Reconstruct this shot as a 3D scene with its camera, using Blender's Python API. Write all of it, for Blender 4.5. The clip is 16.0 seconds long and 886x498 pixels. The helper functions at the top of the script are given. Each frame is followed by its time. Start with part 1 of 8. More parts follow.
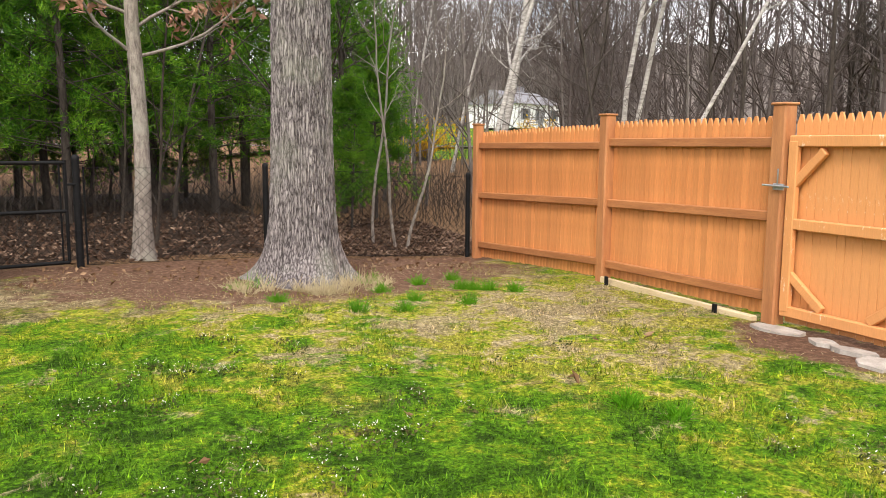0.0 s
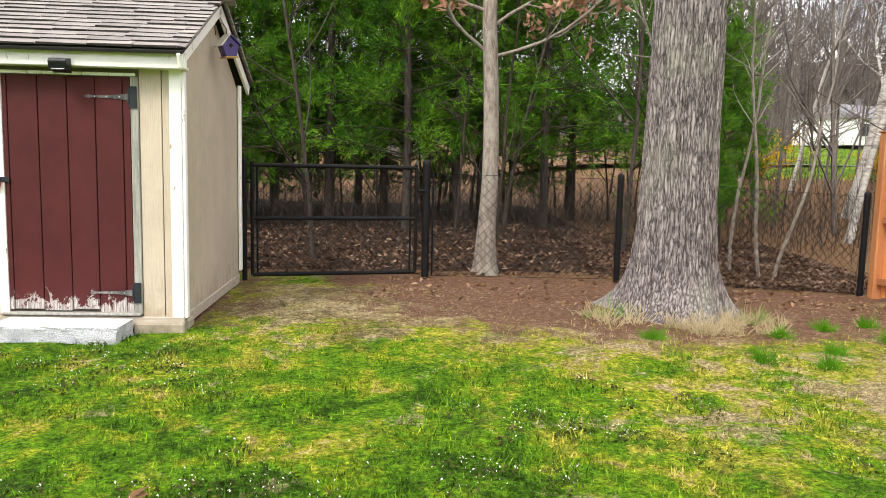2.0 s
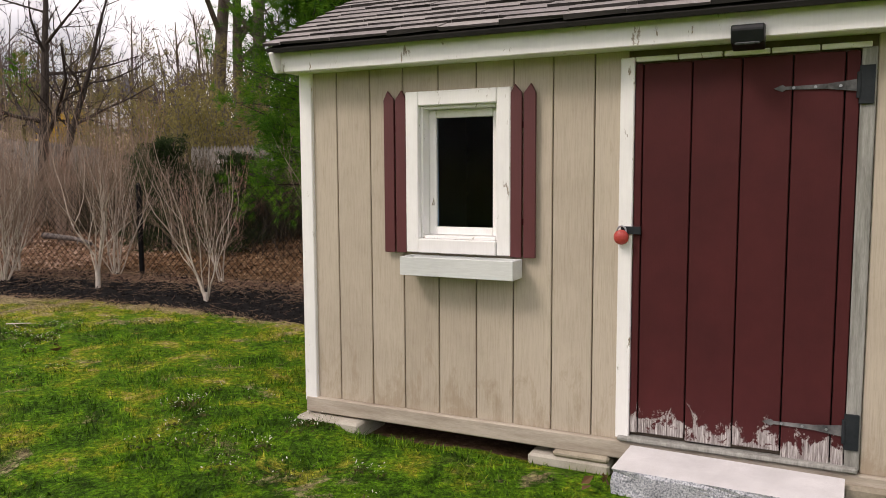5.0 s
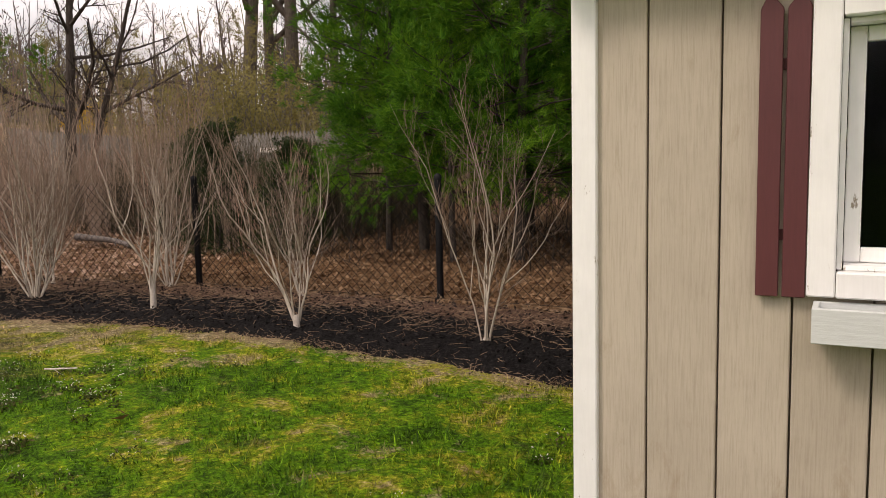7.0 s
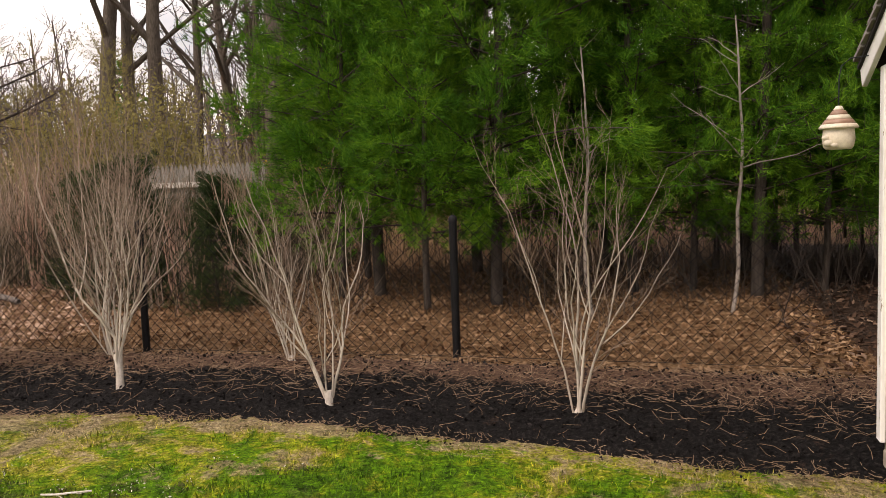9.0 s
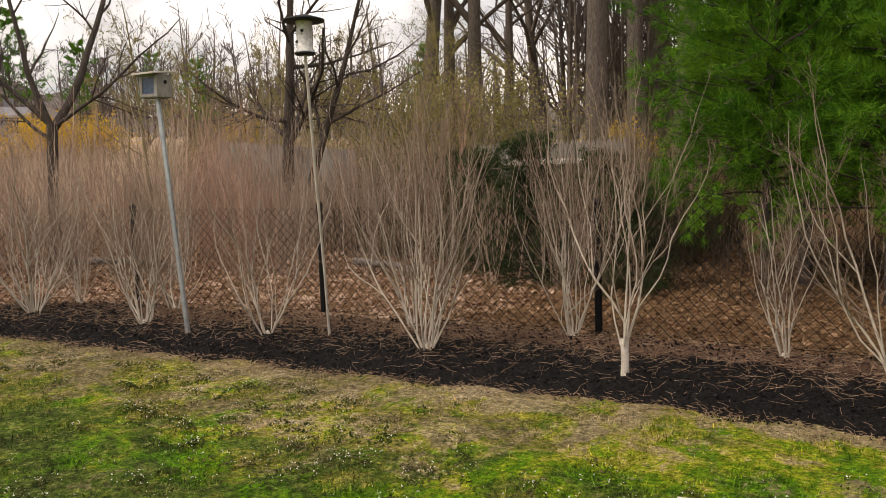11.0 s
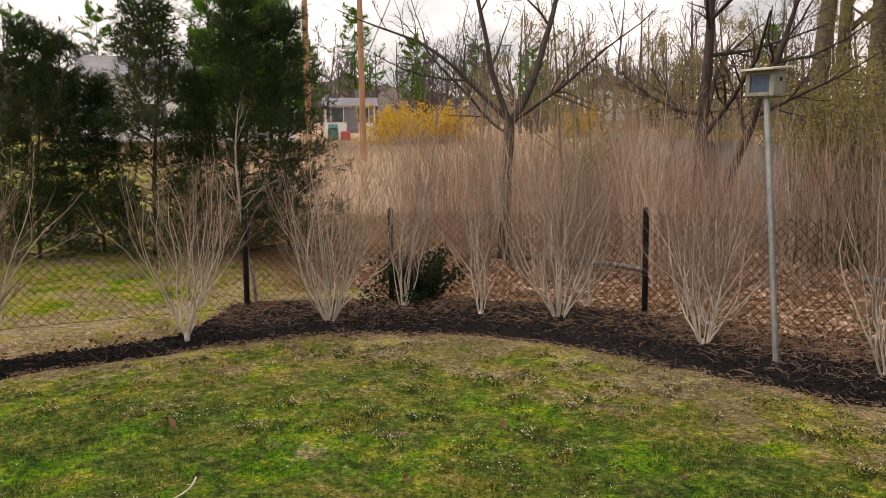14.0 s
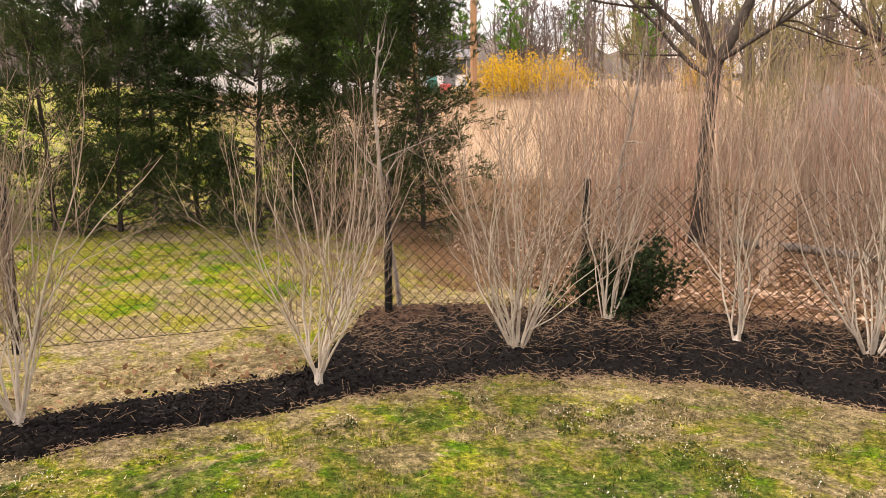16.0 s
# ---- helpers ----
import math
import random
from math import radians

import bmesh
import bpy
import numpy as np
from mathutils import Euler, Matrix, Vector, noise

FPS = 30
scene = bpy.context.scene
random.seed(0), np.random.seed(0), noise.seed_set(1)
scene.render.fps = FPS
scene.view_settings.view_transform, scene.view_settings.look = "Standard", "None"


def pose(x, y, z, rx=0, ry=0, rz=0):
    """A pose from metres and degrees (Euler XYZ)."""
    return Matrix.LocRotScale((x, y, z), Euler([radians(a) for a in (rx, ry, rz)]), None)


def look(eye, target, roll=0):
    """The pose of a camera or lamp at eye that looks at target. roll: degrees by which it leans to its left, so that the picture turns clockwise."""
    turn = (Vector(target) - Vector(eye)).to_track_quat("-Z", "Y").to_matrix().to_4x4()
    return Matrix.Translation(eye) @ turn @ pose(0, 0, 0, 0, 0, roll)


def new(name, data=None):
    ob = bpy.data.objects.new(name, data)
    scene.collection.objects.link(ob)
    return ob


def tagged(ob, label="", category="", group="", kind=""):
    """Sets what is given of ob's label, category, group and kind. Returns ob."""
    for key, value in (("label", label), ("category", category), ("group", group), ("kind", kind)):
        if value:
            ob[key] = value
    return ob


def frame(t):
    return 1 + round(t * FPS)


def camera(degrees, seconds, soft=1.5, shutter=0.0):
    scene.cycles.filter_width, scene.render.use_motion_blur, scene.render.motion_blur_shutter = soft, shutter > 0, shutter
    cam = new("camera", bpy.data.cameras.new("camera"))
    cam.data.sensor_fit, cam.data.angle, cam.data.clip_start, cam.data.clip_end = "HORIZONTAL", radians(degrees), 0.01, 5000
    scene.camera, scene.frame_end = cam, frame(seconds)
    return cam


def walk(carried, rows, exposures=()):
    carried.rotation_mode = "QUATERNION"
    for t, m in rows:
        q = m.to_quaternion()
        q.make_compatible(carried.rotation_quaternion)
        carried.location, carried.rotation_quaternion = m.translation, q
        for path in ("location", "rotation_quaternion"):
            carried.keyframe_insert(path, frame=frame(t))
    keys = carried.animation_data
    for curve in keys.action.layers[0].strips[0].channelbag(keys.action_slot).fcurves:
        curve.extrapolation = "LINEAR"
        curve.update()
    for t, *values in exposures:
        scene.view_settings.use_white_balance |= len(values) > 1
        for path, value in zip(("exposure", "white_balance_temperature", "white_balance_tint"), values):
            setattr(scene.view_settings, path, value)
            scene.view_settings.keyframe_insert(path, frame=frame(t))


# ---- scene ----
cam = camera(58.9, 16.0, soft=0.9)
PATH = [
    (0, (1.892, -7.045, 1.417), (2.725, -5.246, 1.153), 0.4),
    (0.5, (1.844, -6.667, 1.383), (2.49, -4.791, 1.137), 0.2),
    (1, (1.81, -6.432, 1.378), (2.268, -4.503, 1.115), -0.3),
    (1.1, (1.79, -6.382, 1.375), (2.204, -4.443, 1.115), -0.4),
    (1.5, (1.742, -6.062, 1.348), (2.011, -4.096, 1.098), 0.9),
    (2, (1.54, -5.738, 1.315), (1.661, -3.755, 1.081), 1.3),
    (2.1, (1.441, -5.702, 1.315), (1.55, -3.717, 1.092), 1.1),
    (2.5, (1.311, -5.405, 1.339), (1.221, -3.419, 1.119), 0.4),
    (3, (1.072, -4.951, 1.346), (0.676, -3.003, 1.13), 1.1),
    (3.5, (0.71, -4.63, 1.334), (0.188, -2.709, 1.136), 1.2),
    (4, (0.394, -4.297, 1.308), (-0.224, -2.405, 1.112), 0.7),
    (4.2, (0.259, -4.099, 1.328), (-0.455, -2.241, 1.128), 0.5),
    (4.5, (0.029, -3.907, 1.321), (-0.77, -2.083, 1.128), 0.6),
    (5, (-0.444, -3.538, 1.343), (-1.318, -1.749, 1.151), -0.3),
    (5.2, (-0.559, -3.412, 1.319), (-1.449, -1.631, 1.126), -0.8),
    (7.3, (-2.545, -2.256, 1.344), (-3.459, -0.492, 1.113), -1.4),
    (7.5, (-2.714, -2.212, 1.359), (-3.537, -0.402, 1.136), -2.2),
    (8, (-3.177, -2.008, 1.356), (-3.771, -0.108, 1.166), -2.2),
    (8.2, (-3.333, -1.985, 1.375), (-3.861, -0.063, 1.204), -2.0),
    (10.3, (-5.142, -2.276, 1.487), (-6.014, -0.482, 1.342), -0.5),
    (10.5, (-5.311, -2.261, 1.428), (-6.304, -0.531, 1.281), -1.0),
    (10.7, (-5.514, -2.377, 1.475), (-6.57, -0.688, 1.299), -1.3),
    (11, (-5.813, -2.402, 1.499), (-6.953, -0.77, 1.304), -1.7),
    (11.5, (-6.253, -2.548, 1.583), (-7.503, -1.0, 1.377), -0.8),
    (12, (-6.632, -2.67, 1.577), (-7.995, -1.22, 1.384), -0.2),
    (12.5, (-7.159, -2.876, 1.628), (-8.648, -1.557, 1.421), -1.2),
    (13, (-7.687, -3.059, 1.734), (-9.293, -1.886, 1.525), -1.5),
    (13.5, (-7.999, -3.402, 1.698), (-9.632, -2.267, 1.494), -0.6),
    (14, (-8.285, -3.748, 1.731), (-9.924, -2.622, 1.518), -0.6),
    (14.5, (-8.597, -3.935, 1.719), (-10.287, -2.888, 1.502), -0.1),
    (14.6, (-8.703, -3.985, 1.701), (-10.389, -2.93, 1.487), 0.2),
    (15, (-9.658, -3.655, 1.70), (-11.38, -2.668, 1.438), 1.3),
    (15.3, (-11.146, -3.135, 1.72), (-12.85, -2.129, 1.382), 1.5),
    (15.5, (-11.297, -3.031, 1.70), (-13.014, -2.048, 1.360), 0.5),
    (16, (-11.269, -3.146, 1.70), (-13.012, -2.204, 1.378), -0.1),
]
walk(cam, [(t, look(e, a, r)) for t, e, a, r in PATH],
     [(0, 0.20, 6700, 13), (1.2, 0.32, 6700, 11), (2.2, 0.20, 6700, 12), (3.2, -0.56, 6700, 19), (4.5, -0.68, 6800, 21), (5.2, -0.78, 6900, 21), (7.5, -0.64, 7300, 21), (10.5, -0.26, 7400, 18), (11.0, -0.58, 7400, 16),
      (12, -0.63, 7400, 18), (13.5, -0.70, 7400, 18), (14.5, -0.54, 7400, 20), (15.0, -0.60, 7500, 23), (15.4, 0.06, 7700, 21), (16, 0.26, 7700, 21)])
# end of camera

# ---------------------------------------------------------------- light
world = bpy.data.worlds.new("sky")
scene.world = world
world.use_nodes = True
wn, wl = world.node_tree.nodes, world.node_tree.links
wn.clear()
SUN_EL, SUN_AZ = 47.0, 214.0          # azimuth: degrees clockwise from +y
sky = wn.new("ShaderNodeTexSky")
sky.sky_type, sky.sun_disc = "NISHITA", False
sky.sun_elevation, sky.sun_rotation = radians(SUN_EL), radians(SUN_AZ)
sky.air_density, sky.dust_density = 1.0, 2.5
cl_co = wn.new("ShaderNodeTexCoord")
cl_map = wn.new("ShaderNodeMapping")
cl_map.inputs["Scale"].default_value = (1.0, 1.0, 2.6)
cl = wn.new("ShaderNodeTexNoise")
cl.inputs["Scale"].default_value, cl.inputs["Detail"].default_value = 2.6, 7.0
cl_r = wn.new("ShaderNodeValToRGB")
cl_r.color_ramp.elements[0].position, cl_r.color_ramp.elements[1].position = 0.29, 0.50
cl_mix = wn.new("ShaderNodeMixRGB")
cl_mix.inputs["Color2"].default_value = (16.0, 16.1, 16.4, 1)
bg = wn.new("ShaderNodeBackground")
bg.inputs["Strength"].default_value = 0.13
wo = wn.new("ShaderNodeOutputWorld")
wl.new(cl_co.outputs["Generated"], cl_map.inputs["Vector"])
wl.new(cl_map.outputs["Vector"], cl.inputs["Vector"])
wl.new(cl.outputs["Fac"], cl_r.inputs["Fac"])
wl.new(cl_r.outputs["Color"], cl_mix.inputs["Fac"])
wl.new(sky.outputs["Color"], cl_mix.inputs["Color1"])
wl.new(cl_mix.outputs["Color"], bg.inputs["Color"])
wl.new(bg.outputs["Background"], wo.inputs["Surface"])

sun_data = bpy.data.lights.new("sun", "SUN")
sun_data.energy, sun_data.angle, sun_data.color = 3.0, radians(16.0), (1.0, 0.95, 0.87)
sun = new("sun", sun_data)
sun.rotation_euler = (radians(90 - SUN_EL), 0, radians(180 - SUN_AZ))


# ---------------------------------------------------------------- materials
def nodes_of(name):
    m = bpy.data.materials.new(name)
    m.use_nodes = True
    nt = m.node_tree
    return m, nt.nodes, nt.links, nt.nodes["Principled BSDF"]


def ramp(n, stops):
    r = n.new("ShaderNodeValToRGB")
    e = r.color_ramp.elements
    while len(e) < len(stops):
        e.new(0.5)
    for el, (p, c) in zip(e, stops):
        el.position, el.color = p, (*c, 1)
    return r


def noise_node(n, l, vec, scale, detail=5.0, rough=0.55, dist=0.0):
    t = n.new("ShaderNodeTexNoise")
    t.inputs["Scale"].default_value, t.inputs["Detail"].default_value = scale, detail
    t.inputs["Roughness"].default_value, t.inputs["Distortion"].default_value = rough, dist
    l.new(vec, t.inputs["Vector"])
    return t


def mixc(n, l, fac, a, b, mode="MIX"):
    m = n.new("ShaderNodeMixRGB")
    m.blend_type = mode
    for sock, v in (("Fac", fac), ("Color1", a), ("Color2", b)):
        if isinstance(v, (int, float)):
            m.inputs[sock].default_value = v
        elif isinstance(v, tuple):
            m.inputs[sock].default_value = (*v, 1)
        else:
            l.new(v, m.inputs[sock])
    return m.outputs["Color"]


def math_node(n, l, op, a, b=0.0, clamp=False):
    m = n.new("ShaderNodeMath")
    m.operation, m.use_clamp = op, clamp
    for k, v in enumerate((a, b)):
        if isinstance(v, (int, float)):
            m.inputs[k].default_value = v
        else:
            l.new(v, m.inputs[k])
    return m.outputs[0]


def coords(n, l, stretch=(1, 1, 1), which="Object"):
    tc = n.new("ShaderNodeTexCoord")
    mp = n.new("ShaderNodeMapping")
    mp.inputs["Scale"].default_value = stretch
    l.new(tc.outputs[which], mp.inputs["Vector"])
    return mp.outputs["Vector"]


def bump(n, l, p, height, strength=0.4, distance=0.01):
    b = n.new("ShaderNodeBump")
    b.inputs["Strength"].default_value, b.inputs["Distance"].default_value = strength, distance
    l.new(height, b.inputs["Height"])
    l.new(b.outputs["Normal"], p.inputs["Normal"])


def surface(name, c1, c2, scale=6.0, fine=60.0, rough=0.7, rough2=None, metal=0.0, bumps=0.3, dist=0.004,
            stretch=(1, 1, 1), vary=0.12, spec=0.5):
    """Two tones in broad patches, fine grain over them, a little change from piece to piece."""
    m, n, l, p = nodes_of(name)
    v = coords(n, l, stretch)
    big = noise_node(n, l, v, scale, 5, 0.6)
    small = noise_node(n, l, v, fine, 6, 0.65)
    r = ramp(n, [(0.32, c1), (0.68, c2)])
    l.new(big.outputs["Fac"], r.inputs["Fac"])
    g = ramp(n, [(0.25, (0.78, 0.78, 0.78)), (0.75, (1.12, 1.12, 1.12))])
    l.new(small.outputs["Fac"], g.inputs["Fac"])
    c = mixc(n, l, 1.0, r.outputs["Color"], g.outputs["Color"], "MULTIPLY")
    oi = n.new("ShaderNodeObjectInfo")
    k = math_node(n, l, "MULTIPLY_ADD", oi.outputs["Random"], 2 * vary)
    n[k.node.name].inputs[2].default_value = 1 - vary
    cv = n.new("ShaderNodeCombineColor")
    for s in ("Red", "Green", "Blue"):
        l.new(k, cv.inputs[s])
    c = mixc(n, l, 1.0, c, cv.outputs["Color"], "MULTIPLY")
    l.new(c, p.inputs["Base Color"])
    rr = ramp(n, [(0.3, (rough,) * 3), (0.7, (rough2 or min(1, rough + 0.12),) * 3)])
    l.new(small.outputs["Fac"], rr.inputs["Fac"])
    l.new(rr.outputs["Color"], p.inputs["Roughness"])
    p.inputs["Metallic"].default_value = metal
    p.inputs["Specular IOR Level"].default_value = spec
    bump(n, l, p, small.outputs["Fac"], bumps, dist)
    return m


def painted(name, paint, under, wear=0.60, scale=9.0, rough=0.55, grain=(14, 14, 1.2), show=1.0):
    """Old paint on wood: grain under it, chips where a broken noise passes `wear`."""
    m, n, l, p = nodes_of(name)
    v = coords(n, l)
    gv = coords(n, l, grain)
    grainn = noise_node(n, l, gv, 9, 6, 0.7)
    dirt = noise_node(n, l, v, 2.2, 6, 0.65)
    chips = noise_node(n, l, coords(n, l, (2.2, 2.2, 0.7)), scale, 9, 0.75)
    tone = ramp(n, [(0.3, tuple(0.88 * c for c in paint)), (0.62, paint)])
    l.new(dirt.outputs["Fac"], tone.inputs["Fac"])
    g = ramp(n, [(0.3, (1 - 0.12 * show,) * 3), (0.7, (1 + 0.06 * show,) * 3)])
    l.new(grainn.outputs["Fac"], g.inputs["Fac"])
    c = mixc(n, l, 1.0, tone.outputs["Color"], g.outputs["Color"], "MULTIPLY")
    ch = ramp(n, [(wear, (0, 0, 0)), (wear + 0.03, (1, 1, 1))])
    l.new(chips.outputs["Fac"], ch.inputs["Fac"])
    c = mixc(n, l, ch.outputs["Color"], c, under)
    l.new(c, p.inputs["Base Color"])
    p.inputs["Roughness"].default_value = rough
    hsum = math_node(n, l, "SUBTRACT", grainn.outputs["Fac"], ch.outputs["Color"])
    bump(n, l, p, hsum, 0.08 + 0.17 * show, 0.004)
    return m


def siding_paint():
    """Thin taupe stain on rough boards: long grain, brown splash marks and rot near the foot."""
    m, n, l, p = nodes_of("taupe_siding_paint")
    g = n.new("ShaderNodeNewGeometry")
    sep = n.new("ShaderNodeSeparateXYZ")
    l.new(g.outputs["Position"], sep.inputs["Vector"])
    mp = n.new("ShaderNodeMapping")
    mp.inputs["Scale"].default_value = (26, 26, 1.0)
    l.new(g.outputs["Position"], mp.inputs["Vector"])
    grainn = noise_node(n, l, mp.outputs["Vector"], 7, 7, 0.75, 0.3)
    dirt = noise_node(n, l, g.outputs["Position"], 1.7, 7, 0.68)
    oi = n.new("ShaderNodeObjectInfo")
    k = math_node(n, l, "ADD", math_node(n, l, "MULTIPLY", dirt.outputs["Fac"], 0.8), math_node(n, l, "MULTIPLY", oi.outputs["Random"], 0.22))
    tone = ramp(n, [(0.34, (0.41, 0.352, 0.275)), (0.62, (0.515, 0.450, 0.358))])
    l.new(k, tone.inputs["Fac"])
    gr = ramp(n, [(0.28, (0.78, 0.76, 0.73)), (0.52, (1, 1, 1)), (0.76, (1.08, 1.08, 1.08))])
    l.new(grainn.outputs["Fac"], gr.inputs["Fac"])
    c = mixc(n, l, 1.0, tone.outputs["Color"], gr.outputs["Color"], "MULTIPLY")
    mp2 = n.new("ShaderNodeMapping")
    mp2.inputs["Scale"].default_value = (2.4, 2.4, 0.9)
    l.new(g.outputs["Position"], mp2.inputs["Vector"])
    spot = noise_node(n, l, mp2.outputs["Vector"], 4.5, 8, 0.72, 0.5)
    low = math_node(n, l, "MULTIPLY", math_node(n, l, "SUBTRACT", 0.52, sep.outputs["Z"]), 0.42, True)
    st = ramp(n, [(0.60, (0, 0, 0)), (0.74, (1, 1, 1))])
    l.new(math_node(n, l, "ADD", spot.outputs["Fac"], low), st.inputs["Fac"])
    c = mixc(n, l, math_node(n, l, "MULTIPLY", st.outputs["Color"], 0.42), c, (0.27, 0.19, 0.11))
    l.new(c, p.inputs["Base Color"])
    p.inputs["Roughness"].default_value = 0.75
    bump(n, l, p, grainn.outputs["Fac"], 0.3, 0.004)
    return m


SIDING = siding_paint()
WHITE = painted("white_trim_paint", (0.91, 0.91, 0.89), (0.30, 0.25, 0.19), 0.615, 8.0, 0.5, show=0.3)
GREYWOOD = surface("weathered_grey_board", (0.20, 0.20, 0.18), (0.36, 0.36, 0.33), 5, 40, 0.85, stretch=(10, 10, 0.8), bumps=0.5)
SILLWOOD = surface("tan_sill_beam", (0.30, 0.255, 0.20), (0.47, 0.42, 0.345), 3, 30, 0.85, stretch=(1, 8, 8))
CONCRETE = surface("concrete_block", (0.36, 0.33, 0.26), (0.52, 0.49, 0.42), 7, 120, 0.92, bumps=0.5)
BLOCKWOOD = surface("weathered_tan_block", (0.25, 0.215, 0.155), (0.44, 0.39, 0.30), 7, 80, 0.92, bumps=0.5)
BLACKMETAL = surface("black_powder_coat", (0.005, 0.005, 0.0055), (0.009, 0.009, 0.010), 8, 120, 0.55, bumps=0.08, vary=0.05, spec=0.18)
HINGE = surface("worn_black_iron", (0.010, 0.014, 0.017), (0.022, 0.027, 0.031), 18, 150, 0.55, spec=0.25)
STEEL = surface("galvanised_steel", (0.34, 0.37, 0.40), (0.50, 0.53, 0.56), 10, 90, 0.42, metal=0.8, bumps=0.1)
LAMPBLACK = surface("black_lamp_plastic", (0.006, 0.007, 0.008), (0.012, 0.014, 0.015), 9, 120, 0.4, bumps=0.05, spec=0.25)
SHUTTER = painted("maroon_shutter_paint", (0.105, 0.024, 0.026), (0.24, 0.15, 0.12), 0.74, 12, 0.55)
BOXPAINT = painted("pale_grey_box_paint", (0.66, 0.69, 0.67), (0.30, 0.28, 0.24), 0.68, 11, 0.55, (1.2, 14, 14))
REDLOCK = surface("red_padlock_shell", (0.45, 0.05, 0.04), (0.55, 0.08, 0.06), 20, 90, 0.4, bumps=0.05)
CEDARWOOD = surface("orange_stained_fence_board", (0.55, 0.202, 0.060), (0.73, 0.314, 0.108), 2.4, 26, 0.62, stretch=(5, 5, 0.55), vary=0.13, bumps=0.3)
CEDARRAIL = surface("orange_stained_rail", (0.33, 0.122, 0.042), (0.47, 0.195, 0.070), 3, 26, 0.65, stretch=(5, 0.7, 5), vary=0.06)
CEDARPOST = surface("orange_stained_post", (0.37, 0.146, 0.054), (0.50, 0.215, 0.082), 3, 26, 0.65, stretch=(5, 5, 0.6), vary=0.05)
CEDARGATE = painted("worn_orange_gate_frame", (0.69, 0.305, 0.108), (0.80, 0.60, 0.42), 0.60, 5, 0.65)
NEWWOOD = surface("pale_raw_board", (0.50, 0.38, 0.22), (0.64, 0.52, 0.34), 4, 40, 0.75, stretch=(4, 0.7, 4))
STONE = surface("grey_flagstone", (0.27, 0.24, 0.21), (0.47, 0.43, 0.385), 6, 70, 0.9, bumps=0.5)
BOXWOOD = surface("weathered_grey_box_wood", (0.17, 0.16, 0.14), (0.30, 0.285, 0.255), 7, 60, 0.85, stretch=(3, 3, 1), bumps=0.4)
PALEROOF = surface("pale_box_roof", (0.50, 0.46, 0.40), (0.64, 0.60, 0.54), 7, 60, 0.8)
BLUEPANE = surface("dark_blue_panel", (0.025, 0.045, 0.085), (0.05, 0.08, 0.14), 9, 60, 0.25, bumps=0.05)
FEEDWHITE = surface("mottled_white_feeder_tube", (0.34, 0.33, 0.32), (0.72, 0.71, 0.69), 22, 90, 0.45, bumps=0.1)
CREAM = surface("glazed_cream_ceramic", (0.62, 0.55, 0.43), (0.76, 0.70, 0.58), 12, 80, 0.28, bumps=0.08)
TERRA = surface("terracotta_stripe_glaze", (0.28, 0.165, 0.115), (0.38, 0.245, 0.18), 12, 80, 0.35)
PURPLE = painted("purple_birdhouse_paint", (0.060, 0.040, 0.17), (0.30, 0.26, 0.30), 0.60, 16, 0.6)
OCHRE = painted("ochre_birdhouse_paint", (0.48, 0.30, 0.085), (0.35, 0.25, 0.15), 0.68, 16, 0.6)
POLEWOOD = surface("orange_brown_utility_pole", (0.30, 0.17, 0.09), (0.42, 0.25, 0.14), 2, 30, 0.85, stretch=(5, 5, 0.4))
HOUSEWHITE = surface("white_house_siding", (0.72, 0.73, 0.74), (0.82, 0.83, 0.84), 1.0, 18, 0.7, stretch=(0.3, 0.3, 5))
HOUSEROOF = surface("grey_house_roof", (0.15, 0.15, 0.165), (0.23, 0.23, 0.25), 1.0, 12, 0.9)
HOUSEGLASS = surface("dark_house_window", (0.03, 0.035, 0.04), (0.06, 0.065, 0.07), 2, 12, 0.2, bumps=0.02)
OLDPICKET = surface("silvered_stockade_board", (0.19, 0.175, 0.155), (0.30, 0.28, 0.25), 1.5, 22, 0.88, stretch=(4, 4, 0.5), vary=0.14)
ASPHALT = surface("pale_road_asphalt", (0.30, 0.30, 0.30), (0.42, 0.41, 0.40), 1, 60, 0.9)
REDPLASTIC = surface("red_play_plastic", (0.45, 0.05, 0.06), (0.55, 0.08, 0.09), 5, 50, 0.45)
GREENPLASTIC = surface("teal_play_plastic", (0.02, 0.16, 0.13), (0.03, 0.21, 0.17), 5, 50, 0.45)
STRAPWORN = surface("worn_pale_hinge_strap", (0.015, 0.017, 0.019), (0.20, 0.20, 0.20), 14, 90, 0.55, bumps=0.2)
PALEPOLE = surface("pale_weathered_pole", (0.36, 0.32, 0.27), (0.52, 0.48, 0.42), 8, 60, 0.7)
SHINGLEEDGE = surface("black_shingle_butt_edge", (0.016, 0.014, 0.013), (0.035, 0.031, 0.029), 9, 80, 0.95)
# sawn finish, with the skylight on the top also put into its colour
GRANITETOP = surface("pale_sawn_skylit_granite", (0.60, 0.59, 0.59), (0.74, 0.73, 0.73), 7, 190, 0.8, bumps=0.15)
# darker than the siding: the grooves' shade put into the colour
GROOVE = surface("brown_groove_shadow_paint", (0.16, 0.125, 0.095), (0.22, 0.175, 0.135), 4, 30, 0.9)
# near-black colour stands in for the shade of gaps, holes and the inside
SHADEGAP = surface("painted_gap_shade", (0.012, 0.011, 0.010), (0.02, 0.018, 0.016), 4, 30, 0.95)


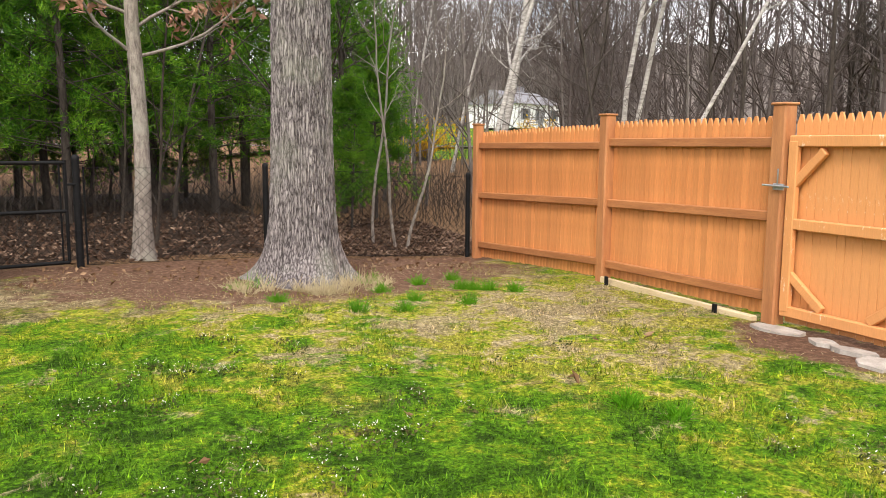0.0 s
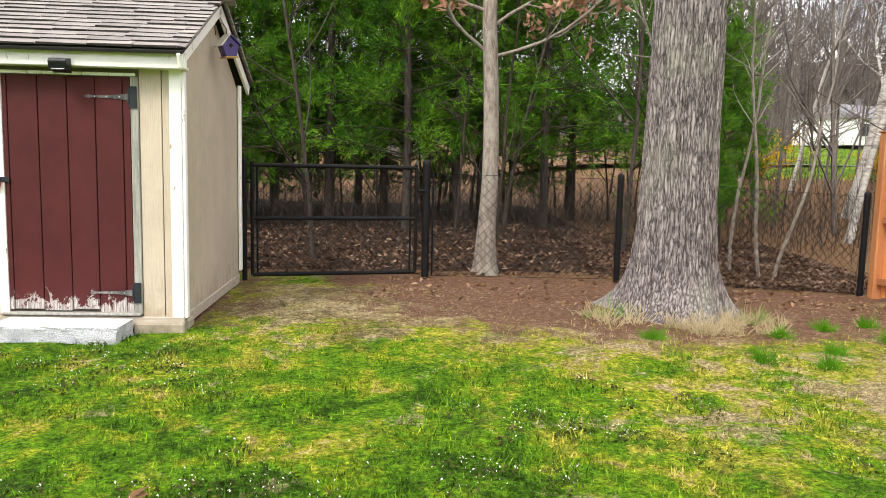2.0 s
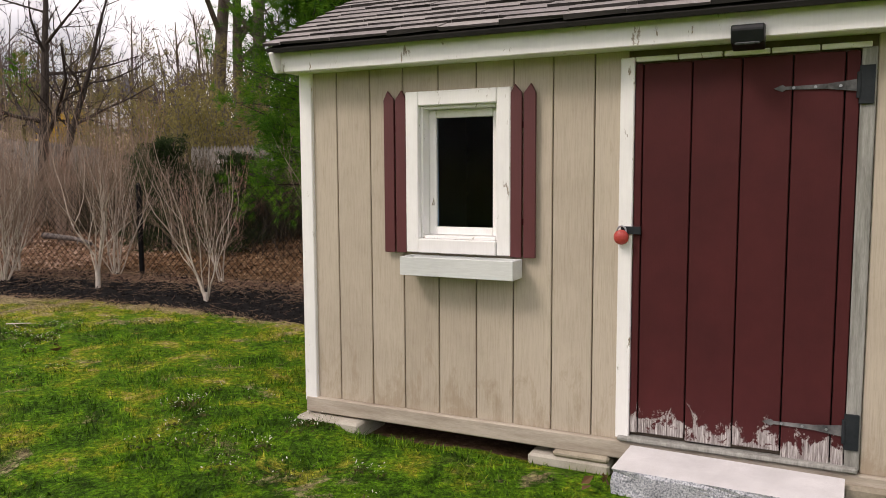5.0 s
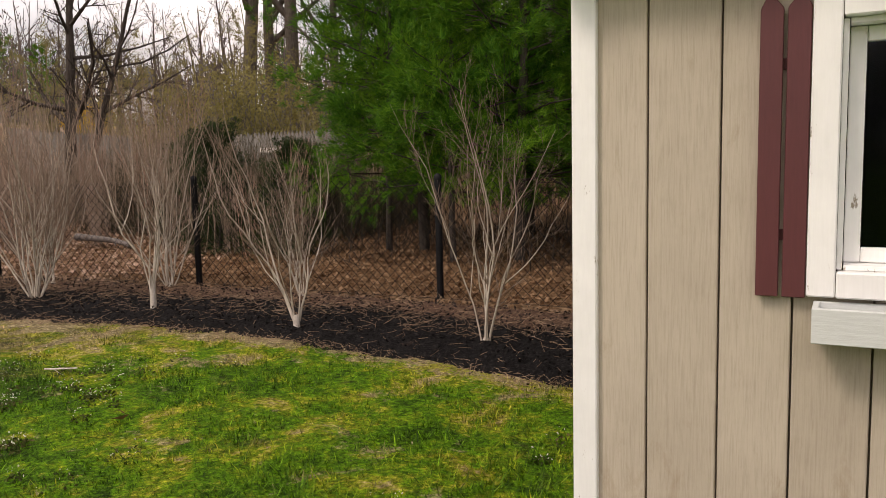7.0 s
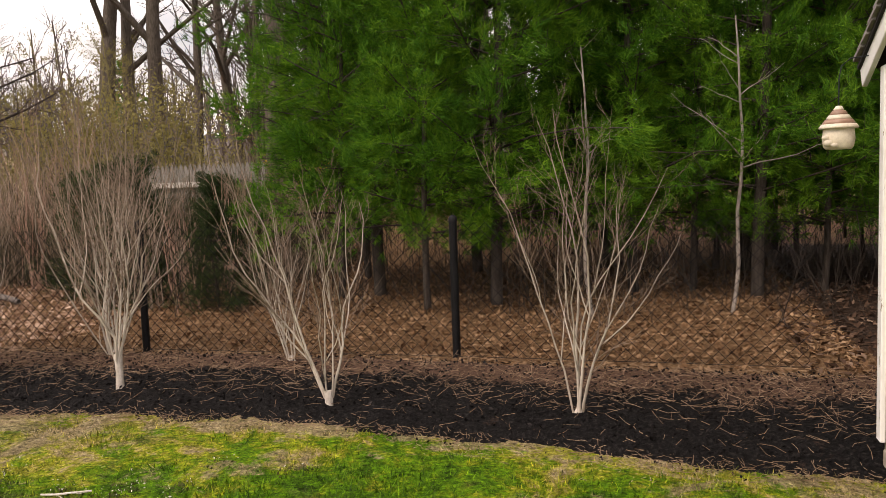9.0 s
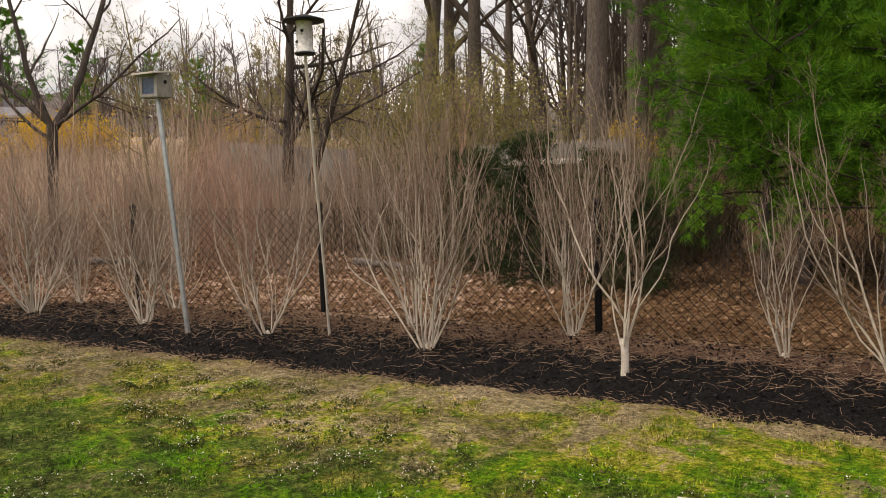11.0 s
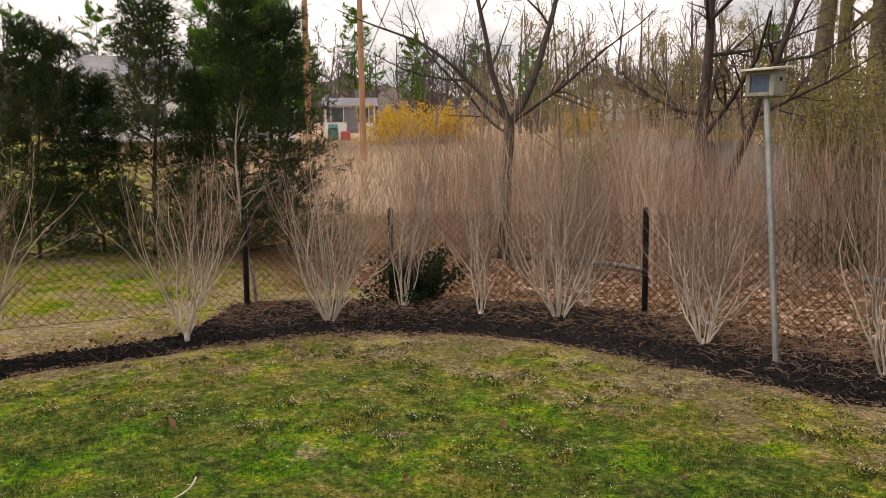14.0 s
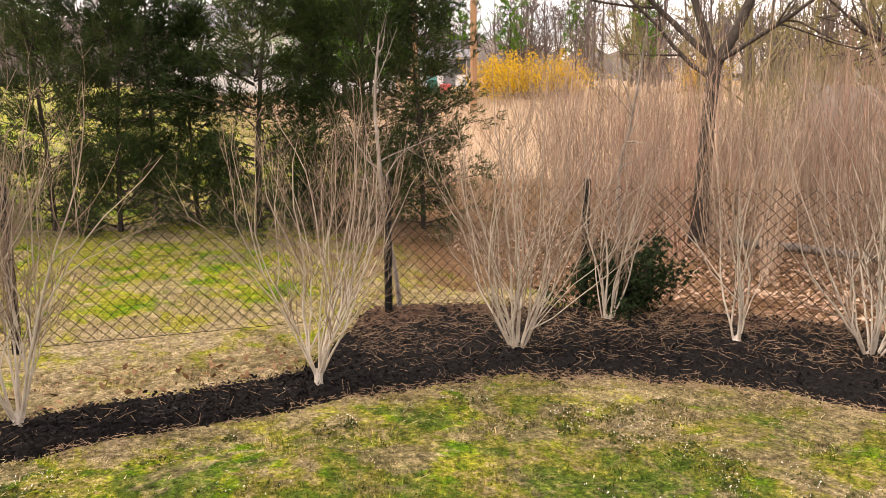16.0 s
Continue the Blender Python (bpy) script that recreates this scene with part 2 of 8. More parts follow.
def door_paint():
    """Maroon boards, peeled to grey wood in a ragged band at the foot."""
    m, n, l, p = nodes_of("peeling_maroon_door_paint")
    tc = n.new("ShaderNodeTexCoord")
    sep = n.new("ShaderNodeSeparateXYZ")
    l.new(tc.outputs["Object"], sep.inputs["Vector"])
    dirt = noise_node(n, l, tc.outputs["Object"], 2.5, 6, 0.65)
    grainn = noise_node(n, l, coords(n, l, (30, 30, 1.4)), 6, 6, 0.7)
    tone = ramp(n, [(0.3, (0.051, 0.0092, 0.0100)), (0.7, (0.078, 0.0145, 0.0152))])
    l.new(dirt.outputs["Fac"], tone.inputs["Fac"])
    peel = noise_node(n, l, coords(n, l, (2.6, 2.6, 1.7)), 5.2, 10, 0.74, 0.5)
    edge = math_node(n, l, "MULTIPLY_ADD", sep.outputs["Z"], -1.55)
    n[edge.node.name].inputs[2].default_value = 0.648
    f = math_node(n, l, "ADD", peel.outputs["Fac"], edge)
    r = ramp(n, [(0.79, (0, 0, 0)), (0.82, (1, 1, 1))])
    l.new(f, r.inputs["Fac"])
    wood = ramp(n, [(0.32, (0.055, 0.035, 0.034)), (0.5, (0.33, 0.30, 0.29)), (0.66, (0.70, 0.68, 0.66))])
    l.new(grainn.outputs["Fac"], wood.inputs["Fac"])
    l.new(mixc(n, l, r.outputs["Color"], tone.outputs["Color"], wood.outputs["Color"]), p.inputs["Base Color"])
    p.inputs["Roughness"].default_value = 0.7
    p.inputs["Specular IOR Level"].default_value = 0.25
    bump(n, l, p, math_node(n, l, "SUBTRACT", grainn.outputs["Fac"], r.outputs["Color"]), 0.3, 0.004)
    return m


def granite():
    m, n, l, p = nodes_of("speckled_grey_granite")
    v = coords(n, l)
    a, b = noise_node(n, l, v, 6, 5), noise_node(n, l, v, 140, 4, 0.7)
    r = ramp(n, [(0.36, (0.10, 0.11, 0.13)), (0.47, (0.36, 0.38, 0.42)), (0.62, (0.66, 0.67, 0.70))])
    l.new(b.outputs["Fac"], r.inputs["Fac"])
    t = ramp(n, [(0.3, (0.85, 0.85, 0.86)), (0.7, (1.1, 1.1, 1.1))])
    l.new(a.outputs["Fac"], t.inputs["Fac"])
    l.new(mixc(n, l, 1.0, r.outputs["Color"], t.outputs["Color"], "MULTIPLY"), p.inputs["Base Color"])
    p.inputs["Roughness"].default_value = 0.75
    bump(n, l, p, b.outputs["Fac"], 0.4, 0.004)
    return m


def shingle_mat():
    m, n, l, p = nodes_of("grey_brown_asphalt_shingle")
    v = coords(n, l, which="Object")
    oi = n.new("ShaderNodeObjectInfo")
    r = ramp(n, [(0.0, (0.19, 0.172, 0.168)), (0.35, (0.265, 0.242, 0.232)), (0.7, (0.225, 0.206, 0.202)), (1.0, (0.31, 0.288, 0.272))])
    l.new(oi.outputs["Random"], r.inputs["Fac"])
    g = noise_node(n, l, v, 260, 3, 0.7)
    b = noise_node(n, l, v, 7, 5)
    gr = ramp(n, [(0.3, (0.7, 0.7, 0.7)), (0.7, (1.25, 1.25, 1.25))])
    l.new(g.outputs["Fac"], gr.inputs["Fac"])
    br = ramp(n, [(0.3, (0.8, 0.8, 0.8)), (0.7, (1.15, 1.15, 1.12))])
    l.new(b.outputs["Fac"], br.inputs["Fac"])
    c = mixc(n, l, 1.0, r.outputs["Color"], gr.outputs["Color"], "MULTIPLY")
    l.new(mixc(n, l, 1.0, c, br.outputs["Color"], "MULTIPLY"), p.inputs["Base Color"])
    p.inputs["Roughness"].default_value = 0.92
    bump(n, l, p, g.outputs["Fac"], 0.5, 0.003)
    return m


def bark(name, dark, light, scale=4.0, stretch=(6, 6, 1.0), bumps=0.6, dist=0.02, lichen=None):
    m, n, l, p = nodes_of(name)
    v = coords(n, l, stretch)
    a = noise_node(n, l, v, scale, 8, 0.65, 0.6)
    b = noise_node(n, l, coords(n, l), 2.2, 5)
    f = noise_node(n, l, coords(n, l), 70, 5, 0.7)
    r = ramp(n, [(0.33, dark), (0.62, light)])
    l.new(a.outputs["Fac"], r.inputs["Fac"])
    g = ramp(n, [(0.3, (0.8, 0.8, 0.8)), (0.7, (1.15, 1.15, 1.15))])
    l.new(f.outputs["Fac"], g.inputs["Fac"])
    c = mixc(n, l, 1.0, r.outputs["Color"], g.outputs["Color"], "MULTIPLY")
    if lichen:
        lr = ramp(n, [(0.50, (0, 0, 0)), (0.66, (1, 1, 1))])
        l.new(b.outputs["Fac"], lr.inputs["Fac"])
        c = mixc(n, l, math_node(n, l, "MULTIPLY", lr.outputs["Color"], 0.55), c, lichen)
    l.new(c, p.inputs["Base Color"])
    p.inputs["Roughness"].default_value = 0.95
    p.inputs["Specular IOR Level"].default_value = 0.2
    bump(n, l, p, a.outputs["Fac"], bumps, dist)
    return m


YOUNGBARK = bark("smooth_grey_young_oak_bark", (0.12, 0.100, 0.088), (0.34, 0.295, 0.255), 9, (3, 3, 0.8), 0.9, 0.014, (0.36, 0.36, 0.30))
DARKBARK = bark("dark_woodland_bark", (0.030, 0.024, 0.020), (0.080, 0.066, 0.056), 5, (5, 5, 1.0), 0.6, 0.02)
TALLBARK = bark("tall_tree_bark", (0.055, 0.045, 0.038), (0.150, 0.125, 0.105), 5, (5, 5, 1.0), 0.6, 0.02)
GREYBARK = bark("grey_brown_bark", (0.085, 0.072, 0.066), (0.20, 0.175, 0.16), 5, (5, 5, 1.0), 0.6, 0.02)
BIRCHBARK = bark("white_birch_bark", (0.18, 0.165, 0.15), (0.56, 0.535, 0.50), 4, (1.2, 1.2, 5), 0.3, 0.006)
TWIGPALE = bark("pale_shrub_bark", (0.36, 0.315, 0.26), (0.68, 0.62, 0.55), 8, (3, 3, 1), 0.3, 0.002)


def stem_bark():
    """Shrub stems: pale old wood below, red-brown young wood above."""
    m, n, l, p = nodes_of("shrub_stem_bark")
    tc = n.new("ShaderNodeTexCoord")
    sep = n.new("ShaderNodeSeparateXYZ")
    l.new(tc.outputs["Object"], sep.inputs["Vector"])
    a = noise_node(n, l, coords(n, l, (3, 3, 1)), 8, 6, 0.65)
    pale = ramp(n, [(0.30, (0.34, 0.295, 0.245)), (0.60, (0.56, 0.500, 0.420))])
    young = ramp(n, [(0.33, (0.20, 0.145, 0.11)), (0.62, (0.37, 0.29, 0.23))])
    for r in (pale, young):
        l.new(a.outputs["Fac"], r.inputs["Fac"])
    k = math_node(n, l, "ADD", sep.outputs["Z"], math_node(n, l, "MULTIPLY", a.outputs["Fac"], 0.5))
    s = ramp(n, [(0.0, (0, 0, 0)), (1.0, (1, 1, 1))])
    l.new(math_node(n, l, "MULTIPLY", math_node(n, l, "SUBTRACT", k, 0.75), 0.8, True), s.inputs["Fac"])
    l.new(mixc(n, l, s.outputs["Color"], pale.outputs["Color"], young.outputs["Color"]), p.inputs["Base Color"])
    p.inputs["Roughness"].default_value = 0.9
    p.inputs["Specular IOR Level"].default_value = 0.2
    bump(n, l, p, a.outputs["Fac"], 0.3, 0.002)
    return m


STEMBARK = stem_bark()
TWIGTAN = bark("tan_fine_twigs", (0.15, 0.105, 0.079), (0.30, 0.225, 0.172), 8, (3, 3, 1), 0.3, 0.002)
TWIGBROWN = bark("red_brown_thicket_twigs", (0.28, 0.20, 0.145), (0.54, 0.41, 0.31), 3, (2, 2, 1), 0.2, 0.002)
TWIGRED = bark("red_thicket_twigs", (0.23, 0.135, 0.098), (0.48, 0.31, 0.235), 3, (2, 2, 1), 0.2, 0.002)
TWIGUMBER = bark("umber_thicket_twigs", (0.17, 0.122, 0.092), (0.36, 0.275, 0.215), 3, (2, 2, 1), 0.2, 0.002)
TWIGTANGLE = bark("dark_olive_brush_twigs", (0.045, 0.040, 0.024), (0.125, 0.105, 0.065), 3, (2, 2, 1), 0.2, 0.002)
TWIGDARK = bark("dark_brown_brush_twigs", (0.026, 0.020, 0.016), (0.070, 0.055, 0.044), 3, (2, 2, 1), 0.2, 0.002)
TWIGOLIVE = bark("olive_budding_twigs", (0.130, 0.112, 0.050), (0.28, 0.240, 0.115), 0.6, (1, 1, 1), 0.2, 0.002)
TWIGGREY = bark("grey_far_twigs", (0.075, 0.062, 0.056), (0.15, 0.125, 0.115), 0.4, (1, 1, 1), 0.1, 0.002)


def leafy(name, stops, big=0.9, trans=0.25, rough=0.6):
    """Foliage: a colour of its own for every needle or leaf, with broad drifts over the crown."""
    m, n, l, p = nodes_of(name)
    g = n.new("ShaderNodeNewGeometry")
    nz = noise_node(n, l, g.outputs["Position"], big, 3)
    f = math_node(n, l, "MULTIPLY", g.outputs["Random Per Island"], 0.55)
    f2 = math_node(n, l, "MULTIPLY_ADD", nz.outputs["Fac"], 1.1)
    n[f2.node.name].inputs[2].default_value = -0.30
    r = ramp(n, stops)
    l.new(math_node(n, l, "ADD", f, f2, True), r.inputs["Fac"])
    l.new(r.outputs["Color"], p.inputs["Base Color"])
    p.inputs["Roughness"].default_value = rough
    p.inputs["Specular IOR Level"].default_value = 0.10
    t = n.new("ShaderNodeBsdfTranslucent")
    l.new(r.outputs["Color"], t.inputs["Color"])
    mx = n.new("ShaderNodeMixShader")
    mx.inputs["Fac"].default_value = trans
    l.new(p.outputs["BSDF"], mx.inputs[1])
    l.new(t.outputs["BSDF"], mx.inputs[2])
    l.new(mx.outputs["Shader"], n["Material Output"].inputs["Surface"])
    return m


PINE = leafy("white_pine_needles", [(0.0, (0.009, 0.034, 0.004)), (0.42, (0.046, 0.150, 0.011)), (1.0, (0.205, 0.385, 0.025))], 1.3, 0.26)
JUNIPER = leafy("dark_juniper_scales", [(0.0, (0.012, 0.027, 0.010)), (0.55, (0.036, 0.063, 0.020)), (1.0, (0.11, 0.122, 0.046))])
HOLLY = leafy("dark_green_shrub_leaves", [(0.0, (0.010, 0.022, 0.010)), (1.0, (0.035, 0.060, 0.022))], 3)
OAKLEAF = leafy("dead_oak_leaves", [(0.0, (0.22, 0.105, 0.062)), (0.5, (0.37, 0.205, 0.135)), (1.0, (0.56, 0.37, 0.27))], 3, 0.12)
LITTER = leafy("fallen_leaves", [(0.0, (0.070, 0.036, 0.018)), (0.5, (0.185, 0.104, 0.054)), (1.0, (0.44, 0.29, 0.175))], 2, 0.1)
FORSYTHIA = leafy("yellow_forsythia_bloom", [(0.0, (0.46, 0.27, 0.012)), (1.0, (0.76, 0.51, 0.030))], 2, 0.3)
OLIVE = leafy("olive_budding_leaves", [(0.0, (0.15, 0.135, 0.045)), (1.0, (0.34, 0.30, 0.11))], 1, 0.3)
CHIPS = leafy("black_bark_chips", [(0.0, (0.004, 0.0035, 0.0035)), (0.75, (0.012, 0.010, 0.010)), (1.0, (0.060, 0.052, 0.05))], 3, 0.0, 0.8)
PALELEAF = leafy("bleached_fallen_leaves", [(0.0, (0.13, 0.072, 0.044)), (0.5, (0.34, 0.215, 0.145)), (1.0, (0.64, 0.48, 0.37))], 2, 0.1)
# darker copy of the fallen leaves, with the pines' shade in its colour
SHADELEAF = leafy("shaded_woodland_leaves", [(0.0, (0.028, 0.016, 0.010)), (0.6, (0.095, 0.055, 0.036)), (1.0, (0.38, 0.265, 0.19))], 2, 0.1)
STRAW = leafy("pine_straw", [(0.0, (0.13, 0.078, 0.048)), (1.0, (0.42, 0.30, 0.20))], 2, 0.0, 0.8)
DRYGRASS = leafy("pale_dry_grass", [(0.0, (0.34, 0.27, 0.14)), (1.0, (0.62, 0.53, 0.33))], 3, 0.2)
FIELDGRASS = leafy("tan_field_grass", [(0.0, (0.27, 0.18, 0.110)), (0.5, (0.42, 0.30, 0.195)), (1.0, (0.58, 0.45, 0.32))], 0.5, 0.2)
LUSH = leafy("bright_green_grass_tuft", [(0.0, (0.05, 0.19, 0.006)), (1.0, (0.16, 0.42, 0.016))], 3, 0.3)
WEED = leafy("dark_lawn_weeds", [(0.0, (0.020, 0.030, 0.008)), (0.5, (0.050, 0.070, 0.014)), (1.0, (0.13, 0.10, 0.040))], 3, 0.15)
SPECK = leafy("tiny_white_weed_flowers", [(0.0, (0.50, 0.49, 0.42)), (1.0, (0.80, 0.79, 0.72))], 3, 0.2)


def lawn_colour(n, l):
    """Patches of green grass, yellow moss, dead thatch and grey weeds, by place; 'dry' comes from the mesh."""
    g = n.new("ShaderNodeNewGeometry")
    pos = g.outputs["Position"]
    big = noise_node(n, l, pos, 0.50, 4, 0.6, 0.4)
    mid = noise_node(n, l, pos, 2.7, 7, 0.74, 0.6)
    fine = noise_node(n, l, pos, 11, 7, 0.8)
    weed = noise_node(n, l, pos, 1.25, 7, 0.74, 0.7)
    dry = n.new("ShaderNodeAttribute")
    dry.attribute_name = "dry"
    def lin(sock, k, o):
        r = math_node(n, l, "MULTIPLY_ADD", sock, k)
        n[r.node.name].inputs[2].default_value = o
        return r
    c = math_node(n, l, "ADD", lin(big.outputs["Fac"], 0.85, -0.20), lin(mid.outputs["Fac"], 1.85, -0.925))
    c = math_node(n, l, "ADD", c, math_node(n, l, "MULTIPLY", dry.outputs["Fac"], 0.46))
    c = math_node(n, l, "ADD", c, lin(fine.outputs["Fac"], 0.85, -0.425))
    tiny = noise_node(n, l, pos, 34, 6, 0.8)
    c = math_node(n, l, "ADD", c, lin(tiny.outputs["Fac"], 0.5, -0.25), True)
    r = ramp(n, [(0.0, (0.036, 0.095, 0.003)), (0.13, (0.076, 0.190, 0.006)), (0.24, (0.112, 0.255, 0.008)), (0.38, (0.185, 0.285, 0.012)),
                 (0.49, (0.36, 0.38, 0.026)), (0.58, (0.42, 0.36, 0.105)), (0.70, (0.43, 0.34, 0.20)), (0.90, (0.60, 0.50, 0.34))])
    l.new(c, r.inputs["Fac"])
    base = r.outputs["Color"]
    for shift, scale, lo, k, stops in ((7.3, 1.5, 0.590, 0.12, [(0.35, (0.30, 0.31, 0.030)), (0.65, (0.48, 0.44, 0.070))]),
                                       (31.7, 1.9, 0.590, 0.17, [(0.35, (0.25, 0.185, 0.100)), (0.65, (0.56, 0.455, 0.30))])):
        mv = n.new("ShaderNodeMapping")
        mv.inputs["Location"].default_value = (shift, shift * 0.7, 0)
        l.new(pos, mv.inputs["Vector"])
        f = math_node(n, l, "ADD", noise_node(n, l, mv.outputs["Vector"], scale, 9, 0.78, 0.5).outputs["Fac"], math_node(n, l, "MULTIPLY", dry.outputs["Fac"], k))
        pr = ramp(n, [(lo, (0, 0, 0)), (lo + 0.05, (0.85, 0.85, 0.85))])
        l.new(f, pr.inputs["Fac"])
        pc = ramp(n, stops)
        l.new(fine.outputs["Fac"], pc.inputs["Fac"])
        base = mixc(n, l, pr.outputs["Color"], base, pc.outputs["Color"])
    wd = n.new("ShaderNodeAttribute")
    wd.attribute_name = "weedy"
    wr = ramp(n, [(0.58, (0, 0, 0)), (0.66, (1, 1, 1))])
    l.new(math_node(n, l, "ADD", weed.outputs["Fac"], math_node(n, l, "MULTIPLY", wd.outputs["Fac"], 0.16)), wr.inputs["Fac"])
    wc = ramp(n, [(0.38, (0.022, 0.024, 0.010)), (0.50, (0.085, 0.075, 0.030)), (0.64, (0.34, 0.265, 0.125))])
    l.new(fine.outputs["Fac"], wc.inputs["Fac"])
    col = mixc(n, l, math_node(n, l, "MULTIPLY", wr.outputs["Color"], 0.55), base, wc.outputs["Color"])
    # mottling paints the shade between grass clumps into the colour
    clump = ramp(n, [(0.36, (0.42, 0.42, 0.40)), (0.50, (0.92, 0.92, 0.90)), (0.64, (1.38, 1.38, 1.32))])
    l.new(noise_node(n, l, pos, 17, 7, 0.82).outputs["Fac"], clump.inputs["Fac"])
    col = mixc(n, l, 1.0, col, clump.outputs["Color"], "MULTIPLY")
    return col, fine, pos


def ground_mat():
    m, n, l, p = nodes_of("patchy_spring_lawn_and_soil")
    col, fine, pos = lawn_colour(n, l)
    dark = ramp(n, [(0.34, (0.20, 0.20, 0.19)), (0.50, (0.80, 0.80, 0.78)), (0.66, (1.5, 1.5, 1.46))])
    f2 = noise_node(n, l, pos, 42, 6, 0.8)
    l.new(f2.outputs["Fac"], dark.inputs["Fac"])
    col = mixc(n, l, 1.0, col, dark.outputs["Color"], "MULTIPLY")
    brk = noise_node(n, l, pos, 3.5, 7, 0.7, 0.4)
    for att, stops, amount in (("field", [(0.3, (0.30, 0.21, 0.140)), (0.7, (0.48, 0.36, 0.25))], 0.6),
                               ("dirt", [(0.28, (0.055, 0.030, 0.020)), (0.5, (0.150, 0.082, 0.053)), (0.74, (0.36, 0.235, 0.16))], 0.9),
                               ("litter", [(0.28, (0.055, 0.030, 0.015)), (0.5, (0.165, 0.096, 0.050)), (0.72, (0.37, 0.245, 0.145))], 1.1),
                               # last entry paints the shade under the pines as dark brown ground
                               ("pine_shade", [(0.28, (0.016, 0.010, 0.007)), (0.5, (0.038, 0.024, 0.017)), (0.74, (0.15, 0.10, 0.07))], 0.5)):
        at = n.new("ShaderNodeAttribute")
        at.attribute_name = att
        k = math_node(n, l, "MULTIPLY_ADD", brk.outputs["Fac"], amount)
        n[k.node.name].inputs[2].default_value = -amount / 2
        k = math_node(n, l, "ADD", at.outputs["Fac"], k)
        s = ramp(n, [(0.42, (0, 0, 0)), (0.58, (1, 1, 1))])
        l.new(k, s.inputs["Fac"])
        cr = ramp(n, stops)
        l.new(noise_node(n, l, pos, 19, 8, 0.82).outputs["Fac"], cr.inputs["Fac"])
        col = mixc(n, l, s.outputs["Color"], col, cr.outputs["Color"])
    l.new(col, p.inputs["Base Color"])
    p.inputs["Roughness"].default_value = 0.95
    p.inputs["Specular IOR Level"].default_value = 0.1
    bump(n, l, p, f2.outputs["Fac"], 0.8, 0.04)
    return m


def blade_mat():
    m, n, l, p = nodes_of("lawn_grass_blades")
    col, fine, pos = lawn_colour(n, l)
    g = n.new("ShaderNodeNewGeometry")
    r = ramp(n, [(0.0, (0.28, 0.32, 0.25)), (0.55, (0.80, 0.82, 0.76)), (0.88, (1.2, 1.15, 1.05)), (1.0, (1.9, 1.7, 1.55))])
    l.new(g.outputs["Random Per Island"], r.inputs["Fac"])
    c = mixc(n, l, 1.0, col, r.outputs["Color"], "MULTIPLY")
    l.new(c, p.inputs["Base Color"])
    p.inputs["Roughness"].default_value = 0.7
    p.inputs["Specular IOR Level"].default_value = 0.2
    t = n.new("ShaderNodeBsdfTranslucent")
    l.new(c, t.inputs["Color"])
    mx = n.new("ShaderNodeMixShader")
    mx.inputs["Fac"].default_value = 0.3
    l.new(p.outputs["BSDF"], mx.inputs[1])
    l.new(t.outputs["BSDF"], mx.inputs[2])
    l.new(mx.outputs["Shader"], n["Material Output"].inputs["Surface"])
    return m


def ridged_bark():
    """Furrowed bark: 'ridge' from the mesh tells the plates from the splits."""
    m, n, l, p = nodes_of("furrowed_grey_oak_bark")
    at = n.new("ShaderNodeAttribute")
    at.attribute_name = "ridge"
    v = coords(n, l)
    f = noise_node(n, l, coords(n, l, (6, 6, 1)), 11, 7, 0.72)
    b = noise_node(n, l, v, 1.6, 5)
    warp = noise_node(n, l, coords(n, l, (1, 1, 0.6)), 9, 3, 0.6)
    vm = n.new("ShaderNodeVectorMath")
    vm.operation = "MULTIPLY_ADD"
    l.new(warp.outputs["Color"], vm.inputs[0])
    vm.inputs[1].default_value = (2.2, 2.2, 1.0)
    l.new(coords(n, l, (40, 40, 5.0)), vm.inputs[2])
    vo = n.new("ShaderNodeTexVoronoi")
    vo.feature = "DISTANCE_TO_EDGE"
    vo.inputs["Scale"].default_value = 1.0
    l.new(vm.outputs["Vector"], vo.inputs["Vector"])
    plate = ramp(n, [(0.0, (0, 0, 0)), (0.14, (0.55, 0.55, 0.55)), (0.38, (1, 1, 1))])
    l.new(vo.outputs["Distance"], plate.inputs["Fac"])
    k = math_node(n, l, "MULTIPLY_ADD", at.outputs["Fac"], 0.30)
    n[k.node.name].inputs[2].default_value = -0.12
    k = math_node(n, l, "ADD", k, math_node(n, l, "MULTIPLY", plate.outputs["Color"], 0.50))
    k = math_node(n, l, "ADD", k, math_node(n, l, "MULTIPLY_ADD", f.outputs["Fac"], 0.8))
    n[k.node.inputs[1].links[0].from_node.name].inputs[2].default_value = -0.30
    r = ramp(n, [(0.10, (0.050, 0.042, 0.042)), (0.34, (0.165, 0.145, 0.145)), (0.60, (0.30, 0.27, 0.262)), (0.95, (0.45, 0.415, 0.40))])
    l.new(k, r.inputs["Fac"])
    lr = ramp(n, [(0.50, (0, 0, 0)), (0.68, (1, 1, 1))])
    l.new(b.outputs["Fac"], lr.inputs["Fac"])
    c = mixc(n, l, math_node(n, l, "MULTIPLY", lr.outputs["Color"], 0.3), r.outputs["Color"], (0.36, 0.38, 0.29))
    l.new(c, p.inputs["Base Color"])
    p.inputs["Roughness"].default_value = 0.95
    p.inputs["Specular IOR Level"].default_value = 0.15
    bump(n, l, p, k, 0.7, 0.014)
    return m


OAKRIDGE = ridged_bark()


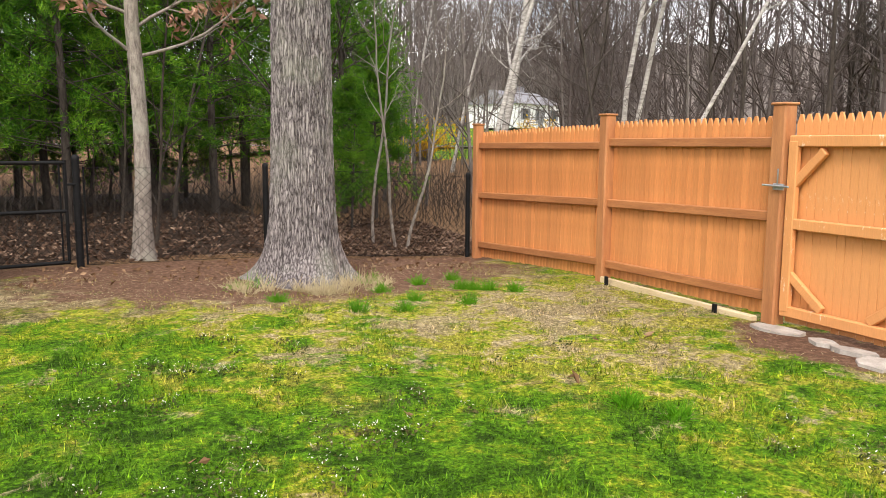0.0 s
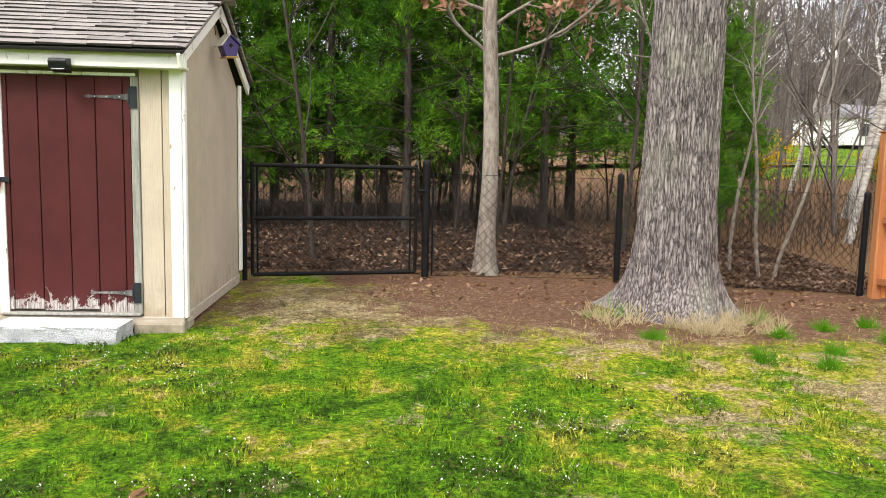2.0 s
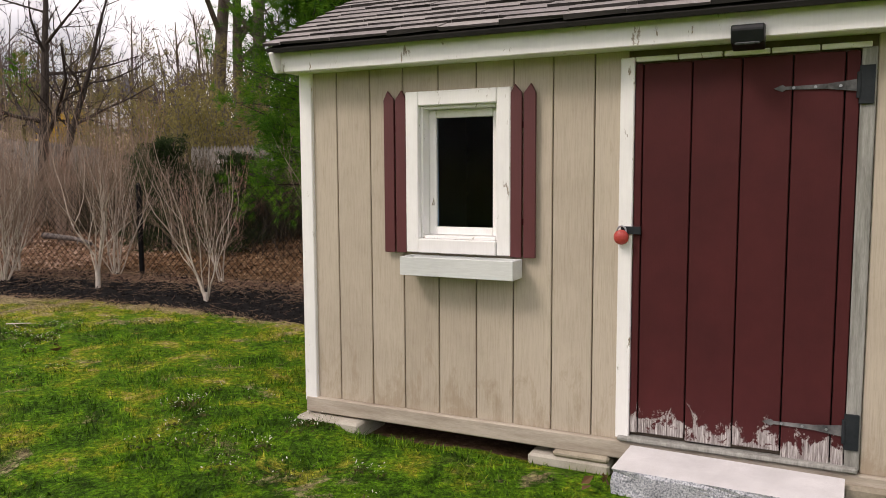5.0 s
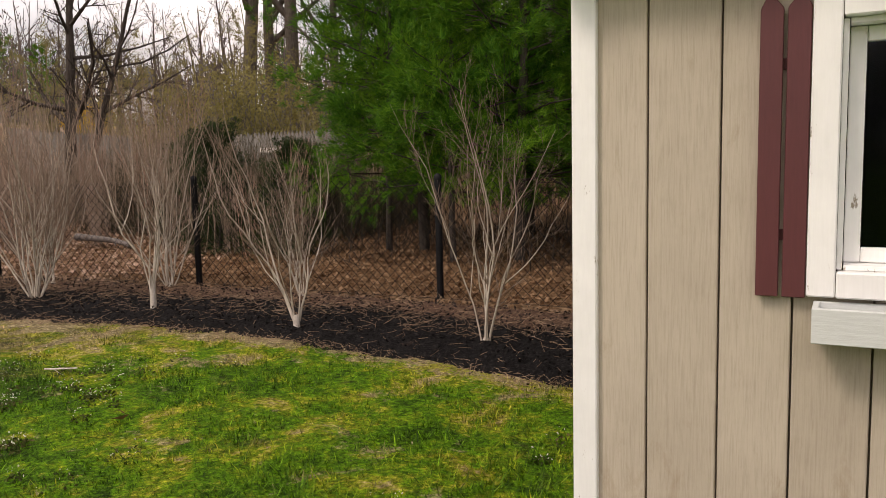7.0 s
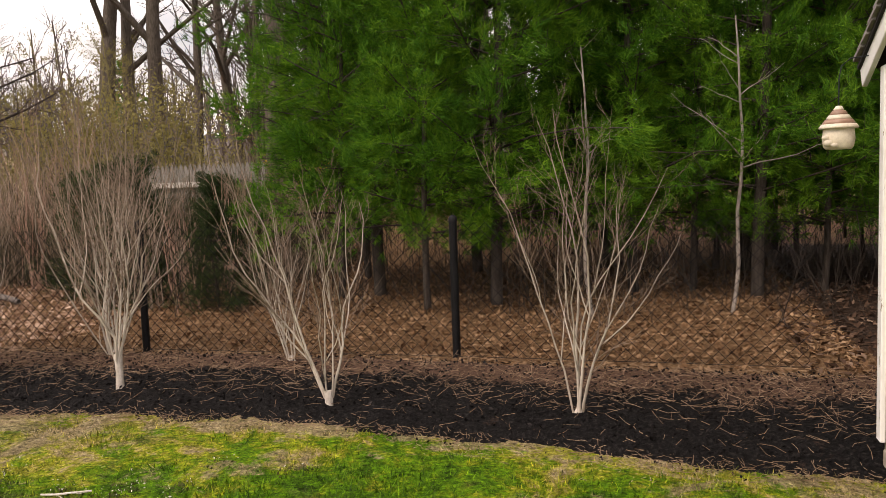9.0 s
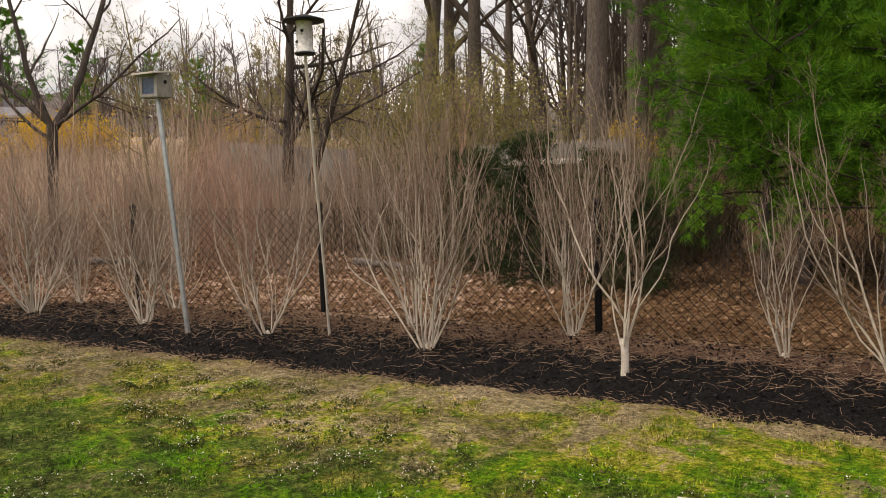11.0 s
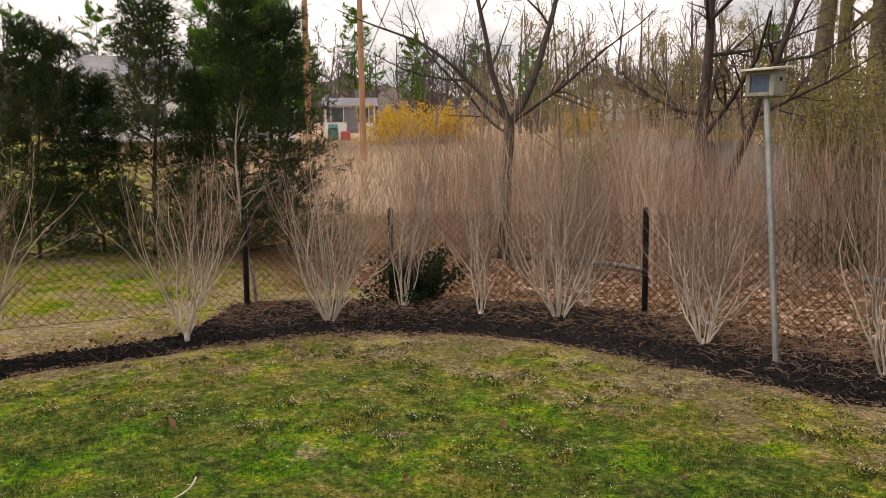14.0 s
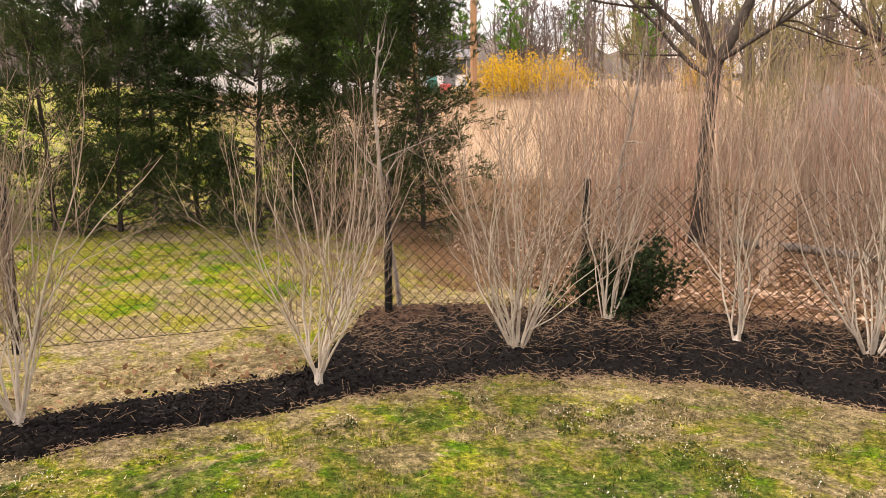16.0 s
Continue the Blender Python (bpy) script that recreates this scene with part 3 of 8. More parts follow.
def mulch_mat():
    m, n, l, p = nodes_of("black_mulch_with_pine_straw")
    g = n.new("ShaderNodeNewGeometry")
    pos = g.outputs["Position"]
    at = n.new("ShaderNodeAttribute")
    at.attribute_name = "straw"
    a = noise_node(n, l, pos, 45, 7, 0.75)
    b = noise_node(n, l, pos, 2.6, 6, 0.7, 0.5)
    blk = ramp(n, [(0.3, (0.004, 0.0035, 0.0035)), (0.52, (0.011, 0.010, 0.010)), (0.72, (0.052, 0.046, 0.044))])
    l.new(a.outputs["Fac"], blk.inputs["Fac"])
    st = ramp(n, [(0.3, (0.045, 0.026, 0.018)), (0.55, (0.12, 0.072, 0.05)), (0.75, (0.26, 0.17, 0.12))])
    l.new(a.outputs["Fac"], st.inputs["Fac"])
    k = math_node(n, l, "ADD", at.outputs["Fac"], math_node(n, l, "MULTIPLY_ADD", b.outputs["Fac"], 1.3))
    n[k.node.inputs[1].links[0].from_node.name].inputs[2].default_value = -0.65
    s = ramp(n, [(0.42, (0, 0, 0)), (0.60, (1, 1, 1))])
    l.new(k, s.inputs["Fac"])
    l.new(mixc(n, l, s.outputs["Color"], blk.outputs["Color"], st.outputs["Color"]), p.inputs["Base Color"])
    p.inputs["Roughness"].default_value = 0.9
    p.inputs["Specular IOR Level"].default_value = 0.08
    bump(n, l, p, a.outputs["Fac"], 0.9, 0.03)
    return m


def glass_mat():
    m, n, l, p = nodes_of("dusty_window_glass")
    v = coords(n, l)
    f = noise_node(n, l, v, 30, 6, 0.7)
    r = ramp(n, [(0.4, (0.05,) * 3), (0.75, (0.22,) * 3)])
    l.new(f.outputs["Fac"], r.inputs["Fac"])
    l.new(r.outputs["Color"], p.inputs["Roughness"])
    p.inputs["Transmission Weight"].default_value = 1.0
    p.inputs["IOR"].default_value = 1.2
    p.inputs["Base Color"].default_value = (0.62, 0.78, 0.95, 1)
    return m


DOORPAINT, GRANITE, SHINGLE = door_paint(), granite(), shingle_mat()
GROUND, BLADES, MULCH, GLASS = ground_mat(), blade_mat(), mulch_mat(), glass_mat()


# ---------------------------------------------------------------- mesh helpers
RNG = np.random.default_rng(7)


def np_mesh(name, verts, faces, mat, smooth=False):
    """A mesh from arrays: verts (n,3), faces (m,3) or (m,4)."""
    me = bpy.data.meshes.new(name)
    verts, faces = np.asarray(verts, np.float32), np.asarray(faces, np.int32)
    k = faces.shape[1]
    me.vertices.add(len(verts))
    me.vertices.foreach_set("co", verts.ravel())
    me.loops.add(faces.size)
    me.loops.foreach_set("vertex_index", faces.ravel())
    me.polygons.add(len(faces))
    me.polygons.foreach_set("loop_start", np.arange(0, faces.size, k, dtype=np.int32))
    me.polygons.foreach_set("use_smooth", np.full(len(faces), smooth))
    me.update(calc_edges=True)
    me.materials.append(mat)
    return me


def bm_mesh(name, bm, mat):
    me = bpy.data.meshes.new(name)
    bmesh.ops.recalc_face_normals(bm, faces=bm.faces)
    bm.to_mesh(me)
    bm.free()
    me.materials.append(mat)
    return me


def part(name, data, mat, parent, label="", m=None):
    """Links a bmesh or a mesh as one object under a thing or a part."""
    me = data if isinstance(data, bpy.types.Mesh) else bm_mesh(name, data, mat)
    ob = new(name, me)
    ob.parent = parent
    if m is not None:
        ob.matrix_basis = m
    if label:
        tagged(ob, label)
    return ob


def thing(name, label, category, m=None, group="", kind=""):
    ob = new(name)
    ob.empty_display_size = 0.2
    if m is not None:
        ob.matrix_basis = m
    return tagged(ob, label, category, group, kind)


def box(sx, sy, sz, c=(0, 0, 0), bevel=0.004, bm=None, rot=None):
    """A bevelled block of the given sizes about c."""
    own = bmesh.new()
    bmesh.ops.create_cube(own, size=1.0)
    bmesh.ops.scale(own, vec=(sx, sy, sz), verts=own.verts)
    if bevel:
        bmesh.ops.bevel(own, geom=own.edges[:], offset=min(bevel, 0.45 * min(sx, sy, sz)), segments=1, affect="EDGES")
    mt = Matrix.Translation(c) @ (rot if rot is not None else Matrix())
    own.transform(mt)
    if bm is None:
        return own
    tmp = bpy.data.meshes.new("tmp")
    own.to_mesh(tmp)
    own.free()
    bm.from_mesh(tmp)
    bpy.data.meshes.remove(tmp)
    return bm


def rod(a, b, r, sides=10, r2=None, bm=None):
    """A round bar from a to b."""
    a, b = Vector(a), Vector(b)
    bm = bm or bmesh.new()
    q = (b - a).to_track_quat("Z", "Y").to_matrix().to_4x4()
    bmesh.ops.create_cone(bm, cap_ends=True, segments=sides, radius1=r, radius2=r if r2 is None else r2,
                          depth=(b - a).length, matrix=Matrix.Translation((a + b) / 2) @ q)
    return bm


def prism(outline, depth, axis="y", at=0.0, bevel=0.0):
    """An outline of (a, z) points pushed through `depth` along an axis."""
    bm = bmesh.new()
    def put(a, z, d):
        return (a, d, z) if axis == "y" else (d, a, z)
    v1 = [bm.verts.new(put(a, z, at)) for a, z in outline]
    v2 = [bm.verts.new(put(a, z, at + depth)) for a, z in outline]
    bm.faces.new(v1)
    bm.faces.new(v2[::-1])
    for i in range(len(v1)):
        j = (i + 1) % len(v1)
        bm.faces.new((v1[i], v2[i], v2[j], v1[j]))
    bmesh.ops.recalc_face_normals(bm, faces=bm.faces)
    if bevel:
        bmesh.ops.bevel(bm, geom=bm.edges[:], offset=bevel, segments=1, affect="EDGES")
    return bm


def lathe(profile, sides=20):
    """A turned shape from (radius, z) pairs."""
    v = []
    for r, z in profile:
        for i in range(sides):
            a = 2 * math.pi * i / sides
            v.append((r * math.cos(a), r * math.sin(a), z))
    f = []
    for k in range(len(profile) - 1):
        for i in range(sides):
            j = (i + 1) % sides
            f.append((k * sides + i, k * sides + j, (k + 1) * sides + j, (k + 1) * sides + i))
    return v, f


def unit(v):
    return v / np.maximum(np.linalg.norm(v, axis=-1, keepdims=True), 1e-9)


def tubes(P, R, sides=3):
    """Round bars along many lines at once: P (n,k,3), R (n,k)."""
    n, k, _ = P.shape
    T = unit(np.gradient(P, axis=1))
    ref = np.zeros_like(T)
    ref[..., 0], ref[..., 1] = 0.83, 0.557
    U = unit(np.cross(T, ref))
    V = np.cross(T, U)
    a = np.arange(sides) * 2 * np.pi / sides
    verts = P[:, :, None] + R[:, :, None, None] * (np.cos(a)[None, None, :, None] * U[:, :, None] + np.sin(a)[None, None, :, None] * V[:, :, None])
    idx = np.arange(n * k * sides).reshape(n, k, sides)
    q = np.stack([idx[:, :-1], np.roll(idx, -1, 2)[:, :-1], np.roll(idx, -1, 2)[:, 1:], idx[:, 1:]], -1)
    return verts.reshape(-1, 3), q.reshape(-1, 4)


def joined(bits):
    """Several (verts, faces) as one pair."""
    vs, fs, o = [], [], 0
    for v, f in bits:
        vs.append(v)
        fs.append(np.asarray(f) + o)
        o += len(v)
    return np.concatenate(vs), np.concatenate(fs)


def lines(rng, start, way, length, k, rise=0.0, wig=0.1):
    """Wandering lines: start (n,3), way (n,3), length (n,)."""
    n = len(start)
    P = np.zeros((n, k, 3))
    P[:, 0] = start
    d = unit(np.asarray(way, float))
    for i in range(1, k):
        d = unit(d + np.array([0, 0, rise]) / k + rng.normal(0, wig, (n, 3)))
        P[:, i] = P[:, i - 1] + d * (length / (k - 1))[:, None]
    return P


def offshoots(rng, P, R, per, t0, t1, angle, ratio, k, rise, wig, thin=0.55, tip=0.25):
    """Side branches from every line."""
    n, kk, _ = P.shape
    L = np.linalg.norm(np.diff(P, axis=1), axis=2).sum(1)
    t = rng.uniform(t0, t1, (n, per))
    f = t * (kk - 1)
    i = np.minimum(f.astype(int), kk - 2)
    w = (f - i)[..., None]
    rows = np.arange(n)[:, None]
    s = P[rows, i] * (1 - w) + P[rows, i + 1] * w
    r = R[rows, i] * (1 - w[..., 0]) + R[rows, i + 1] * w[..., 0]
    T = unit(P[rows, i + 1] - P[rows, i])
    side = unit(np.cross(T, rng.normal(0, 1, T.shape)))
    a = np.radians(rng.normal(angle, angle * 0.22, t.shape))[..., None]
    d = T * np.cos(a) + side * np.sin(a)
    ln = (L[:, None] * ratio * (1.15 - 0.75 * t) * rng.uniform(0.6, 1.25, t.shape)).ravel()
    C = lines(rng, s.reshape(-1, 3), d.reshape(-1, 3), ln, k, rise, wig)
    r0 = np.maximum(r.ravel() * thin, 0.0015)
    return C, r0[:, None] * np.linspace(1, tip, k)[None]


def sprigs(rng, at, way, per, length, width, spread):
    """Fans of thin leaves at many points."""
    n = len(at)
    d = unit(np.repeat(unit(way), per, 0) + rng.normal(0, spread, (n * per, 3)))
    p = np.repeat(at, per, 0) + rng.normal(0, length * 0.15, (n * per, 3))
    ln = (length * rng.uniform(0.6, 1.2, n * per))[:, None]
    s = unit(np.cross(d, rng.normal(0, 1, d.shape))) * width / 2
    v = np.stack([p - s, p + s, p + d * ln], 1).reshape(-1, 3)
    return v, np.arange(len(v)).reshape(-1, 3)


def leaves(rng, at, size, flat=0.0):
    """Small bent leaves, each of two faces, at many points."""
    n = len(at)
    nor = unit(rng.normal(0, 1, (n, 3)) * np.array([1 - flat, 1 - flat, 1.0]))
    u = unit(np.cross(nor, rng.normal(0, 1, (n, 3))))
    w = np.cross(nor, u)
    s = (size * rng.uniform(0.6, 1.3, n))[:, None]
    c = nor * s * 0.18
    v = np.stack([at - u * s, at + w * s * 0.5 + c, at + u * s, at - w * s * 0.5 + c], 1).reshape(-1, 3)
    i = np.arange(n)[:, None] * 4
    return v, np.concatenate([i + np.array([[0, 1, 2]]), i + np.array([[0, 2, 3]])])


def smooth(e0, e1, x):
    t = np.clip((x - e0) / (e1 - e0), 0, 1)
    return t * t * (3 - 2 * t)


# ---------------------------------------------------------------- the lie of the land
BED = [(-2.2, 1.95), (-3.8, 1.95), (-5.6, 2.15), (-7.3, 2.2), (-8.9, 2.02), (-10.3, 1.86), (-11.2, 1.70), (-12.3, 1.46), (-13.6, 1.25), (-14.65, 0.78),
       (-15.2, 0.2), (-15.5, -0.4), (-15.62, -1.4), (-15.6, -2.8), (-15.6, -4.4), (-15.5, -6.5)]


def rise(x, y):
    """Height of the ground."""
    x, y = np.asarray(x, float), np.asarray(y, float)
    z = -0.17 * smooth(3.5, 7.0, x) * smooth(-0.5, 3.0, y)
    u, v = np.maximum(-x - 17.0, 0), np.maximum(y - 5.0, 0)
    z = z + 0.085 * np.minimum(u, 22) + 0.056 * np.clip(u - 22, 0, 120) + 0.03 * np.minimum(v, 40) * smooth(-2, -8, x) + 0.016 * v
    z = z + 0.036 * np.clip(y - 12.0, 0, 85) * smooth(3, 12, x)
    z = z - 0.065 * smooth(-2.80, -2.62, x) * smooth(-0.25, -0.40, x) * smooth(-0.22, 0.0, y) * smooth(2.3, 2.1, y)
    z = z + 0.02 * np.sin(x * 0.9 + 1.3 * np.sin(y * 0.6)) * np.sin(y * 0.8 + 0.5)
    return z


def bed_front(x, y):
    """Signed distance past the front edge of the planting bed (inside is positive)."""
    x, y = np.asarray(x, float), np.asarray(y, float)
    best = np.full(np.broadcast(x, y).shape, 1e9)
    sgn = np.ones_like(best)
    for (ax, ay), (bx, by) in zip(BED[:-1], BED[1:]):
        dx, dy = bx - ax, by - ay
        t = np.clip(((x - ax) * dx + (y - ay) * dy) / (dx * dx + dy * dy), 0, 1)
        d = np.hypot(x - ax - t * dx, y - ay - t * dy)
        s = np.where(dx * (y - ay) - dy * (x - ax) < 0, 1.0, -1.0)
        sgn = np.where(d < best, s, sgn)
        best = np.minimum(best, d)
    return best * sgn


FENCE_L = [(-2.2, 4.05), (-3.0, 4.1), (-5.72, 4.24), (-8.66, 4.08), (-11.72, 3.76), (-14.40, 3.30), (-16.80, 1.30), (-17.30, -0.42), (-17.62, -3.25), (-17.9, -6.1)]


def fence_side(x, y):
    """Positive outside the chain-link line."""
    x, y = np.asarray(x, float), np.asarray(y, float)
    fx = np.array([p[0] for p in FENCE_L[:7]])[::-1]
    fy = np.array([p[1] for p in FENCE_L[:7]])[::-1]
    back = y - np.interp(x, fx, fy)
    left = -(x + 17.3) - 0.1 * (y + 2)
    return np.where(x > -2.2, y - 2.75, np.where(x < -16.9, np.maximum(left, np.where(y > 1.3, back, -9)), back))


def masks(x, y):
    fs = fence_side(x, y)
    litter = np.where((x < -2.4) & (x > -16.5), smooth(-1.3, -0.5, fs), smooth(-0.3, 0.4, fs)) * np.where(x < -17.0, smooth(-2.5, 3.0, y), 1.0)
    far_left = smooth(-19, -22, x)
    litter = litter * (1 - far_left * smooth(14, 22, np.hypot(x + 8, y + 3)))
    far_lawn = smooth(24, 30, y) * smooth(0.33, 0.40, (x - 1.95) / np.maximum(y + 6.6, 1)) * smooth(0.75, 0.65, (x - 1.95) / np.maximum(y + 6.6, 1))
    litter = litter * (1 - far_lawn)
    field = smooth(-20, -24, x) * smooth(1.0, 4.0, y + 0.05 * x)
    e = np.hypot((x - 4.0) / 2.75, (y - 1.7) / 1.85)
    dirt = 1.15 - 0.62 * e
    dirt = np.maximum(dirt, 1.05 - 0.9 * np.hypot((x - 6.6) / 0.75, (y + 3.2) / 1.1))
    dirt = np.maximum(dirt, 0.75 * smooth(1.8, 2.4, y) * smooth(0.2, 1.2, x) * smooth(8, 6.5, x))
    # bare soil under the shed, also darkening the ground for the shade there
    dirt = np.maximum(dirt, 1.2 * smooth(-3.0, -2.9, x) * smooth(0.0, -0.1, x) * smooth(-0.04, 0.05, y) * smooth(2.15, 2.05, y))
    dirt = np.maximum(dirt, 0.50 * smooth(-0.35, -0.2, x) * smooth(1.0, 0.3, x) * smooth(-0.5, 0.2, y))
    dirt = np.clip(dirt, 0, 1) * smooth(0.9, 0.3, fs)
    d = bed_front(x, y)
    dry = (0.44 * smooth(-2.1, -0.5, d) + 0.24 * smooth(-0.42, -0.05, d)) * smooth(1.3, 0.7, d) * np.where(x < -2.5, 1, 0) + 0.62 * np.clip(1.3 - np.hypot((x - 5.6) / 3.2, (y + 1.6) / 2.6), 0, 1)
    dry = np.maximum(dry, 0.78 * np.clip(1.75 - e, 0, 0.9))
    dry = np.maximum(dry, 0.75 * np.clip(1.2 - np.hypot((x + 0.1) / 1.1, (y + 1.0) / 0.9), 0, 1))
    dry = dry + 0.65 * smooth(-15.8, -16.3, x) * smooth(-18.4, -17.4, x) + 0.34 * smooth(-17.4, -18.4, x)
    dry = dry + 0.17 * smooth(-5, -10, x)
    dry = dry - 0.52 * smooth(-8.5, -4.5, x) * smooth(1.6, 0.2, x) * smooth(2.8, 0.6, y)
    dry = dry - 0.20 * smooth(-0.4, 1.2, x) * smooth(5.6, 3.6, x) * smooth(-1.9, -3.0, y)
    dry = dry - 0.30 * np.clip(1.4 - np.hypot((x + 14.0) / 1.5, (y + 3.3) / 1.1), 0, 1) - 0.30 * np.clip(1.4 - np.hypot((x + 9.9) / 1.5, (y + 0.2) / 0.8), 0, 1)
    mud = np.clip(1.25 - np.hypot((x - 1.2) / 1.6, (y - 1.0) / 1.4), 0, 1)
    dry = np.maximum(dry, 1.15 * mud)
    weedy = 0.9 * np.clip(1.3 * mud, 0, 1) + smooth(-5.0, -9.5, x) * smooth(-17.5, -16.5, x)
    return litter, dirt, field, np.clip(dry, -0.55, 1), weedy


def attribute(me, name, values):
    me.attributes.new(name, "FLOAT", "POINT").data.foreach_set("value", np.asarray(values, np.float32))


def build_ground():
    xs = np.concatenate([-20 - np.geomspace(0.3, 380, 46)[::-1], np.arange(-20, 10.01, 0.14), 10 + np.geomspace(0.3, 390, 46)])
    ys = np.concatenate([-8 - np.geomspace(0.3, 392, 34)[::-1], np.arange(-8, 8.01, 0.14), 8 + np.geomspace(0.3, 392, 50)])
    X, Y = np.meshgrid(xs, ys, indexing="ij")
    Z = rise(X, Y)
    Z = Z + np.where((np.abs(X + 5) < 15) & (Y < 5), 0.012 * np.sin(X * 7.1 + Y * 3.3) * np.sin(Y * 6.3 - X * 2.2), 0)
    ny = len(ys)
    i = (np.arange(len(xs) - 1)[:, None] * ny + np.arange(ny - 1)[None]).ravel()
    f = np.stack([i, i + ny, i + ny + 1, i + 1], -1)
    x, y = X.ravel(), Y.ravel()
    me = np_mesh("ground", np.stack([x, y, Z.ravel()], -1), f, GROUND, True)
    for name, v in zip(("litter", "dirt", "field", "dry", "weedy"), masks(x, y)):
        attribute(me, name, v)
    # mask of the woodland floor where pine shade is painted in
    attribute(me, "pine_shade", smooth(0.2, 0.8, fence_side(x, y)) * smooth(-3.5, -1.5, x) * smooth(5.6, 4.6, x) * smooth(16, 12, y))
    tagged(new("ground", me), "patchy green and yellow spring lawn with bare soil", "lawn", kind="structure")


build_ground()


def build_bed():
    """Mulch: black along the edge of the lawn, straw and leaves towards the fence."""
    n = 520
    t = np.linspace(0, len(BED) - 1, n)
    i = np.minimum(t.astype(int), len(BED) - 2)
    w = t - i
    B = np.array(BED)
    c = B[i] * (1 - w[:, None]) + B[i + 1] * w[:, None]
    c = np.stack([np.convolve(np.pad(c[:, k], 12, mode="edge"), np.ones(25) / 25, "valid") for k in (0, 1)], -1)
    tan = unit(np.gradient(c, axis=0))
    nor = np.stack([tan[:, 1], -tan[:, 0]], -1)
    nor = np.where((bed_front(*(c + nor * 0.2).T) > 0)[:, None], nor, -nor)
    left = smooth(-0.6, -1.7, c[:, 1]) * (c[:, 0] < -14)
    width = 2.25 * (1 - left) + 0.62 * left
    width = np.where(c[:, 0] > -13.2, 2.1, width)
    m = 46
    s = np.linspace(0, 1, m)
    wob = 0.02 * np.sin(np.arange(n) * 0.17) + np.convolve(RNG.normal(0, 0.045, n + 4), np.ones(5) / 5, "valid")
    off = wob[:, None] * (1 - s)[None] + s[None] * width[:, None]
    X = c[:, 0, None] + nor[:, 0, None] * off
    Y = c[:, 1, None] + nor[:, 1, None] * off
    prof = 0.07 * smooth(0, 0.10, s) * smooth(1.0, 0.8, s) - 0.02
    bumpy = RNG.normal(0, 0.010, X.shape) * smooth(0, 0.05, s)[None]
    Z = rise(X, Y) + prof[None] + bumpy
    straw = np.clip(((0.26 + 0.74 * smooth(0.40, 0.85, s))[None] * (1 - left)[:, None]), 0, 1) * np.where(c[:, 0] < -13.4, 0.52, 0.92)[:, None]
    k = (np.arange(n - 1)[:, None] * m + np.arange(m - 1)[None]).ravel()
    me = np_mesh("mulch_bed", np.stack([X.ravel(), Y.ravel(), Z.ravel()], -1), np.stack([k, k + m, k + m + 1, k + 1], -1), MULCH, True)
    attribute(me, "straw", straw.ravel())
    tagged(new("mulch_bed", me), "curved bed of black bark mulch and pine straw", "mulch bed", kind="structure")
    P = np.stack([X, Y, Z], -1)
    # loose chips and straw on top
    r = RNG.random((26000, 2))
    a, b = (r[:, 0] * (n - 1)).astype(int), (r[:, 1] ** 1.15 * (m - 1)).astype(int)
    pts = P[a, b] + RNG.normal(0, 0.03, (26000, 3)) * np.array([1, 1, 0.25]) + np.array([0, 0, 0.012])
    v, f = leaves(RNG, pts, 0.017, 0.6)
    tagged(new("bark_chips", np_mesh("bark_chips", v, f, CHIPS)), "loose black bark chips on the bed", "mulch", kind="stuff")
    a = RNG.integers(0, n, 13000)
    b = np.clip(RNG.normal(0.66, 0.26, 13000), 0.08, 0.99)
    keep = (left[a] < 0.5) | (RNG.random(13000) < 0.12)
    a, b = a[keep], (b[keep] * (m - 1)).astype(int)
    pts = P[a, b] + RNG.normal(0, 0.04, (len(a), 3)) * np.array([1, 1, 0.2]) + np.array([0, 0, 0.02])
    way = RNG.normal(0, 1, (len(a), 3)) * np.array([1, 1, 0.12])
    L = lines(RNG, pts, way, RNG.uniform(0.05, 0.15, len(a)), 3, 0, 0.25)
    # a ragged fringe of straw where lawn and mulch meet
    a = RNG.integers(0, n, 5200)
    q = c[a] + nor[a] * RNG.normal(0.0, 0.085, 5200)[:, None]
    pts = np.stack([q[:, 0], q[:, 1], rise(q[:, 0], q[:, 1]) + RNG.uniform(0.012, 0.04, 5200)], -1)
    way = np.stack([tan[a, 0], tan[a, 1], np.zeros(5200)], -1) + RNG.normal(0, 0.7, (5200, 3)) * np.array([1, 1, 0.15])
    L = np.concatenate([L, lines(RNG, pts, way, RNG.uniform(0.02, 0.07, 5200), 3, 0, 0.25)])
    v, f = tubes(L, np.full((len(L), 3), 0.0013), 3)
    tagged(new("pine_straw", np_mesh("pine_straw", v, f, STRAW)), "dry brown pine straw and thin twigs on the bed", "straw", kind="stuff")


build_bed()


# ---------------------------------------------------------------- garden shed
SW, SD = 3.0, 2.1                      # front and side
Z0, Z1 = 0.11, 1.90                    # foot and head of the siding


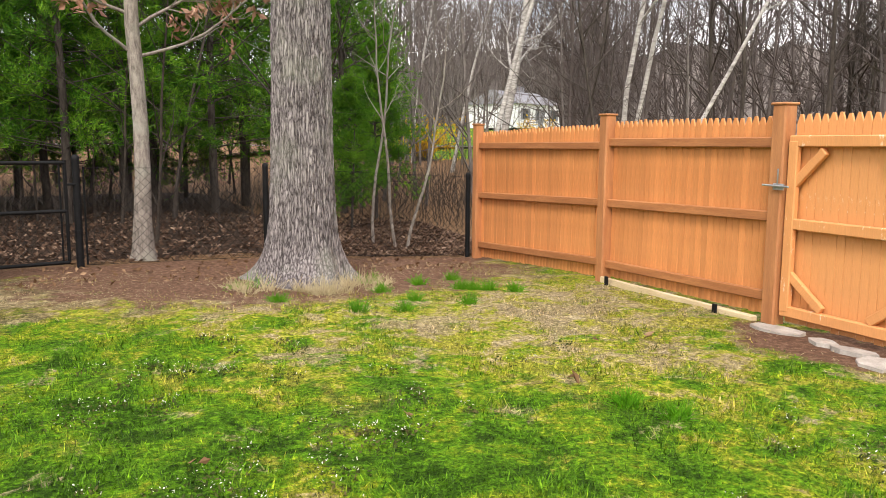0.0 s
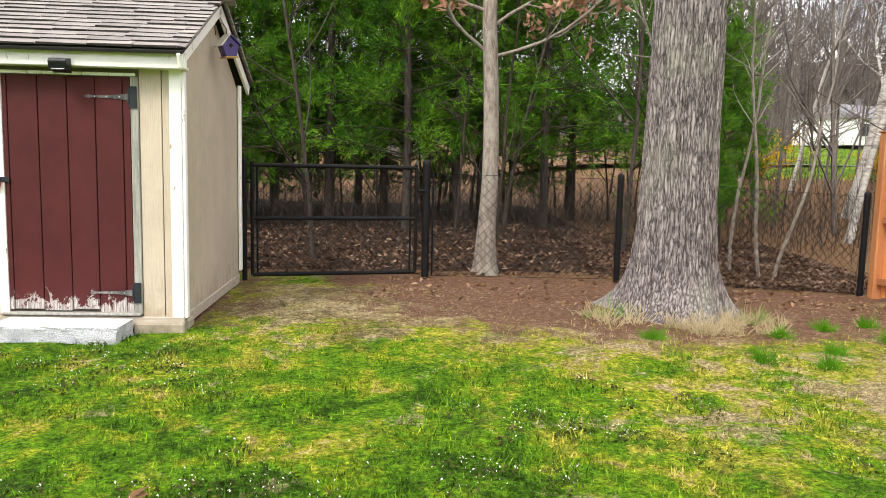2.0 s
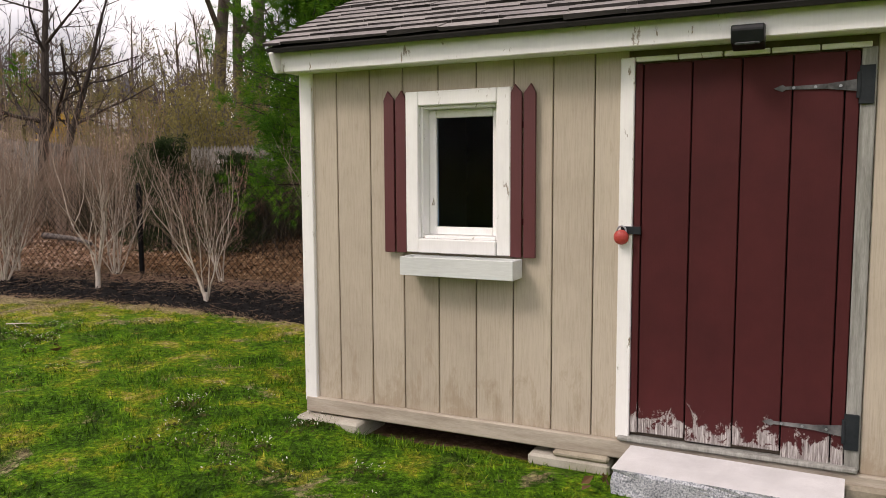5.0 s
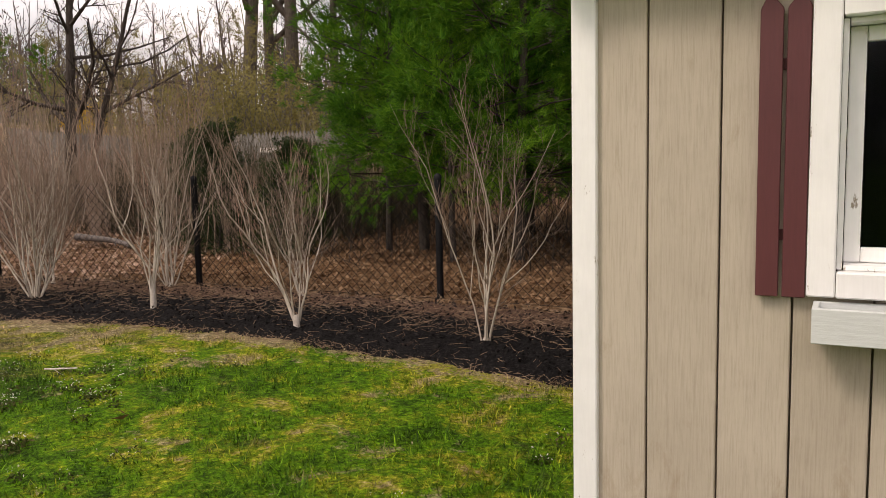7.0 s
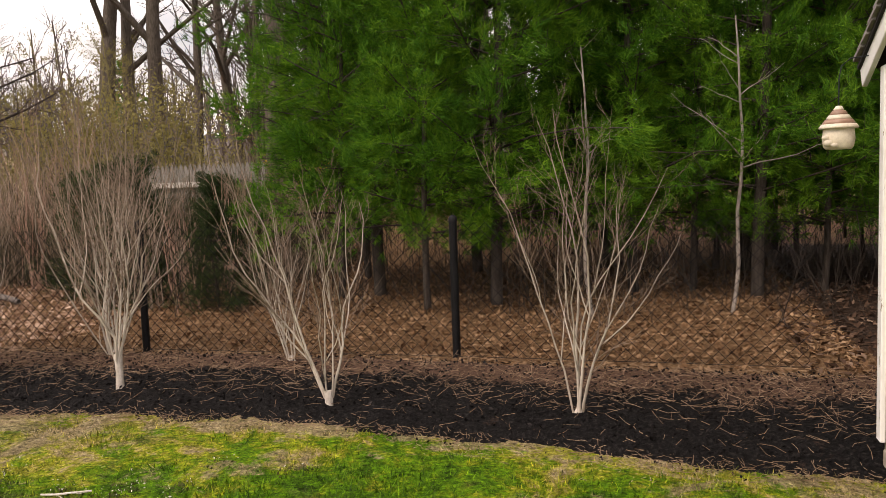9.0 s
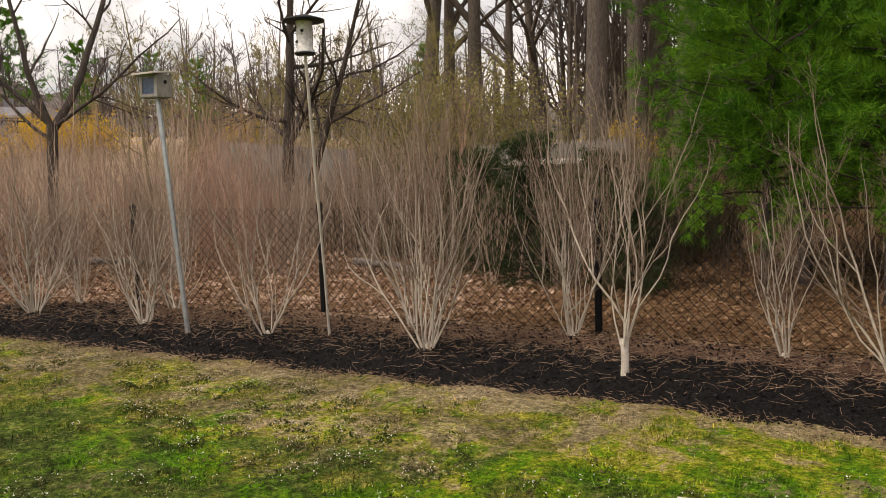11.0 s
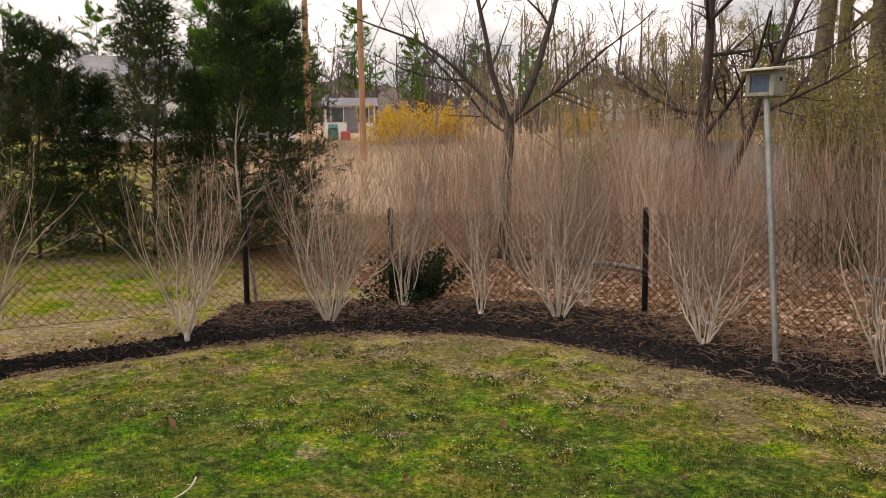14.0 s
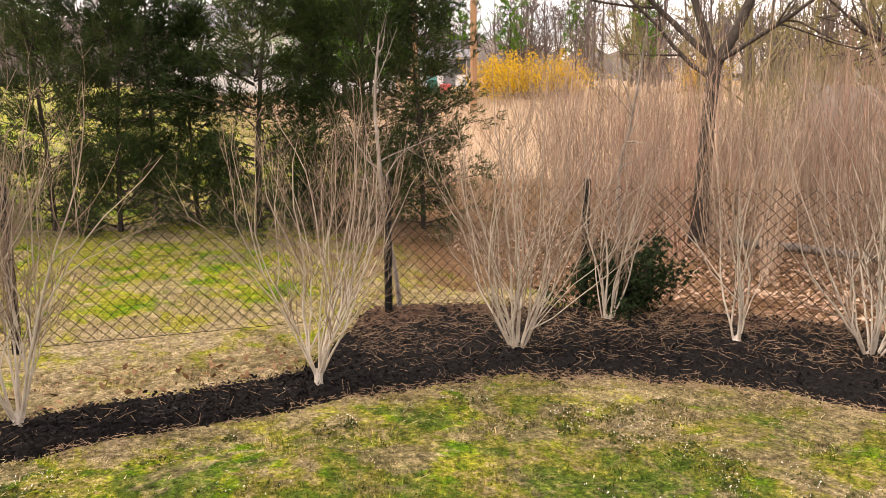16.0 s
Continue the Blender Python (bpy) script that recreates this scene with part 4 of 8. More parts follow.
def build_shed():
    shed = thing("shed", "taupe garden shed with white trim and a maroon door", "shed")
    rot_x = Matrix.Rotation(radians(90), 4, "Z")
    # front wall: one board between each pair of grooves
    # brown backing panel paints the shadow lines between the boards
    fw = bmesh.new()
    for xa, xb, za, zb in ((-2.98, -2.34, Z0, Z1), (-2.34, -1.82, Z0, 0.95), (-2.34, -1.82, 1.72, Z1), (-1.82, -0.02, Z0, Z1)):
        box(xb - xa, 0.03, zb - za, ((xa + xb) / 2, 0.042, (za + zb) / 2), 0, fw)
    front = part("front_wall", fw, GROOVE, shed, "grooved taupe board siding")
    def boards(owner, spans, y, zs, along_x=True):
        cache = {}
        for (a, b), (za, zb) in zip(spans, zs):
            key = (round(b - a, 3), round(zb - za, 3))
            if key not in cache:
                w, h = key
                cache[key] = bm_mesh("siding_board", box(w - 0.006, 0.022, h, (0, 0, h / 2), 0.003), SIDING)
            m = Matrix.Translation(((a + b) / 2, y, za)) if along_x else Matrix.Translation((y, (a + b) / 2, za)) @ rot_x
            part("siding_board", cache[key], SIDING, owner, m=m)
    g = [-3.0 + 0.02, -2.797, -2.592, -2.397, -2.197, -1.990, -1.795, -1.600, -1.403, -1.25]
    spans, zs = [], []
    wx0, wx1, wz0, wz1 = -2.31, -1.86, 0.98, 1.68
    for a, b in zip(g[:-1], g[1:]):
        if b > wx0 + 0.01 and a < wx1 - 0.01:
            spans += [(a, b), (a, b)]
            zs += [(Z0, wz0), (wz1, Z1)]
            for c, d in ((a, min(b, wx0)), (max(a, wx1), b)):
                if d - c > 0.01:
                    spans.append((c, d)); zs.append((wz0, wz1))
        else:
            spans.append((a, b)); zs.append((Z0, Z1))
    spans += [(-0.285, -0.127), (-0.127, -0.02)]
    zs += [(Z0, Z1)] * 2
    boards(front, spans, 0.012, zs)
    # side walls: sheet siding under the gable
    for nm, x, s in (("side_wall", 0.0, -1), ("side_wall", -SW, 1)):
        out = [(0.02, 0.05), (SD, 0.05), (SD, Z1), (SD / 2, 2.47), (0.02, Z1)]
        w = part(nm, prism(out, 0.03 * s, "x", x - 0.012 * -s), SIDING, shed, "flat taupe sheet siding")
    part("back_wall", box(SW - 0.04, 0.03, Z1 - Z0, (-SW / 2, SD - 0.015, (Z0 + Z1) / 2), 0), SIDING, shed)
    # floor coloured near-black so the inside reads as unlit
    part("floor", box(SW - 0.08, SD - 0.08, 0.04, (-SW / 2, SD / 2, 0.13), 0), SHADEGAP, shed)
    # trim
    for x0, x1, z0 in ((-3.022, -2.945, 0.085), (-0.070, 0.012, 0.10)):
        part("corner_trim", box(x1 - x0, 0.03, 1.89 - z0, ((x0 + x1) / 2, -0.006, (1.89 + z0) / 2), 0.004), WHITE, shed, "chipped white corner board")
    part("corner_trim", box(0.022, 0.060, 1.77, (0.024, 0.022, 0.985), 0.004), WHITE, shed)
    part("corner_trim", box(0.026, 0.075, 1.77, (-3.012, 0.056, 0.985), 0.004), WHITE, shed)
    part("corner_trim", box(0.026, 0.07, 1.80, (0.01, SD - 0.02, 1.05), 0.004), WHITE, shed)
    part("corner_trim", box(0.026, 0.07, 1.80, (-3.01, SD - 0.02, 1.05), 0.004), WHITE, shed)
    part("sill_beam", box(SW + 0.03, 0.09, 0.085, (-SW / 2, 0.02, 0.068), 0.006), SILLWOOD, shed, "tan weathered sill beam")
    part("sill_beam", box(0.09, SD - 0.1, 0.085, (-0.045, SD / 2 + 0.03, 0.068), 0.006), SILLWOOD, shed)
    part("sill_beam", box(0.09, SD - 0.1, 0.085, (-SW + 0.045, SD / 2 + 0.03, 0.068), 0.006), SILLWOOD, shed)
    part("fascia", box(SW + 0.17, 0.028, 0.105, (-SW / 2 + 0.0, -0.135, 1.925), 0.004), WHITE, shed, "white fascia board")
    part("soffit", box(SW + 0.12, 0.15, 0.016, (-SW / 2, -0.055, 1.885), 0.002), WHITE, shed)
    slope = math.atan2(0.55, 1.22)
    ln = 1.22 / math.cos(slope)
    for x in (0.052, -SW - 0.052):
        for s in (1, -1):
            mid = (x, SD / 2 - s * 0.62, 2.205)
            part("rake_board", box(0.026, ln + 0.05, 0.10, mid, 0.004, rot=Matrix.Rotation(s * slope, 4, "X")), WHITE, shed, "white rake board")
    # roof: deck, courses of shingles, ridge caps
    roof = part("roof", bmesh.new(), SHINGLE, shed, "grey-brown asphalt shingle roof")
    deck = bmesh.new()
    for s in (1, -1):
        box(SW + 0.16, ln + 0.06, 0.024, (-SW / 2, SD / 2 - s * 0.625, 2.262), 0.002, deck, Matrix.Rotation(s * slope, 4, "X"))
    roof.data = bm_mesh("roof", deck, SHADEGAP)
    rng = random.Random(3)
    variants = []
    for k in range(7):
        w = (0.30, 0.30, 0.30, 0.27, 0.33, 0.30, 0.24)[k]
        b = box(w - 0.003, 0.17, 0.017, (0, 0, 0), 0)
        for v in b.verts:
            if v.co.y < 0:
                v.co.z += rng.uniform(-0.001, 0.009)
                v.co.y += rng.uniform(-0.006, 0.006)
        me = bm_mesh("shingle", b, SHINGLE)
        me.materials.append(SHINGLEEDGE)
        for p in me.polygons:
            if p.normal.y < -0.7:
                p.material_index = 1
        variants.append((w, me))
    for s in (1, -1):
        frame_m = Matrix.Translation((0, SD / 2, 2.555)) @ (Matrix.Rotation(slope, 4, "X") if s > 0 else Matrix.Rotation(math.pi, 4, "Z") @ Matrix.Rotation(slope, 4, "X"))
        for row in range(13):
            y = -1.385 + row * 0.106
            x = (-SW - 0.10 if s > 0 else -0.10) - rng.uniform(0, 0.25)
            end = 0.10 if s > 0 else SW + 0.10
            start = -SW - 0.10 if s > 0 else -0.10
            while x < end:
                w, me = rng.choice(variants)
                a, b = max(x, start), min(x + w, end)
                if b - a > 0.05:
                    sc = Matrix.Diagonal(((b - a) / w, 1, 1, 1))
                    part("shingle", me, SHINGLE, roof, m=frame_m @ Matrix.Translation(((a + b) / 2, y + 0.09 - rng.uniform(0, 0.008), 0.012 + rng.uniform(0, 0.003))) @ Matrix.Rotation(radians(-4.2), 4, "X") @ sc)
                x += w
    cap = prism([(-0.13, -0.055), (0, 0.008), (0.13, -0.055), (0.13, -0.045), (0, 0.020), (-0.13, -0.045)], 0.29, "x")
    cap_me = bm_mesh("ridge_shingle", cap, SHINGLE)
    for i in range(16):
        part("ridge_shingle", cap_me, SHINGLE, roof, m=Matrix.Translation((-SW - 0.10 + i * 0.1985, SD / 2, 2.585 + 0.006 * (i % 2))))
    # window
    win = part("window", bmesh.new(), WHITE, shed, "small white-framed window with a dark pane")
    f = bmesh.new()
    x0, x1, z0, z1 = -2.362, -1.798, 0.945, 1.748
    for xc in (x0 + 0.035, x1 - 0.035):
        part("casing", box(0.07, 0.05, z1 - z0, (xc, -0.012, (z0 + z1) / 2), 0.004), WHITE, win)
    part("casing", box(x1 - x0 - 0.144, 0.05, 0.07, ((x0 + x1) / 2, -0.012, z1 - 0.035), 0.004), WHITE, win)
    box(x1 - x0 - 0.144, 0.06, 0.07, ((x0 + x1) / 2, -0.016, z0 + 0.035), 0.004, f)
    win.data = bm_mesh("window", f, WHITE)
    jm = bmesh.new()
    for xx in (x0 + 0.078, x1 - 0.078):
        box(0.014, 0.10, z1 - z0 - 0.145, (xx, 0.042, (z0 + z1) / 2), 0.002, jm)
    box(x1 - x0 - 0.175, 0.10, 0.014, ((x0 + x1) / 2, 0.042, z1 - 0.078), 0.002, jm)
    box(x1 - x0 - 0.175, 0.10, 0.014, ((x0 + x1) / 2, 0.042, z0 + 0.078), 0.002, jm)
    part("jamb", jm, WHITE, win)
    sash = bmesh.new()
    sx0, sx1, sz0, sz1 = x0 + 0.087, x1 - 0.087, z0 + 0.087, z1 - 0.087
    for xx in (sx0 + 0.02, sx1 - 0.02):
        box(0.04, 0.03, sz1 - sz0, (xx, 0.07, (sz0 + sz1) / 2), 0.003, sash)
    for zz in (sz0 + 0.02, sz1 - 0.02):
        box(sx1 - sx0 - 0.082, 0.03, 0.04, ((sx0 + sx1) / 2, 0.07, zz), 0.003, sash)
    part("sash", sash, WHITE, win)
    part("pane", box(sx1 - sx0 - 0.08, 0.004, sz1 - sz0 - 0.08, ((sx0 + sx1) / 2, 0.072, (sz0 + sz1) / 2), 0), GLASS, win, "dark dusty window pane")
    # added sheet across the back, near-black to keep the pane dark
    part("shed_lining", box(2.8, 0.01, 1.7, (-1.5, 1.9, 1.0), 0), SHADEGAP, shed)
    # shutters: two pointed slats and two cleats each
    for cx in (-2.428, -1.738):
        sh = part("shutter", bmesh.new(), SHUTTER, shed, "narrow maroon shutter of two pointed slats")
        cl = bmesh.new()
        for z in (1.11, 1.57):
            box(0.10, 0.012, 0.03, (cx, -0.006, z), 0.002, cl)
        sh.data = bm_mesh("shutter", cl, SHUTTER)
        for dx in (-0.034, 0.034):
            s = 1 if dx > 0 else -1
            o = [(cx + dx - 0.029, 0.94), (cx + dx + 0.029, 0.94), (cx + dx + 0.029, 1.715), (cx + dx + 0.006 * s, 1.76), (cx + dx - 0.029, 1.715)]
            part("slat", prism(o, 0.018, "y", -0.032, 0.002), SHUTTER, sh)
    # flower box
    fb = part("flower_box", bmesh.new(), BOXPAINT, shed, "empty pale grey window box")
    b = bmesh.new()
    box(0.60, 0.016, 0.092, (-2.043, -0.135, 0.886), 0.002, b)
    box(0.60, 0.016, 0.092, (-2.043, -0.022, 0.886), 0.002, b)
    box(0.016, 0.097, 0.092, (-2.335, -0.0785, 0.886), 0.002, b)
    box(0.016, 0.097, 0.092, (-1.751, -0.0785, 0.886), 0.002, b)
    box(0.566, 0.097, 0.012, (-2.043, -0.0785, 0.850), 0.002, b)
    fb.data = bm_mesh("flower_box", b, BOXPAINT)
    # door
    # near-black backing paints the shade between the door boards
    door = part("door", box(0.86, 0.02, 1.66, (-0.77, 0.030, 0.985), 0), SHADEGAP, shed, "maroon plank door with peeling paint at its foot")
    ed = [-1.221, -1.184, -0.977, -0.777, -0.584, -0.394, -0.340]
    for i, (a, b) in enumerate(zip(ed[:-1], ed[1:])):
        foot = 0.155 + (0.0, 0.004, -0.006, 0.005, -0.022, -0.025)[i]
        part("door_board", box(b - a - 0.006, 0.022, 1.815 - foot, ((a + b) / 2, 0.0, (1.815 + foot) / 2), 0.003), DOORPAINT, door)
    part("door_trim", box(0.062, 0.03, 1.72, (-1.252, -0.006, 0.985), 0.004), WHITE, shed, "white door jamb")
    part("door_trim", box(0.055, 0.024, 1.70, (-0.312, -0.002, 0.975), 0.004), GREYWOOD, shed, "bare grey hinge-side board")
    for i in range(5):
        part("head_trim", box(0.178, 0.02, 0.022, (-1.13 + i * 0.184, -0.004, 1.836), 0.003), WHITE, shed)
    part("threshold", box(0.98, 0.06, 0.022, (-0.78, -0.012, 0.128), 0.006), GREYWOOD, shed, "split grey threshold board")
    for z in (1.68, 0.285):
        hg = part("hinge", bmesh.new(), HINGE, door, "black strap hinge with a spear tip")
        b = bmesh.new()
        box(0.055, 0.008, 0.15, (-0.318, -0.022, z), 0.002, b)
        rod((-0.345, -0.022, z - 0.05), (-0.345, -0.022, z + 0.05), 0.009, 8, bm=b)
        hg.data = bm_mesh("hinge", b, HINGE)
        o = [(-0.345, z - 0.024), (-0.345, z + 0.024), (-0.46, z + 0.010), (-0.61, z + 0.006), (-0.622, z + 0.014), (-0.655, z), (-0.622, z - 0.014), (-0.61, z - 0.006), (-0.46, z - 0.010)]
        part("strap", prism(o, 0.006, "y", -0.019), STRAPWORN, hg, "worn pale spear-tipped strap")
        for xx in (-0.41, -0.50, -0.58):
            part("screw", rod((xx, -0.022, z), (xx, -0.016, z), 0.006, 8), STEEL, hg)
    hp = part("hasp", box(0.09, 0.008, 0.035, (-1.225, -0.026, 1.085), 0.002), HINGE, door, "rusty hasp")
    lock = bmesh.new()
    bmesh.ops.create_uvsphere(lock, u_segments=14, v_segments=9, radius=0.034, matrix=Matrix.Translation((-1.262, -0.05, 1.055)) @ Matrix.Diagonal((1, 0.7, 1, 1)))
    part("padlock", lock, REDLOCK, door, "red padlock")
    sh = np.array([[(-1.262 + 0.02 * math.cos(a), -0.045, 1.083 + 0.022 * math.sin(a)) for a in np.linspace(-0.2, math.pi + 0.2, 9)]])
    v, f = tubes(sh, np.full((1, 9), 0.004), 6)
    part("shackle", np_mesh("shackle", v, f, STEEL, True), STEEL, door)
    # lamp over the door
    lm = part("shed_lamp", bmesh.new(), LAMPBLACK, shed, "small black solar lamp above the door")
    b = prism([(-0.015, 1.985), (0.075, 1.975), (0.085, 1.955), (0.07, 1.905), (-0.015, 1.885)], 0.122, "x", -0.805, 0.004)
    b.transform(Matrix.Translation((0, -0.150, -0.062)) @ Matrix.Diagonal((1, -1, 1, 1)))
    lm.data = bm_mesh("shed_lamp", b, LAMPBLACK)
    part("lamp_lens", box(0.095, 0.012, 0.03, (-0.744, -0.212, 1.850), 0.004, rot=Matrix.Rotation(radians(-25), 4, "X")), HOUSEGLASS, lm)
    # blocks it stands on
    for c, s, mat in (((-0.16, 0.09, -0.005), (0.36, 0.30, 0.150), BLOCKWOOD), ((-2.84, 0.06, -0.045), (0.40, 0.30, 0.12), CONCRETE), ((-1.50, 0.05, -0.035), (0.40, 0.2, 0.06), CONCRETE),
                      ((-1.44, 0.05, 0.012), (0.27, 0.2, 0.034), BLOCKWOOD), ((-0.2, 1.95, -0.005), (0.38, 0.3, 0.13), CONCRETE), ((-2.8, 1.7, -0.01), (0.38, 0.4, 0.12), CONCRETE)):
        part("support_block", box(*s, c, 0.012), mat, shed, "weathered block under the shed")
    # blackness under the floor is only shade; close the back so that it stays so
    part("skirt", box(SW - 0.3, 0.03, 0.16, (-SW / 2, SD - 0.1, 0.03), 0), SILLWOOD, shed)


build_shed()


def build_step():
    b = box(0.87, 0.32, 0.14, (0, 0, 0.04), 0.0)
    bmesh.ops.subdivide_edges(b, edges=b.edges[:], cuts=9, use_grid_fill=True)
    rng = random.Random(5)
    for v in b.verts:
        if v.co.z < 0.10:
            k = noise.noise(v.co * 14) * 0.016
            v.co.x += k if abs(v.co.x) > 0.4 else 0
            v.co.y += k if abs(v.co.y) > 0.15 else 0
    me = bm_mesh("granite_step", b, GRANITE)
    # upward faces get the paler granite: smoother, and painted as lit from above
    me.materials.append(GRANITETOP)
    for p in me.polygons:
        if p.normal.z > 0.8:
            p.material_index = 1
    tagged(part("granite_step", me, None, None, m=pose(-0.775, -0.215, -0.005, 0, 0, -2.0)), "rough-sided grey granite doorstep on the grass", "step")


build_step()


# ---------------------------------------------------------------- chain-link fences
def gz(x, y):
    return float(rise(x, y))


def link_mesh(a, b, h=1.12, step=0.098, lift=0.03, top=True):
    """Woven wire between two posts, with a line wire at head and foot."""
    a, b = np.array((*a, gz(*a) + lift)), np.array((*b, gz(*b) + lift))
    L = np.linalg.norm((b - a)[:2])
    d = (b - a) / L
    P = []
    for s in (1, -1):
        c = np.arange(-h, L + h, step)
        u0, u1 = c, c + s * h
        if s < 0:
            u0, u1 = c, c - h
        z0, z1 = np.zeros_like(c), np.full_like(c, h)
        for uu0, uu1 in zip(u0, u1):
            lo, hi = max(0.0, min(uu0, uu1)), min(L, max(uu0, uu1))
            if hi - lo < 0.02:
                continue
            ts = sorted(((lo - uu0) / (uu1 - uu0), (hi - uu0) / (uu1 - uu0)))
            k = np.linspace(ts[0], ts[1], 3)
            P.append([a + d * (uu0 + t * (uu1 - uu0)) + np.array([0, 0, t * h]) for t in k])
    for z in ((0.0, h) if top else (0.0,)):
        P.append([a + d * t * L + np.array([0, 0, z]) for t in (0, 0.5, 1)])
    P = np.array(P)
    side = np.array([-d[1], d[0], 0]) * 0.004
    P[::2] += side
    v, f = tubes(P, np.full(P.shape[:2], 0.0025), 4)
    return np_mesh("wire_mesh", v, f, BLACKMETAL)


def fence_post(x, y, h, r=0.030, parent=None, lean=0.0):
    z = gz(x, y)
    p = part("post", rod((x, y, z - 0.25), (x + lean, y, z + h), r, 14), BLACKMETAL, parent)
    v, f = lathe([(r + 0.004, -0.03), (r + 0.004, 0.0), (r * 0.75, 0.018), (0.004, 0.028)], 12)
    part("post_cap", np_mesh("post_cap", v, f, BLACKMETAL, True), BLACKMETAL, p, m=Matrix.Translation((x + lean, y, z + h)))
    return p


def chain_fence(points, label, h=1.2, skip=(), top=True):
    f = thing("chain_link_fence", label, "fence")
    for i, (x, y) in enumerate(points):
        if i not in skip:
            fence_post(x, y, h, 0.034, f, 0.0)
    for a, b in zip(points[:-1], points[1:]):
        part("wire_mesh", link_mesh(a, b, h - 0.07, top=top), BLACKMETAL, f)
    return f


RIGHT_FENCE = [(1.92, 2.67), (3.98, 2.71), (6.82, 2.78)]
chain_fence(RIGHT_FENCE, "black chain-link fence in front of the woods", 1.17, skip=(0,))
chain_fence(FENCE_L[1:], "black chain-link fence behind the planting bed", 1.2, skip=(0,), top=False)


def build_gate():
    g = thing("metal_gate", "black tubular metal gate closed beside the shed", "gate")
    a, b = Vector((0.095, 2.25)), Vector((1.75, 2.60))
    d = (b - a).normalized()
    zb, zt = 0.08, 1.19
    def p(t, z):
        q = a + d * t
        return (q.x, q.y, z)
    L = (b - a).length
    for z, nm in ((zt, "top_rail"), (0.655, "middle_rail"), (zb, "bottom_rail")):
        part(nm, rod(p(0, z), p(L, z), 0.021, 12), BLACKMETAL, g)
    for t in (0.0, 0.05, L - 0.06, L):
        part("upright", rod(p(t, zb), p(t, zt + (0.03 if t in (0.0, L) else 0)), 0.019 if t in (0.0, L) else 0.011, 12), BLACKMETAL, g)
    part("wire_mesh", link_mesh(p(0.05, 0)[:2], p(L - 0.06, 0)[:2], 1.09, 0.098, 0.09), BLACKMETAL, g)
    for z in (0.25, 1.02):
        part("hinge_collar", rod(p(-0.055, z), p(0.005, z), 0.014, 8), BLACKMETAL, g)
    part("latch", rod(p(L - 0.01, 0.95), p(L + 0.10, 0.95), 0.013, 8), BLACKMETAL, g)
    posts = thing("gate_post", "thick black steel gate post with a cap", "post")
    fence_post(1.86, 2.655, 1.25, 0.042, posts)
    part("tension_bar", rod((1.935, 2.672, 0.03), (1.935, 2.672, 1.14), 0.011, 8), BLACKMETAL, posts)
    for z in (0.12, 0.42, 0.72, 1.02):
        part("tension_band", rod((1.86, 2.655, z - 0.012), (1.86, 2.655, z + 0.012), 0.047, 14), BLACKMETAL, posts)
    hp = thing("gate_post", "thin black hinge post at the shed corner", "post")
    fence_post(0.02, 2.235, 1.22, 0.026, hp)


build_gate()


# ---------------------------------------------------------------- stained wooden fence
FX = 6.90


def picket(w, h, mat):
    o = [(-w / 2, 0), (w / 2, 0), (w / 2, h - 0.075), (w * 0.16, h - 0.008), (-w * 0.16, h - 0.008), (-w / 2, h - 0.075)]
    return bm_mesh("picket", prism(o, 0.018, "x", 0.0, 0.002), mat)


def board_bay(owner, y0, y1, z0, z1, top0, top1, mat, w=0.0725):
    """Pickets side by side from y0 down to y1."""
    n = int(round((y0 - y1) / w))
    w = (y0 - y1) / n
    tall = (top0 - z0 + top1 - z1) / 2
    me = picket(w - 0.0018, tall, mat)
    rng = random.Random(int(y0 * 100))
    for i in range(n):
        t = (i + 0.5) / n
        part("picket", me, mat, owner, m=Matrix.Translation((FX + 0.012 + rng.uniform(-0.002, 0.004), y0 - (i + 0.5) * w, z0 + (z1 - z0) * t + rng.uniform(-0.010, 0.006))) @ Matrix.Diagonal((1, 1, (top0 - z0 + (top1 - z1 - top0 + z0) * t) / tall, 1)))


